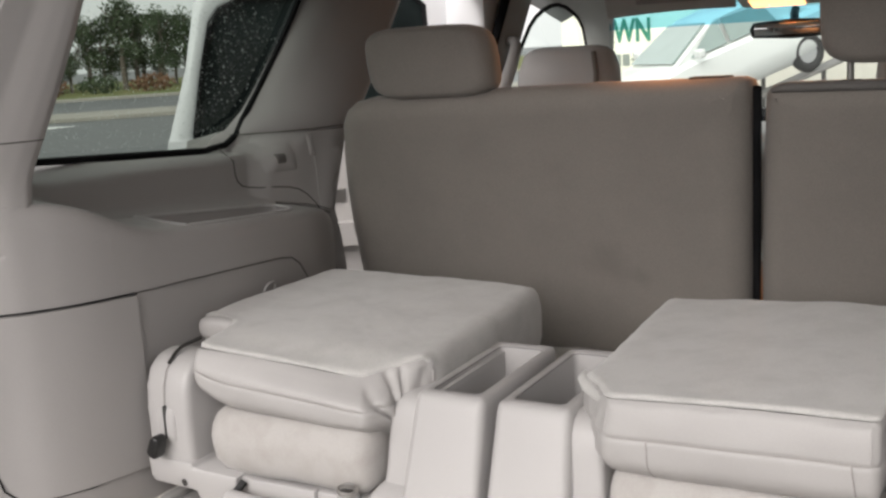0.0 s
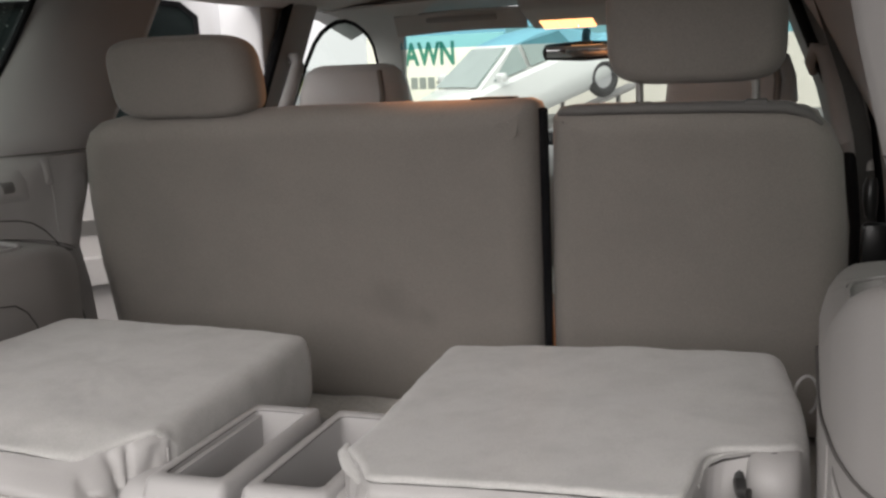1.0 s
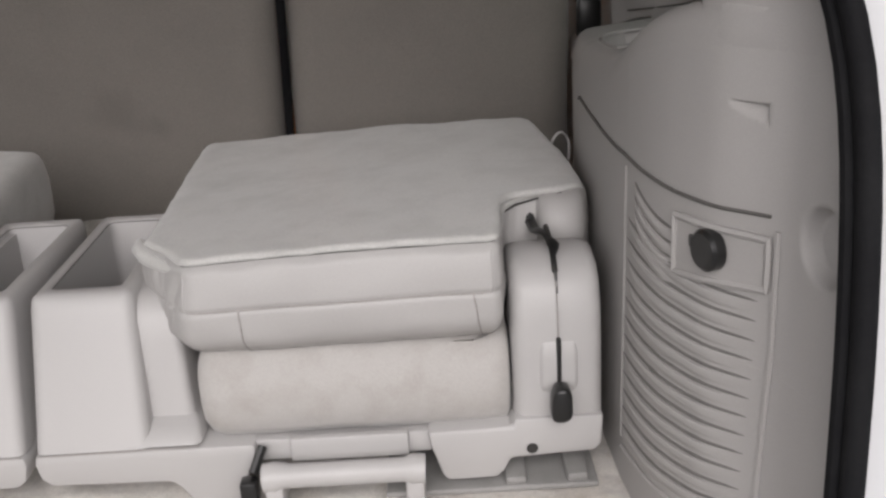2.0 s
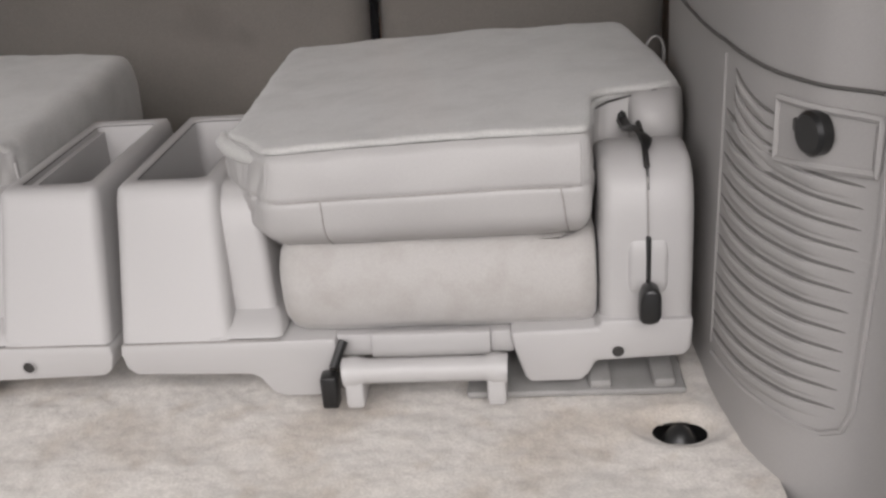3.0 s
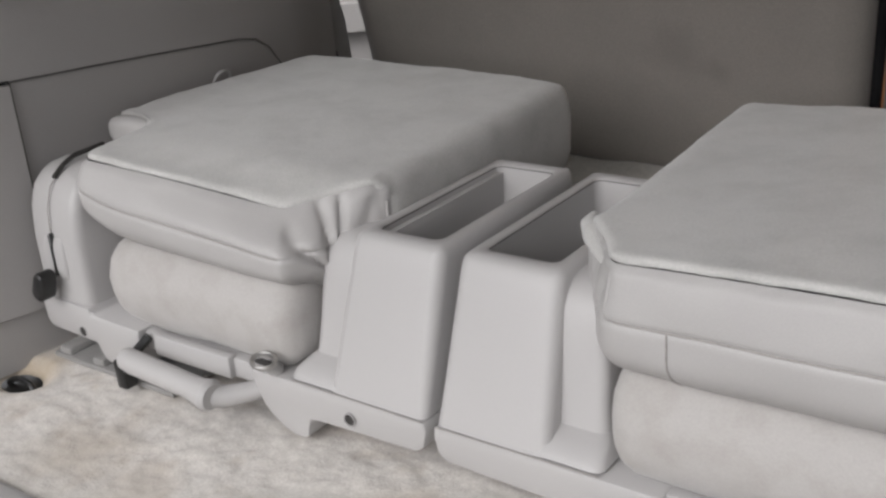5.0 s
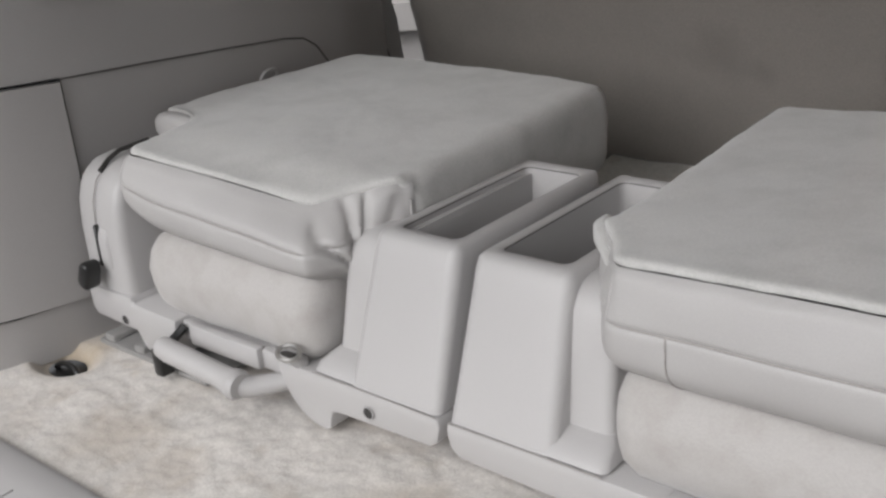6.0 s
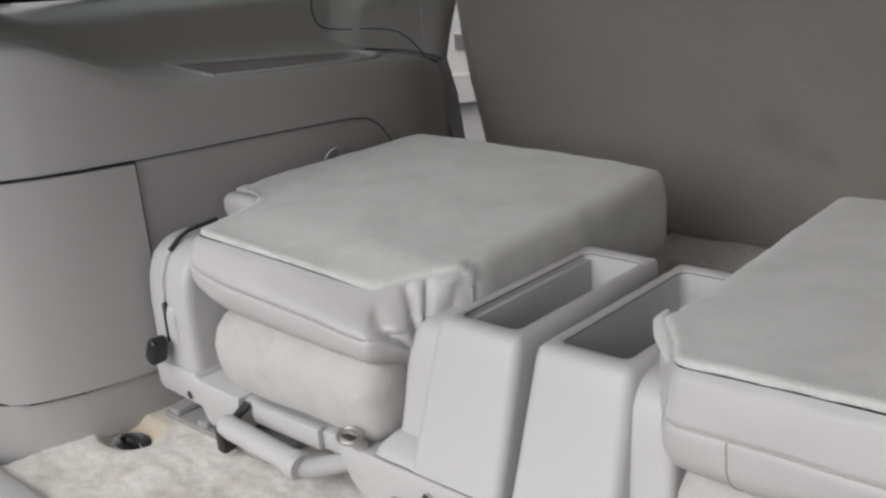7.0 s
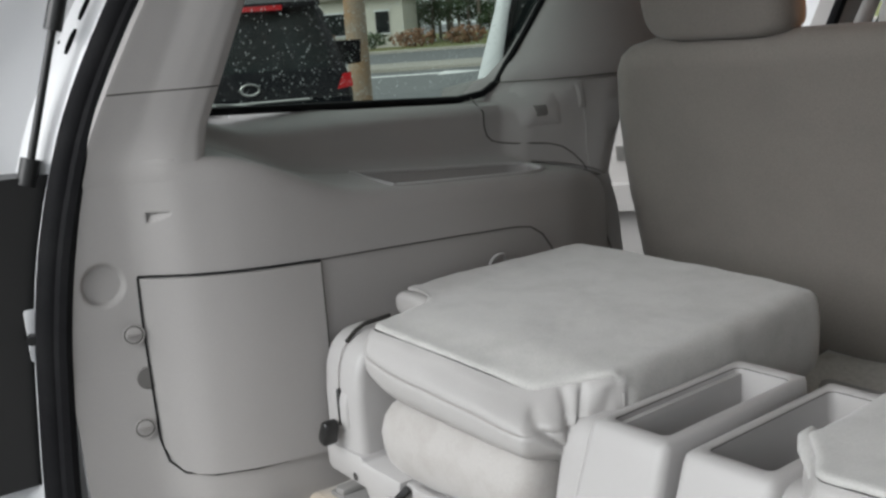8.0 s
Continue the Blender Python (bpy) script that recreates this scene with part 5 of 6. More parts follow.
part("cover", loft([round_rect(-0.310 + d, -0.150 - d, 0.795 + d, 0.880 - d, 0.03 - d * 0.5, z) for z, d in ((-0.006, 0.0), (0.010, 0.001), (0.017, 0.006), (0.020, 0.016))], closed=True, cap=True), PALE, bc, angle=60)

fl = loft([[(x, y + 0.004 * math.sin(x * 40), z + 0.003 * math.sin(x * 31 + y * 50)) for x in np.linspace(-0.34, 0.175, 24)] for y, z in ((0.78, -0.006), (0.80, 0.006), (0.835, 0.022), (0.87, 0.034), (0.90, 0.040), (0.93, 0.03))])
piece("carpet_flap", fl, CARPET, "beige carpet flap folded against the bench foot", "carpet flap", solid=0.006, angle=60)

# ---- second-row bench ----
SLOPE = 0.351


def bench_y(z):
    return 0.688 + SLOPE * (0.628 - z)


def backrest(name, outline, label, depth):
    t = thing("bench_seat", (0, 0.9, 0), label, "car seat", "second-row seats")
    ol = resample(outline, 0.02)
    wob = lambda x, z: 0.003 * noise.noise(Vector((x / 0.12, z / 0.12, 5.0))) + 0.0012 * noise.noise(Vector((x / 0.03, z / 0.03, 2.0)))
    rows = rings_in([tuple(p) for p in inset(ol, 0.06)], lambda x, z: (x, bench_y(z) + 0.002 + wob(x, z), z), (0.1, 0.2, 0.3, 0.4, 0.5, 0.6, 0.7, 0.8, 0.9, 0.97))
    for dy, d in ((0.001, 0.048), (0.0045, 0.035), (0.0105, 0.0225), (0.019, 0.012), (0.030, 0.0045), (0.042, 0.0005), (0.052, -0.001), (depth - 0.03, 0.0), (depth - 0.008, 0.010), (depth, 0.03)):
        rows.append([(p.x, bench_y(p.y) + dy + wob(p.x, p.y), p.y) for p in inset(ol, d)])
    bm = loft(rows, closed=True)
    n = len(ol)
    vs = [v for v in bm.verts]
    bm.faces.new(vs[:n])
    bm.faces.new(list(reversed(vs[-n:])))
    part("backrest", bm, BENCH, t, angle=60)
    return t


bl = backrest("left", [(-0.758, 0.004), (0.163, 0.004), (0.172, 0.17), (0.208, 0.60), (0.201, 0.622), (0.186, 0.629), (-0.25, 0.627), (-0.59, 0.618), (-0.640, 0.608), (-0.667, 0.592), (-0.686, 0.565), (-0.706, 0.50), (-0.726, 0.41), (-0.740, 0.31), (-0.751, 0.185)],
              "wide section of the second-row bench, stained grey-brown cloth back", 0.13)
br = backrest("right", [(0.178, 0.004), (0.70, 0.004), (0.69, 0.20), (0.685, 0.40), (0.672, 0.53), (0.655, 0.57), (0.630, 0.598), (0.59, 0.612), (0.50, 0.615), (0.265, 0.616), (0.241, 0.612), (0.229, 0.597), (0.201, 0.30)],
              "narrow section of the second-row bench, grey-brown cloth back", 0.13)
for b in (bl, br):
    b.name = "bench_seat"
    ORIGIN[b.name] = Vector((0, 0.9, 0))
# Black rod darkens the gap between the two backrest sections.
part("split_edge", rod([(lerp(0.172, 0.218, z / 0.6), bench_y(z) + 0.02, z) for z in (0.04, 0.2, 0.4, 0.58, 0.612)], 0.008, 8), RUBBER, bl, "dark rod filling the gap along the split")
part("seat_cushion", box(-0.70, 0.18, 0.96, 1.40, -0.01, 0.16, 0.05, 3), BENCH, bl)
part("seat_cushion", box(0.215, 0.68, 0.96, 1.40, -0.01, 0.16, 0.05, 3), BENCH, br)
part("guide_sleeve", box(0.09, 0.165, 0.735, 0.775, 0.626, 0.6325, 0.003), SEAM, bl)
# Dark strip that follows the backrest's rounded top edge.
part("guide_strip", rod([(0.243, bench_y(0.604) + 0.020, 0.604), (0.262, bench_y(0.609) + 0.019, 0.609), (0.50, bench_y(0.608) + 0.019, 0.608), (0.588, bench_y(0.605) + 0.019, 0.605), (0.622, bench_y(0.594) + 0.021, 0.594), (0.640, bench_y(0.578) + 0.025, 0.578)], [0.004, 0.0085, 0.009, 0.009, 0.007, 0.003], 10), DARK_AND_SHADE, br, "dark strip along the top of the backrest")
for x in (0.372, 0.545):
    part("guide_sleeve", box(x - 0.018, x + 0.018, 0.708, 0.745, 0.606, 0.6185, 0.005), DARK_AND_SHADE, br)


def headrest(x0, x1, y0, z0, z1, tilt, parent, label):
    cx, w, h = (x0 + x1) / 2, (x1 - x0) / 2, (z1 - z0) / 2
    rows = []
    n = 44
    for dy, q in ((0.0, 0.80), (0.006, 0.90), (0.018, 0.965), (0.035, 1.0), (0.06, 1.0), (0.08, 0.96), (0.095, 0.86), (0.10, 0.7)):
        r = []
        for k in range(n):
            a = k * math.tau / n
            c, sn = math.cos(a), math.sin(a)
            e = 0.42
            x = cx + w * q * math.copysign(abs(c) ** e, c) * (1 - 0.05 * max(0, sn))
            z = (z0 + z1) / 2 + h * lerp(1, q, 0.8) * math.copysign(abs(sn) ** e, sn)
            r.append((x, y0 + dy - tilt * (z - z0) + 0.002 * noise.noise(Vector((x / 0.06, z / 0.06, 1.0))), z))
        rows.append(r)
    bm = loft(rows, closed=True, cap=True)
    hr = part("headrest", bm, BENCH, parent, label, angle=50)
    for x in (cx - w * 0.66, cx + w * 0.66):
        part("post", rod([(x, y0 + 0.055, z0 - 0.07), (x, y0 + 0.05, z0 + 0.03)], 0.006, 10), CHROME, hr, "chrome headrest post")


headrest(-0.578, -0.290, 0.685, 0.612, 0.758, 0.25, bl, "grey-brown cloth headrest pushed down")
headrest(0.326, 0.590, 0.672, 0.645, 0.830, 0.22, br, "grey-brown cloth headrest raised on chrome posts")

# ---- raised tailgate ----
tg = thing("raised_tailgate", (0, -0.1, 1.0), "white tailgate raised over the cargo opening", "tailgate")
part("shell", loft([[(x, y - 0.03 * (abs(x) / 0.8) ** 2, z - 0.10 * (abs(x) / 0.85) ** 3) for x in np.linspace(-0.85, 0.85, 13)] for y, z in ((-0.14, 1.03), (-0.38, 1.14), (-0.65, 1.26), (-0.90, 1.36), (-1.10, 1.40))]), PLASTIC, tg, solid=0.05)

# ---- front cabin ----


def front_seat(cx, label):
    t = thing("front_seat", (cx, 1.75, -0.02), label, "car seat", "front seats")
    rows = []
    for z, w, y0, y1 in ((0.10, 0.24, 1.52, 1.66), (0.30, 0.245, 1.56, 1.72), (0.50, 0.225, 1.61, 1.74), (0.545, 0.20, 1.63, 1.74), (0.56, 0.17, 1.645, 1.73)):
        rows.append(round_rect(cx - w, cx + w, y0, y1, 0.05, z, 7))
    part("backrest", loft(rows, closed=True, cap=True), LEATHER, t, angle=50)
    rows = []
    for z, w, y0, y1 in ((0.545, 0.135, 1.655, 1.745), (0.57, 0.155, 1.645, 1.76), (0.63, 0.150, 1.65, 1.765), (0.675, 0.135, 1.66, 1.765), (0.692, 0.115, 1.67, 1.755), (0.698, 0.09, 1.685, 1.74)):
        rows.append(round_rect(cx - w, cx + w, y0, y1, 0.04, z, 7))
    h = part("headrest", loft(rows, closed=True, cap=True), LEATHER, t, "pale grey leather headrest with darker side", angle=50)
    part("side_band", rod([(cx + 0.105, 1.640, 0.55), (cx + 0.110, 1.639, 0.62), (cx + 0.100, 1.648, 0.68)], 0.008, 8), BENCH, h)
    part("seat_cushion", box(cx - 0.25, cx + 0.25, 1.60, 2.12, 0.0, 0.17, 0.05, 3), LEATHER, t)
    return t


front_seat(-0.535, "pale grey leather driver seat seen from behind")
front_seat(0.46, "grey leather front passenger seat seen from behind")


def pillar_in(s, z):
    """Inner face of the centre pillar."""
    if s < 0:
        return 0.80 - 0.10 * max(0, z - 0.4)
    return float(np.interp(z, (0.30, 0.45, 0.60, 0.72, 0.80, 0.89), (0.745, 0.730, 0.692, 0.643, 0.612, 0.575)))


def b_pillar(s):
    lean = 0.036 if s > 0 else 0.0
    t = thing("pillar_trim", (s * 0.79, 1.8, 0.0), "grey plastic centre pillar trim with a grab handle", "pillar trim", kind="structure")
    rows = []
    for z in (-0.02, 0.30, 0.45, 0.6, 0.72, 0.80, 0.89):
        y = 1.49 + 0.57 * max(0, z - 0.3)
        x = pillar_in(s, z)
        rows.append([(s * (x + 0.08), y, z), (s * (x + 0.01), y + 0.01, z), (s * x, y + 0.035, z), (s * (x - lean), y + 0.14, z), (s * (x + 0.01 - lean), y + 0.175, z), (s * (x + 0.08 - lean), y + 0.185, z)])
    part("pillar_moulding", loft(rows, closed=True, cap=True), PLASTIC, t, angle=50)
    part("door_seal", rod([(s * (pillar_in(s, z) + 0.015 if s < 0 else pillar_in(s, z) - 0.006), 1.482 + 0.57 * max(0, z - 0.3), z) for z in (-0.02, 0.3, 0.45, 0.6, 0.72, 0.80, 0.89)], 0.014, 8), RUBBER, t, "black rubber door seal")
    if s < 0:
        h = [(-0.775, 1.80, 0.725), (-0.737, 1.775, 0.722), (-0.717, 1.74, 0.702), (-0.712, 1.69, 0.65), (-0.718, 1.63, 0.57), (-0.735, 1.59, 0.51), (-0.775, 1.60, 0.49)]
        w = [0.014, 0.017, 0.018, 0.019, 0.019, 0.017, 0.014]
    else:
        h = [(0.648, 1.70, 0.632), (0.640, 1.68, 0.660), (0.650, 1.67, 0.688), (0.670, 1.665, 0.685), (0.688, 1.65, 0.640), (0.704, 1.61, 0.560), (0.720, 1.57, 0.475), (0.735, 1.58, 0.44)]
        w = [0.010, 0.014, 0.017, 0.022, 0.026, 0.027, 0.024, 0.016]
    part("grab_handle", rod(h, w, 12), PLASTIC, t, "grey plastic assist handle")


b_pillar(-1)
b_pillar(1)


def side_door(s, y0, y1, name, label):
    """A closed door with its panel, sash and glass."""
    t = thing(name, (s * 0.85, (y0 + y1) / 2, -0.3), label, "car door", kind="structure")
    x = 0.86
    rows = []
    for z, dx in ((-0.40, 0.06), (-0.05, 0.0), (0.2, -0.01), (0.40, -0.02), (0.50, -0.005), (0.53, 0.02), (0.535, 0.08)):
        rows.append([(s * (x + dx), y, z) for y in (y0, (y0 + y1) / 2, y1)])
    part("door_panel", loft(rows), PLASTIC, t, solid=0.01)
    part("armrest", mirrored(box(0.78, 0.86, y0 + 0.15, y1 - 0.12, 0.18, 0.25, 0.02, 3), s), PLASTIC, t)
    return t


side_door(1, 0.95, 1.68, "door_1", "closed rear side door with grey inner panel")
side_door(1, 1.85, 2.75, "door_2", "closed front side door with grey inner panel")
side_door(-1, 1.85, 2.75, "door_3", "closed front side door with grey inner panel")


def sheet(points):
    bm = bmesh.new()
    bm.faces.new([bm.verts.new(p) for p in points])
    return bm


def door_window(s, outline, name, label):
    t = thing(name, (s * 0.84, outline[0][0], 0.55), label, "car window", kind="structure")
    gx = lambda z: 0.90 - 0.30 * (z - 0.534)
    p = part("pane", sheet([(s * gx(z), y, z) for y, z in outline]), CLEARGLASS if outline is ARCH else PRIVACY, t, angle=60)
    p.visible_shadow = outline is not ARCH
    part("sash", rod([(s * (gx(z) - 0.01), y, z) for y, z in outline], 0.0075 if outline is ARCH else 0.012, 6, closed=True), RUBBER, t, "black window frame")


ARCH = [(2.00, 0.54), (2.86, 0.50), (2.74, 0.62), (2.651, 0.70), (2.576, 0.761), (2.50, 0.797), (2.438, 0.817), (2.36, 0.834), (2.28, 0.842), (2.21, 0.836), (2.156, 0.821), (2.11, 0.80), (2.077, 0.769), (2.045, 0.70)]
door_window(-1, ARCH, "window_3", "front door window with an arched black frame")
door_window(1, ARCH, "window_4", "front door window with an arched black frame")
door_window(1, [(0.98, 0.54), (1.68, 0.54), (1.76, 0.82), (1.70, 0.85), (1.12, 0.86), (1.05, 0.82)], "window_5", "rear door window with a black frame")

ws = thing("window_6", (0, 2.7, 0.4), "windscreen with a blue shade band along its top", "windscreen", kind="structure")


def screen(z0, z1, name, material):
    rows = []
    for k in range(9):
        z = lerp(z0, z1, k / 8)
        y = 3.12 - 1.72 * (z - 0.40)
        w = float(np.interp(z, (0.49, 0.585, 0.655, 0.712, 0.764, 0.797, 0.82, 0.85), (0.80, 0.76, 0.72, 0.69, 0.66, 0.63, 0.60, 0.54)))
        rows.append([(x * w, y - 0.10 * (abs(x) * w / 0.75) ** 2, z) for x in np.linspace(-1, 1, 13)])
    p = part(name, loft(rows), material, ws)
    p.visible_shadow = False


screen(0.30, 0.741, "pane", CLEARGLASS)
screen(0.742, 0.84, "shade_band", SHADEBAND)
piece("dashboard", prism([(2.45, -0.05), (2.45, 0.30), (2.55, 0.36), (2.8, 0.38), (3.25, 0.30), (3.25, -0.05)], "x", -0.85, 0.85, 0.03, 3), PLASTIC, "grey moulded dashboard under the windscreen", "dashboard", "structure")
piece("wall_front", box(-0.95, 0.95, 3.2, 3.24, -0.3, 0.40, 0.01), BLACKPAINT, "dark bulkhead before the front cabin", "bulkhead", "structure")

# Out of view; added to bounce light up to the headliner.
piece("bonnet", loft([[(x, y - 0.10 * (abs(x) / 0.8) ** 2, z - 0.05 * (abs(x) / 0.8) ** 3) for x in np.linspace(-0.82, 0.82, 13)] for y, z in ((3.34, 0.33), (3.6, 0.32), (3.95, 0.29), (4.25, 0.24), (4.38, 0.16), (4.42, -0.1))]), WHITEPAINT, "unseen white bonnet added before the windscreen to bounce light", "bonnet", "structure", solid=0.01)

vs = thing("sun_visor", (-0.45, 2.35, 0.83), "pale grey folded sun visor with a vanity cover", "sun visor")
rows = []
for k in range(9):
    a = k / 8
    y, z = lerp(2.275, 2.245, a), lerp(0.782, 0.842, a)
    rows.append([(lerp(-0.605, -0.18, q), y - 0.03 * (abs(lerp(-0.605, -0.18, q)) / 0.75) ** 2, z + 0.010 * q + 0.006 * math.sin(q * math.pi)) for q in np.linspace(0, 1, 12)])
v = part("visor_board", loft(rows), LINER, vs, solid=0.014)
part("vanity_cover", box(-0.50, -0.27, 2.232, 2.240, 0.818, 0.836, 0.002), PALE, v)

oc = thing("overhead_console", (-0.08, 2.3, 0.83), "pale overhead console with lit dome lamps", "overhead console")
cons = part("console_body", prism([(2.42, 0.795), (2.30, 0.785), (2.12, 0.835), (2.08, 0.87), (2.42, 0.84)], "x", -0.17, 0.10, 0.012, 3), LINER, oc)
for x in (-0.105, -0.05, 0.005):
    part("lamp_lens", prism([(2.296, 0.7825), (2.222, 0.8030), (2.224, 0.8085), (2.298, 0.7880)], "x", x - 0.0265, x + 0.0265, 0.002), DOMEGLOW, cons, "lit amber dome lamp lens")

# Fixture added for the unseen bulb, supposed from the bench's glow.
rl = thing("unseen_roof_lamp", (0.05, 0.83, 0.965), "unseen amber dome lamp added over the bench for the glow on its top", "dome lamp")
part("lamp_base", box(-0.04, 0.14, 0.77, 0.89, 0.948, 0.972, 0.006), PALE, rl)
part("lamp_lens", box(-0.02, 0.12, 0.795, 0.865, 0.9385, 0.9495, 0.003), DOMEGLOW, rl, "lit amber lens of the added lamp")

mr = thing("rear_view_mirror", (-0.06, 2.45, 0.715), "black rear-view mirror under the windscreen top", "mirror")
hs = part("housing", prism([(-0.165, 0.687), (-0.172, 0.715), (-0.160, 0.737), (-0.03, 0.745), (0.10, 0.737), (0.112, 0.715), (0.105, 0.687), (-0.03, 0.679)], "y", 2.42, 2.46, 0.008, 3), BLACK, mr)
part("mirror_glass", box(-0.155, 0.095, 2.416, 2.4195, 0.693, 0.731, 0.001), MIRROR, hs)
part("stem", rod([(-0.03, 2.45, 0.735), (-0.035, 2.47, 0.76), (-0.035, 2.49, 0.775)], 0.014, 10), BLACK, mr)

# ---- belts on the right ----
bt = thing("seat_belt", (0.735, 0.90, 0.3), "dark seat belt webbing hanging beside the bench", "seat belt")
part("webbing", rod([(0.622, 0.96, 0.83), (0.660, 0.94, 0.715), (0.688, 0.92, 0.63), (0.706, 0.90, 0.55), (0.716, 0.89, 0.47), (0.735, 0.90, 0.20), (0.72, 0.92, 0.0)], 0.013, 8, flat=0.15), WEBBING, bt)
part("webbing", rod([(0.672, 0.95, 0.72), (0.698, 0.93, 0.64), (0.714, 0.91, 0.56), (0.720, 0.89, 0.49)], 0.006, 8, flat=0.3), GREYMETAL, bt, "grey belt guide rod")
part("tongue", rod([(0.722, 0.875, 0.480), (0.720, 0.872, 0.465), (0.720, 0.870, 0.440), (0.722, 0.870, 0.415)], [0.008, 0.012, 0.012, 0.008], 12), BLACK, bt)
part("buckle", box(0.708, 0.752, 0.868, 0.895, 0.33, 0.405, 0.010), BLACK, bt)
ap = thing("door_aperture_seal", (0.70, 0.97, 0.2), "black rubber seal round the rear door opening", "weather seal", kind="structure")
part("seal_bulb", rod([(0.580, 1.04, 0.90), (0.622, 1.03, 0.80), (0.668, 1.02, 0.715), (0.702, 1.01, 0.64), (0.722, 1.00, 0.56), (0.734, 0.99, 0.48), (0.745, 0.98, 0.36), (0.75, 0.97, 0.10)], 0.013, 10), RUBBER, ap)

# ---- tailgate strut and lamp housing outside the left seal ----
st = thing("gas_strut", (-0.86, -0.40, 0.5), "black gas strut of the open tailgate", "gas strut")
part("cylinder", rod([(-0.770, -0.262, 0.70), (-0.752, -0.175, 0.98)], 0.012, 10), BLACK, st)
part("piston_rod", rod([(-0.778, -0.318, 0.52), (-0.770, -0.258, 0.715)], 0.0055, 10), BLACK, st)
part("ball_socket", rod([(-0.779, -0.325, 0.500), (-0.777, -0.314, 0.535)], 0.013, 10), BLACK, st)
lh = thing("lamp_housing", (-0.88, -0.39, 0.25), "black tail lamp housing on the body corner", "tail lamp")
hz = part("housing", loft([[(-(seal_x(z) + a), seal_y(z) - b, z) for a, b in ((0.030, 0.012), (0.034, 0.06), (0.040, 0.14), (0.25, 0.14), (0.25, 0.012))] for z in np.linspace(0.085, 0.512, 12)], closed=True, cap=True), BLACK, lh)
part("cut_out", box(-0.786, -0.7735, -0.357, -0.330, 0.258, 0.334, 0.005), WHITEPAINT, hz)
part("striker_bolt", rod([(-0.772, -0.352, 0.294), (-0.756, -0.356, 0.294)], 0.007, 8), BLACK, hz)


# ---- outside ----
gr = bmesh.new()
bmesh.ops.create_grid(gr, x_segments=2, y_segments=2, size=900)
bmesh.ops.translate(gr, verts=gr.verts, vec=(0, 0, GROUND))
piece("ground", gr, ASPHALT, "wet grey asphalt of the parking lot", "asphalt", "structure")

# the road beyond runs across the view through the left window
RD = Vector((0.69, 0.72, 0)).normalized()
RN = Vector((-0.72, 0.69, 0)).normalized()


def strip(name, n0, n1, z0, z1, material, label, category, u0=-220, u1=220, bev=0.0):
    bm = box(u0, u1, n0, n1, z0, z1, bev)
    for v in bm.verts:
        p = RD * v.co.x + RN * v.co.y
        v.co = Vector((p.x, p.y, v.co.z))
    return piece(name, bm, material, label, category, "structure")


strip("kerb_near", 33.0, 37.5, GROUND - 0.2, GROUND + 0.13, CONCRETE, "pale concrete median kerb beside the road", "kerb", bev=0.02)
strip("kerb_far", 57.0, 58.5, GROUND - 0.2, GROUND + 0.14, CONCRETE, "pale concrete kerb on the far road side", "kerb", bev=0.02)
strip("verge", 58.5, 140.0, GROUND - 0.2, GROUND + 0.12, GRASS, "grass verge with bare earth patches", "verge")


def polar(px_dir, dist):
    d = Vector(px_dir).normalized()
    return Vector((0.62, -0.9, 0)) + d * dist


def leaf_cloud(bm, c, r, count, size, rnd, squash=1.0):
    for k in range(count):
        d = Vector((rnd.gauss(0, 1), rnd.gauss(0, 1), rnd.gauss(0, 1)))
        d = d.normalized() * r * rnd.random() ** 0.4
        d.z *= squash
        p = Vector(c) + d
        a = Vector((rnd.gauss(0, 1), rnd.gauss(0, 1), rnd.gauss(0, 1))).normalized()
        b = a.orthogonal().normalized()
        e = size * rnd.uniform(0.6, 1.4)
        vs = [bm.verts.new(p + a * e), bm.verts.new(p + b * e * 0.5), bm.verts.new(p - a * e), bm.verts.new(p - b * e * 0.5)]
        bm.faces.new(vs)


def plain_mesh(bm, material):
    me = bpy.data.meshes.new("shape")
    bm.to_mesh(me)
    bm.free()
    me.materials.append(material)
    return me


def make_tree(seed, height):
    rnd = random.Random(seed)
    trunk = rod([(0, 0, 0), (0.1, 0, height * 0.3), (0.0, 0.1, height * 0.6), (0.05, 0, height * 0.9)], [height * 0.03, height * 0.024, height * 0.016, height * 0.005], 8)
    for k in range(5):
        a = rnd.random() * math.tau
        z = height * rnd.uniform(0.35, 0.7)
        trunk = merge(trunk, rod([(0, 0, z), (math.cos(a) * height * 0.1, math.sin(a) * height * 0.1, z + height * 0.08), (math.cos(a) * height * 0.2, math.sin(a) * height * 0.2, z + height * 0.18)], [height * 0.012, height * 0.008, height * 0.003], 6))
    crown = bmesh.new()
    for k in range(16):
        a, q = rnd.random() * math.tau, rnd.random()
        z = height * rnd.uniform(0.28, 0.92)
        w = height * 0.30 * math.sin(min(1.0, 1.15 - z / height) * math.pi * 0.5)
        leaf_cloud(crown, (math.cos(a) * w * q, math.sin(a) * w * q, z), height * rnd.uniform(0.10, 0.17), 130, height * 0.018, rnd, 0.8)
    return finish(trunk, BARK), plain_mesh(crown, LEAF)


TREES = [make_tree(k, 8.5 + k) for k in range(3)]
rnd = random.Random(11)
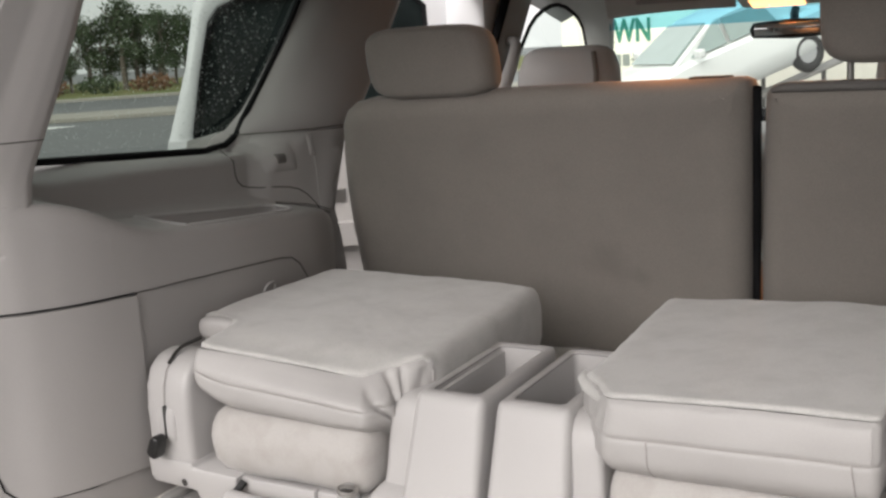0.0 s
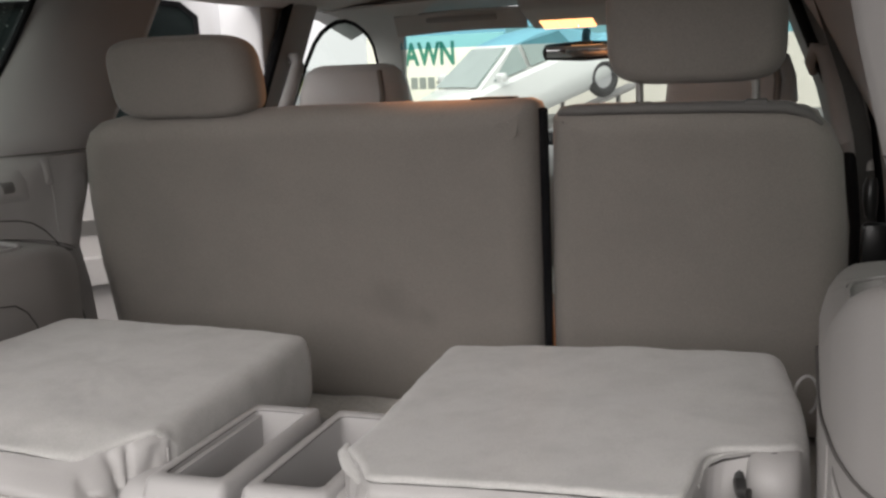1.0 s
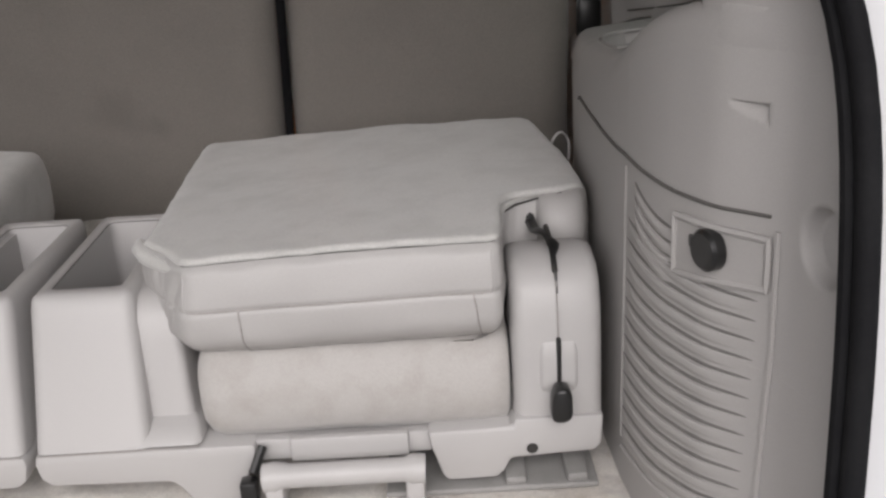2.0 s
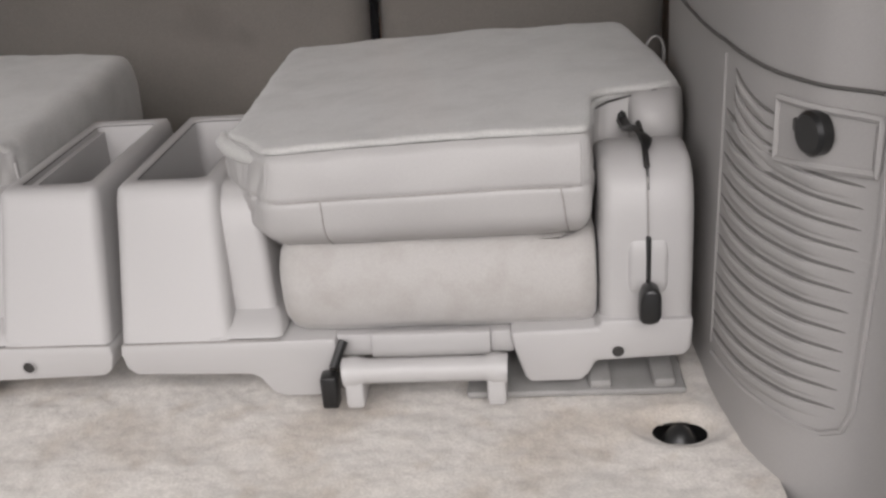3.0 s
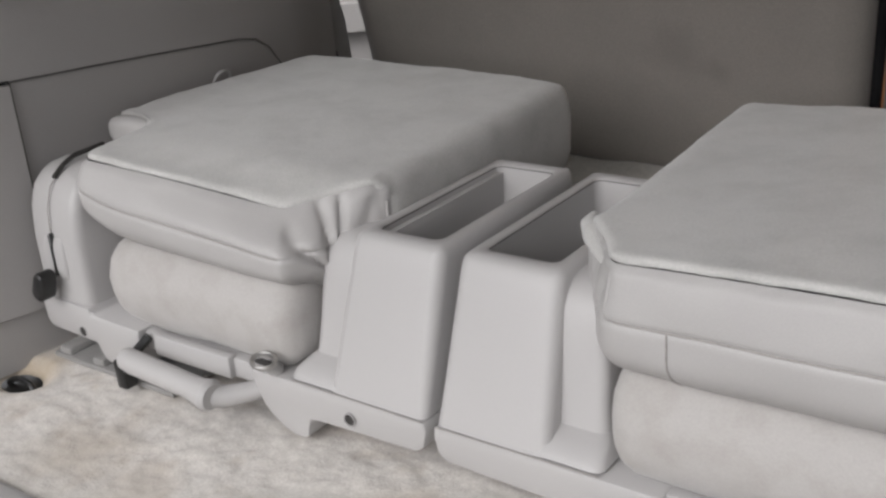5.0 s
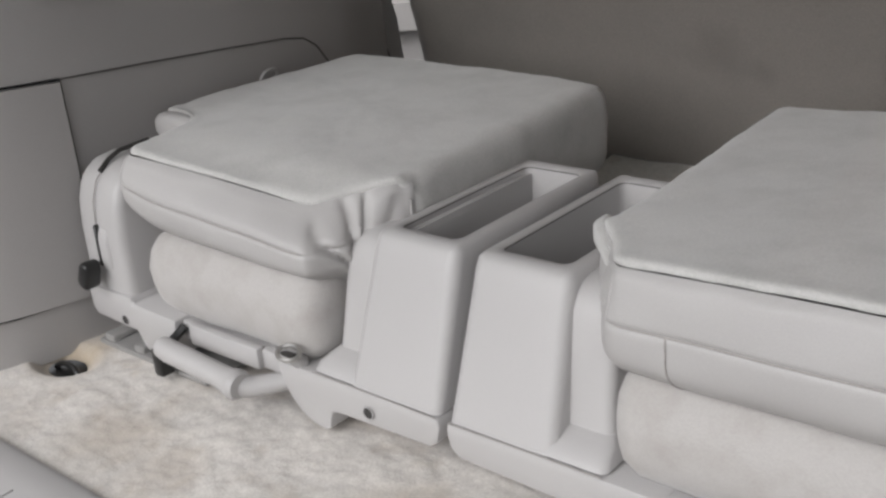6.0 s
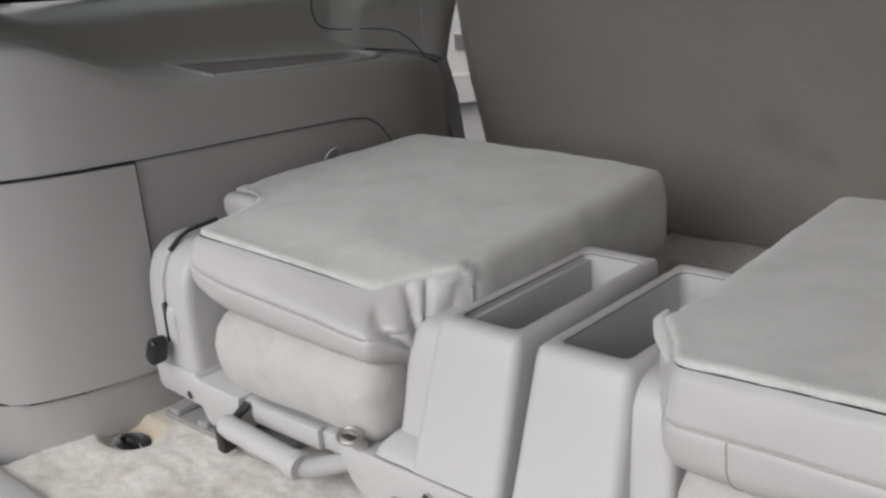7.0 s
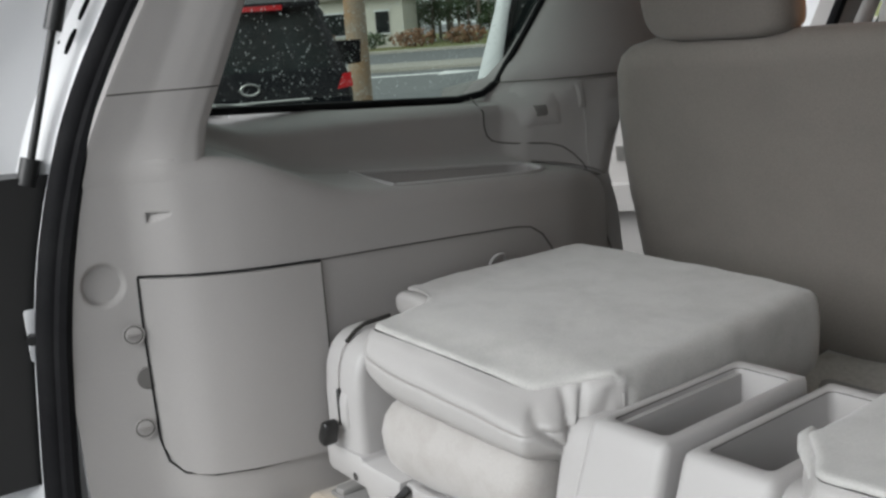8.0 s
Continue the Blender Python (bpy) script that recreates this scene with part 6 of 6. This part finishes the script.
for k in range(84):
    u = -34 + 0.6 * k + rnd.uniform(-0.5, 0.5)
    nn = 78 + rnd.uniform(-4, 16)
    if u > 14:
        continue
    p = RD * u + RN * nn
    t = thing("tree", (p.x, p.y, GROUND + 0.1), "dark green roadside tree with a dense crown", "tree", "roadside trees")
    sc = rnd.uniform(0.50, 0.66)
    for nm, me in zip(("trunk", "crown"), TREES[k % 3]):
        o = new(nm, me)
        o.parent = t
        o.rotation_euler = (0, 0, rnd.random() * 6.28)
        o.scale = (sc, sc, sc)

for k in range(12):
    u = -24 + 3.2 * k
    p = RD * u + RN * (66 + rnd.uniform(-1.5, 3))
    bm = bmesh.new()
    leaf_cloud(bm, (0, 0, 0.55), 1.5, 420, 0.13, rnd, 0.40)
    o = new("bush", plain_mesh(bm, RUST if k % 3 != 1 else LEAF))
    o.location = (p.x, p.y, GROUND + 0.12)
    tagged(o, "rust-brown low bush on the verge" if k % 3 != 1 else "green low bush on the verge", "bush", "verge bushes")




pw = piece("utility_pole", merge(rod([(0, 0, 0), (0.02, 0, 4), (0.0, 0, 9)], [0.17, 0.155, 0.13], 14)), POLEWOOD, "weathered brown wooden utility pole by the lot", "utility pole")
pw.location = (-12.4, 8.0, GROUND)

bd = thing("house", (-52, 38, GROUND), "cream single-storey house with dark windows behind the road", "house")


def house_box(u0, u1, n0, n1, z0, z1, bev=0.0):
    bm = box(u0, u1, n0, n1, z0, z1, bev)
    for v in bm.verts:
        p = RD * v.co.x + RN * v.co.y
        v.co = Vector((p.x, p.y, v.co.z))
    return bm


H0 = -22.0
part("wall", house_box(H0, H0 + 13, 68, 76, GROUND, GROUND + 3.4), SIDING, bd)
part("roof", house_box(H0 - 0.5, H0 + 13.5, 67.4, 76.6, GROUND + 3.4, GROUND + 3.8, 0.05), CONCRETE, bd)
for u, w in ((H0 + 2.0, 1.0), (H0 + 5.2, 1.0), (H0 + 8.6, 2.4), (H0 + 11.6, 0.9)):
    wv = part("window", house_box(u - w / 2, u + w / 2, 67.93, 68.05, GROUND + 1.1, GROUND + 2.5), DARKGLASS, bd)
    part("lintel", house_box(u - w / 2 - 0.08, u + w / 2 + 0.08, 67.9, 68.02, GROUND + 2.5, GROUND + 2.6), WHITEPAINT, wv)
    part("sill", house_box(u - w / 2 - 0.08, u + w / 2 + 0.08, 67.86, 68.02, GROUND + 1.0, GROUND + 1.1), WHITEPAINT, wv)

am = bmesh.new()
arrow = [(-1.6, -0.18), (0.4, -0.18), (0.4, -0.55), (1.7, 0.0), (0.4, 0.55), (0.4, 0.18), (-1.6, 0.18)]
am.faces.new([am.verts.new((*(Vector((-24.2, 18.3, 0)) + RD * a * 1.1 + RN * b * 2.2).xy, GROUND + 0.006)) for a, b in arrow])
piece("road_arrow", am, ROADPAINT, "white turn arrow painted on the road", "road marking", "structure")


def wheel(parent, c, axis, r, w):
    a = Vector(axis).normalized()
    tyre = part("wheel", merge(ring(c, a, r - w * 0.32, w * 0.42, 28, 10)), TYRE, parent, "black tyre on an alloy rim")
    part("rim", disc(Vector(c) - a * w * 0.1, a, r * 0.62, w * 0.3, 24, 0.02), RIM, tyre)
    return tyre


def place(parent, m):
    """Stands a finished car, built along +y at the origin, at the pose m."""
    parent.matrix_basis = m


def open_door():
    """The left rear door, swung open on its front hinges."""
    hinge = Vector((-0.93, 1.78, 0))
    d, inn = Vector((-0.818, -0.575, 0)), Vector((0.575, -0.818, 0))
    t = thing("door_4", tuple(hinge + Vector((0, 0, -0.35))), "open white rear side door with grey inner panel and dark glass", "car door", kind="structure")
    P = lambda u, z, k=0.0: hinge + d * u + inn * k + Vector((0, 0, z))
    outer = [(0.0, -0.45), (0.62, -0.45), (0.74, -0.30), (0.84, -0.05), (0.93, 0.10), (0.945, 0.40), (0.93, 0.48), (0.857, 0.70), (0.812, 0.90), (0.785, 0.955), (0.74, 0.975), (0.30, 0.985), (0.10, 0.975), (0.04, 0.94), (0.0, 0.60)]
    hole = [(0.13, 0.47), (0.845, 0.455), (0.852, 0.50), (0.815, 0.68), (0.775, 0.83), (0.74, 0.875), (0.68, 0.90), (0.25, 0.905), (0.15, 0.89), (0.105, 0.85), (0.10, 0.50)]
    sash = bmesh.new()
    upper = [(0.0, 0.43), (0.0, 0.60), (0.04, 0.94), (0.10, 0.975), (0.30, 0.985), (0.74, 0.975), (0.785, 0.955), (0.812, 0.90), (0.857, 0.70), (0.93, 0.48), (0.945, 0.42)]
    innr = [(0.10, 0.44), (0.10, 0.60), (0.105, 0.85), (0.15, 0.89), (0.25, 0.905), (0.68, 0.90), (0.74, 0.875), (0.775, 0.83), (0.815, 0.68), (0.852, 0.50), (0.86, 0.44)]
    rows = []
    for (u, z), (v, w) in zip(upper, innr):
        rows.append([P(u, z, -0.02), P(u, z, 0.018), P(lerp(u, v, 0.3), lerp(z, w, 0.3), 0.03), P(lerp(u, v, 0.85), lerp(z, w, 0.85), 0.03), P(v, w, 0.02), P(v, w, -0.02)])
    part("window_frame", loft(rows, closed=True, cap=True), WHITEPAINT, t, "white painted window frame", angle=50)
    g = part("pane", prism_points([P(u, z, 0.0) for u, z in hole], tuple(inn * 0.004)), DARKGLASS, t, "dark privacy glass with rain drops")
    part("glass_seal", rod([P(u, z, 0.012) for u, z in hole], 0.012, 6, closed=True), RUBBER, t)
    part("plug", disc(P(0.80, 0.935, 0.029), inn, 0.011, 0.004, 14), BLACK, t)
    low = [(0.01, -0.42), (0.61, -0.42), (0.72, -0.28), (0.82, -0.04), (0.905, 0.11), (0.915, 0.40), (0.90, 0.435), (0.02, 0.445)]
    part("inner_panel", prism_points([P(u, z, 0.035) for u, z in low], tuple(inn * 0.03)), PLASTIC, t, "grey plastic inner door panel")
    part("door_skin", prism_points([P(u, z, -0.05) for u, z in outer[:7] + [(0.0, 0.48)]], tuple(inn * 0.085)), WHITEPAINT, t, "white painted door shell")
    part("armrest", prism_points([P(u, z, 0.06) for u, z in ((0.15, 0.13), (0.72, 0.12), (0.75, 0.16), (0.70, 0.195), (0.15, 0.20))], tuple(inn * 0.06)), PLASTIC, t)
    part("door_pull", prism_points([P(u, z, 0.064) for u, z in ((0.40, 0.26), (0.52, 0.26), (0.52, 0.30), (0.40, 0.30))], tuple(inn * 0.008)), CHROME, t, "bright inner door handle")
    bm = bmesh.new()
    rr = random.Random(3)
    for k in range(230):
        u, z = rr.uniform(0.3, 0.83), rr.uniform(0.47, 0.88)
        if u > 0.85 - (z - 0.5) * 0.22:
            continue
        bmesh.ops.create_icosphere(bm, subdivisions=1, radius=rr.uniform(0.0015, 0.004), matrix=Matrix.Translation(P(u, z, 0.005)))
    r = part("rain_drops", bm, WATER, g, "rain drops on the dark glass")
    r["kind"] = "stuff"
    jamb = box(-0.935, -0.80, 1.70, 1.86, -0.42, 0.93, 0.01)
    piece("door_jamb", jamb, WHITEPAINT, "white painted centre pillar jamb", "door jamb", "structure")


open_door()


def black_suv():
    t = thing("black_suv", (-8.07, 3.86, GROUND), "wet black sport utility vehicle seen from behind", "car")
    at = Vector((-8.07, 3.86, GROUND))
    F = Vector((-0.90, 0.44, 0)).normalized()
    S = Vector((F.y, -F.x, 0))

    def P(a, b, c):
        """across to its right, forward, up"""
        return at + S * a + F * b + Vector((0, 0, c))
    rows = []
    for b, w, zb, zs, wr, zr in ((0.0, 0.93, 0.45, 1.02, 0.86, 1.10), (0.05, 0.97, 0.40, 1.05, 0.88, 1.16), (0.30, 0.98, 0.35, 1.10, 0.76, 1.74), (0.45, 0.98, 0.33, 1.10, 0.74, 1.80), (2.5, 0.98, 0.33, 1.10, 0.74, 1.82), (3.2, 0.98, 0.33, 1.08, 0.80, 1.35), (4.3, 0.95, 0.35, 1.02, 0.88, 1.08), (4.9, 0.85, 0.40, 0.9, 0.8, 0.95)):
        half = [(w - 0.06, zb), (w, zb + 0.15), (w, zs - 0.15), (w - 0.02, zs), (wr + 0.02, zr - 0.08), (wr - 0.06, zr)]
        rows.append([P(x, b, z) for x, z in half] + [P(-x, b, z) for x, z in reversed(half)])
    part("body", loft(rows, closed=True, cap=True), BLACKPAINT, t, angle=45)
    part("rear_window", prism_points([P(x, b, z) for x, b, z in ((-0.80, 0.035, 1.14), (0.80, 0.035, 1.14), (0.69, 0.255, 1.66), (-0.69, 0.255, 1.66))], tuple(F * 0.02)), DARKGLASS, t, "rain-spotted dark rear window")
    sp = part("spoiler", prism_points([P(x, b, z) for x, b, z in ((-0.74, 0.14, 1.72), (0.74, 0.14, 1.72), (0.70, 0.45, 1.82), (-0.70, 0.45, 1.82))], (0, 0, 0.05)), BLACKPAINT, t)
    part("stop_lamp", prism_points([P(x, 0.13, z) for x, z in ((-0.38, 1.70), (0.38, 1.70), (0.38, 1.745), (-0.38, 1.745))], tuple(F * 0.03)), REDLENS, sp, "long red stop lamp")
    for q in (-1, 1):
        part("tail_lamp", prism_points([P(q * x, -0.005, z) for x, z in ((0.82, 0.93), (0.97, 0.95), (0.96, 1.08), (0.88, 1.07))], tuple(F * 0.12)), REDLENS, t, "red tail lamp")
        part("door_mirror", prism_points([P(q * x, 2.0, z) for x, z in ((0.98, 1.08), (1.34, 1.10), (1.36, 1.36), (1.06, 1.36))], tuple(F * 0.12)), BLACKPAINT, t)
        for b in (0.95, 3.9):
            wheel(t, P(q * 0.85, b, 0.38), S, 0.38, 0.26)
    part("emblem", rod([P(0.085 * math.cos(a), -0.012, 0.985 + 0.05 * math.sin(a)) for a in np.linspace(0, math.tau, 20)[:-1]], 0.012, 6, closed=True), CHROME, t, "plain oval chrome emblem")
    part("chrome_strip", rod([P(-0.55, -0.006, 0.86), P(0.55, -0.006, 0.86)], 0.014, 6), CHROME, t)
    part("bumper", prism_points([P(x, b, 0.42) for x, b in ((-0.92, -0.05), (0.92, -0.05), (0.97, 0.15), (-0.97, 0.15))], (0, 0, 0.30)), BLACKPAINT, t)
    for q in (-1, 1):
        part("roof_rail", rod([P(q * 0.64, 0.5, 1.82), P(q * 0.64, 0.62, 1.88), P(q * 0.64, 2.2, 1.88), P(q * 0.64, 2.35, 1.82)], 0.02, 6), BLACK, t)


black_suv()


def pale_sedan():
    t = thing("pale_sedan", (0, 0, 0), "pale silver sedan displayed on a sloping ramp", "car")
    # built along +y (nose at +y), wheels at z = 0, then stood on the ramp
    rows = []
    for y, w, zb, zt in ((-2.35, 0.72, 0.40, 0.70), (-2.25, 0.80, 0.32, 0.86), (-1.9, 0.86, 0.25, 0.94), (-1.0, 0.90, 0.20, 0.95), (0.9, 0.90, 0.20, 0.93), (1.5, 0.88, 0.22, 0.86), (2.15, 0.80, 0.26, 0.72), (2.35, 0.66, 0.34, 0.58)):
        half = [(w - 0.10, zb), (w, zb + 0.12), (w + 0.01, (zb + zt) / 2), (w - 0.03, zt - 0.06), (w - 0.12, zt)]
        rows.append([(x, y, z) for x, z in half] + [(-x, y, z) for x, z in reversed(half)])
    part("body", loft(rows, closed=True, cap=True), SILVERPAINT, t, angle=45)
    rows = []
    for y, w, z in ((-1.75, 0.74, 0.95), (-0.95, 0.60, 1.38), (-0.5, 0.60, 1.43), (0.05, 0.59, 1.41), (1.05, 0.74, 0.93)):
        rows.append([(w + 0.10 * (1.43 - z), y, 0.88), (w, y, z - 0.03), (w - 0.06, y, z), (-w + 0.06, y, z), (-w, y, z - 0.03), (-w - 0.10 * (1.43 - z), y, 0.88)])
    cab = part("cabin", loft(rows, cap=True), SILVERPAINT, t, angle=30)
    part("windscreen", prism_points([(-0.66, 1.00, 0.97), (0.66, 1.00, 0.97), (0.53, 0.17, 1.37), (-0.53, 0.17, 1.37)], (0, 0.03, 0.02)), PALEGLASS, cab, "windscreen with a pale painted sky reflection")
    for q in (-1, 1):
        for o in ([(0.72, 0.97), (0.02, 0.97), (0.02, 1.36), (0.12, 1.35)], [(-0.06, 0.97), (-1.0, 0.98), (-0.85, 1.33), (-0.06, 1.37)]):
            part("side_window", prism_points([(q * (0.735 - 0.30 * (z - 0.97) + 0.01), y, z) for y, z in o], (q * 0.012, 0, 0)), PALEGLASS, cab, "side glass with a pale painted sky reflection")
        part("door_mirror", box(min(q * 0.86, q * 1.06), max(q * 0.86, q * 1.06), 0.62, 0.74, 0.96, 1.10, 0.03), SILVERPAINT, t)
        part("head_lamp", box(min(q * 0.50, q * 0.80), max(q * 0.50, q * 0.80), 2.16, 2.28, 0.56, 0.70, 0.03), CHROME, t)
        for y in (-1.35, 1.40):
            wheel(t, (q * 0.82, y, 0.31), (q, 0, 0), 0.31, 0.2)
    place(t, SEDAN)


# Pale base colour stands in for sky reflected in the glass.
PALEGLASS = surface("painted_sky_glass", (0.25, 0.32, 0.30), 0.06, coat=1.0, stain=0.3, stain_size=0.4)
SEDAN = pose(-3.85, 16.6, -0.36, 0, 0, 0) @ pose(0, 0, 0, 0, 0, 138) @ pose(0, 0, 0, -17, 0, 0)
pale_sedan()
rp = thing("display_ramp", (-3.85, 16.6, GROUND), "dark steel display ramp under the sedan", "ramp")
for q in (-1, 1):
    bm = prism([(-2.0, -0.06), (2.0, -0.06), (2.0, -0.015), (-2.0, -0.015)], "x", q * 0.82 - 0.18, q * 0.82 + 0.18, 0.01)
    for v in bm.verts:
        v.co = SEDAN @ v.co
    part("track", bm, GREYMETAL, rp)
    for y in (-1.6, 1.2):
        top = SEDAN @ Vector((q * 0.82, y, -0.06))
        part("leg", rod([(top.x, top.y, GROUND), tuple(top)], 0.04, 8), GREYMETAL, rp)

sg = thing("roadside_sign", (-6.2, 18.6, GROUND), "cream sign board with green capitals behind the sedan", "sign")
face = part("board", box(-7.6, -4.7, 18.9, 19.0, -0.45, 1.25, 0.01), SIGNFACE, sg)
for x in (-7.3, -5.0):
    part("post", rod([(x, 19.05, GROUND), (x, 19.05, 1.2)], 0.06, 8), WHITEPAINT, sg)
txt = bpy.data.curves.new("letters", "FONT")
txt.body, txt.size, txt.extrude, txt.offset = "AWN", 0.62, 0.006, 0.018
txt.align_x, txt.align_y = "RIGHT", "CENTER"
lt = new("lettering", txt)
lt.matrix_world = pose(-5.70, 18.885, 0.87, 90, 0, 0)
dg = bpy.context.evaluated_depsgraph_get()
lme = bpy.data.meshes.new_from_object(lt.evaluated_get(dg))
bpy.data.objects.remove(lt)
lme.materials.clear()
lme.materials.append(GREENPAINT)
lo = new("lettering", lme)
lo.parent = face
lo.matrix_basis = Matrix.Translation(-Vector((-6.2, 18.6, GROUND))) @ pose(-5.70, 18.885, 0.87, 90, 0, 0) @ Matrix.Diagonal((0.69, 1, 1, 1))
for x0, x1 in ((-6.66, -6.52), (-6.48, -6.34), (-6.30, -6.16), (-6.12, -6.06), (-6.02, -5.88), (-5.84, -5.70)):
    part("print_bar", box(x0, x1, 18.885, 18.898, 0.20 if x1 - x0 > 0.1 else 0.30, 0.43 if x1 - x0 > 0.1 else 0.34), GREYPRINT, face)

# Two added walls, out of view, that dim the cabin's right and upper parts.
piece("wall_added_side", box(2.2, 2.4, -0.2, 15, GROUND, 2.4), DARKWALL, "unseen dark wall added beside the car to dim its right side", "wall", "structure")
piece("wall_added_rear", box(-24, 24, -10.4, -10.0, GROUND, 1.8), DARKWALL, "unseen dark wall added behind the car to block low sky light", "wall", "structure")
piece("shop_wall", box(-6.8, 1.5, 27.0, 27.4, GROUND, 1.6), SIDING, "pale shop wall behind the lot", "building", "structure")
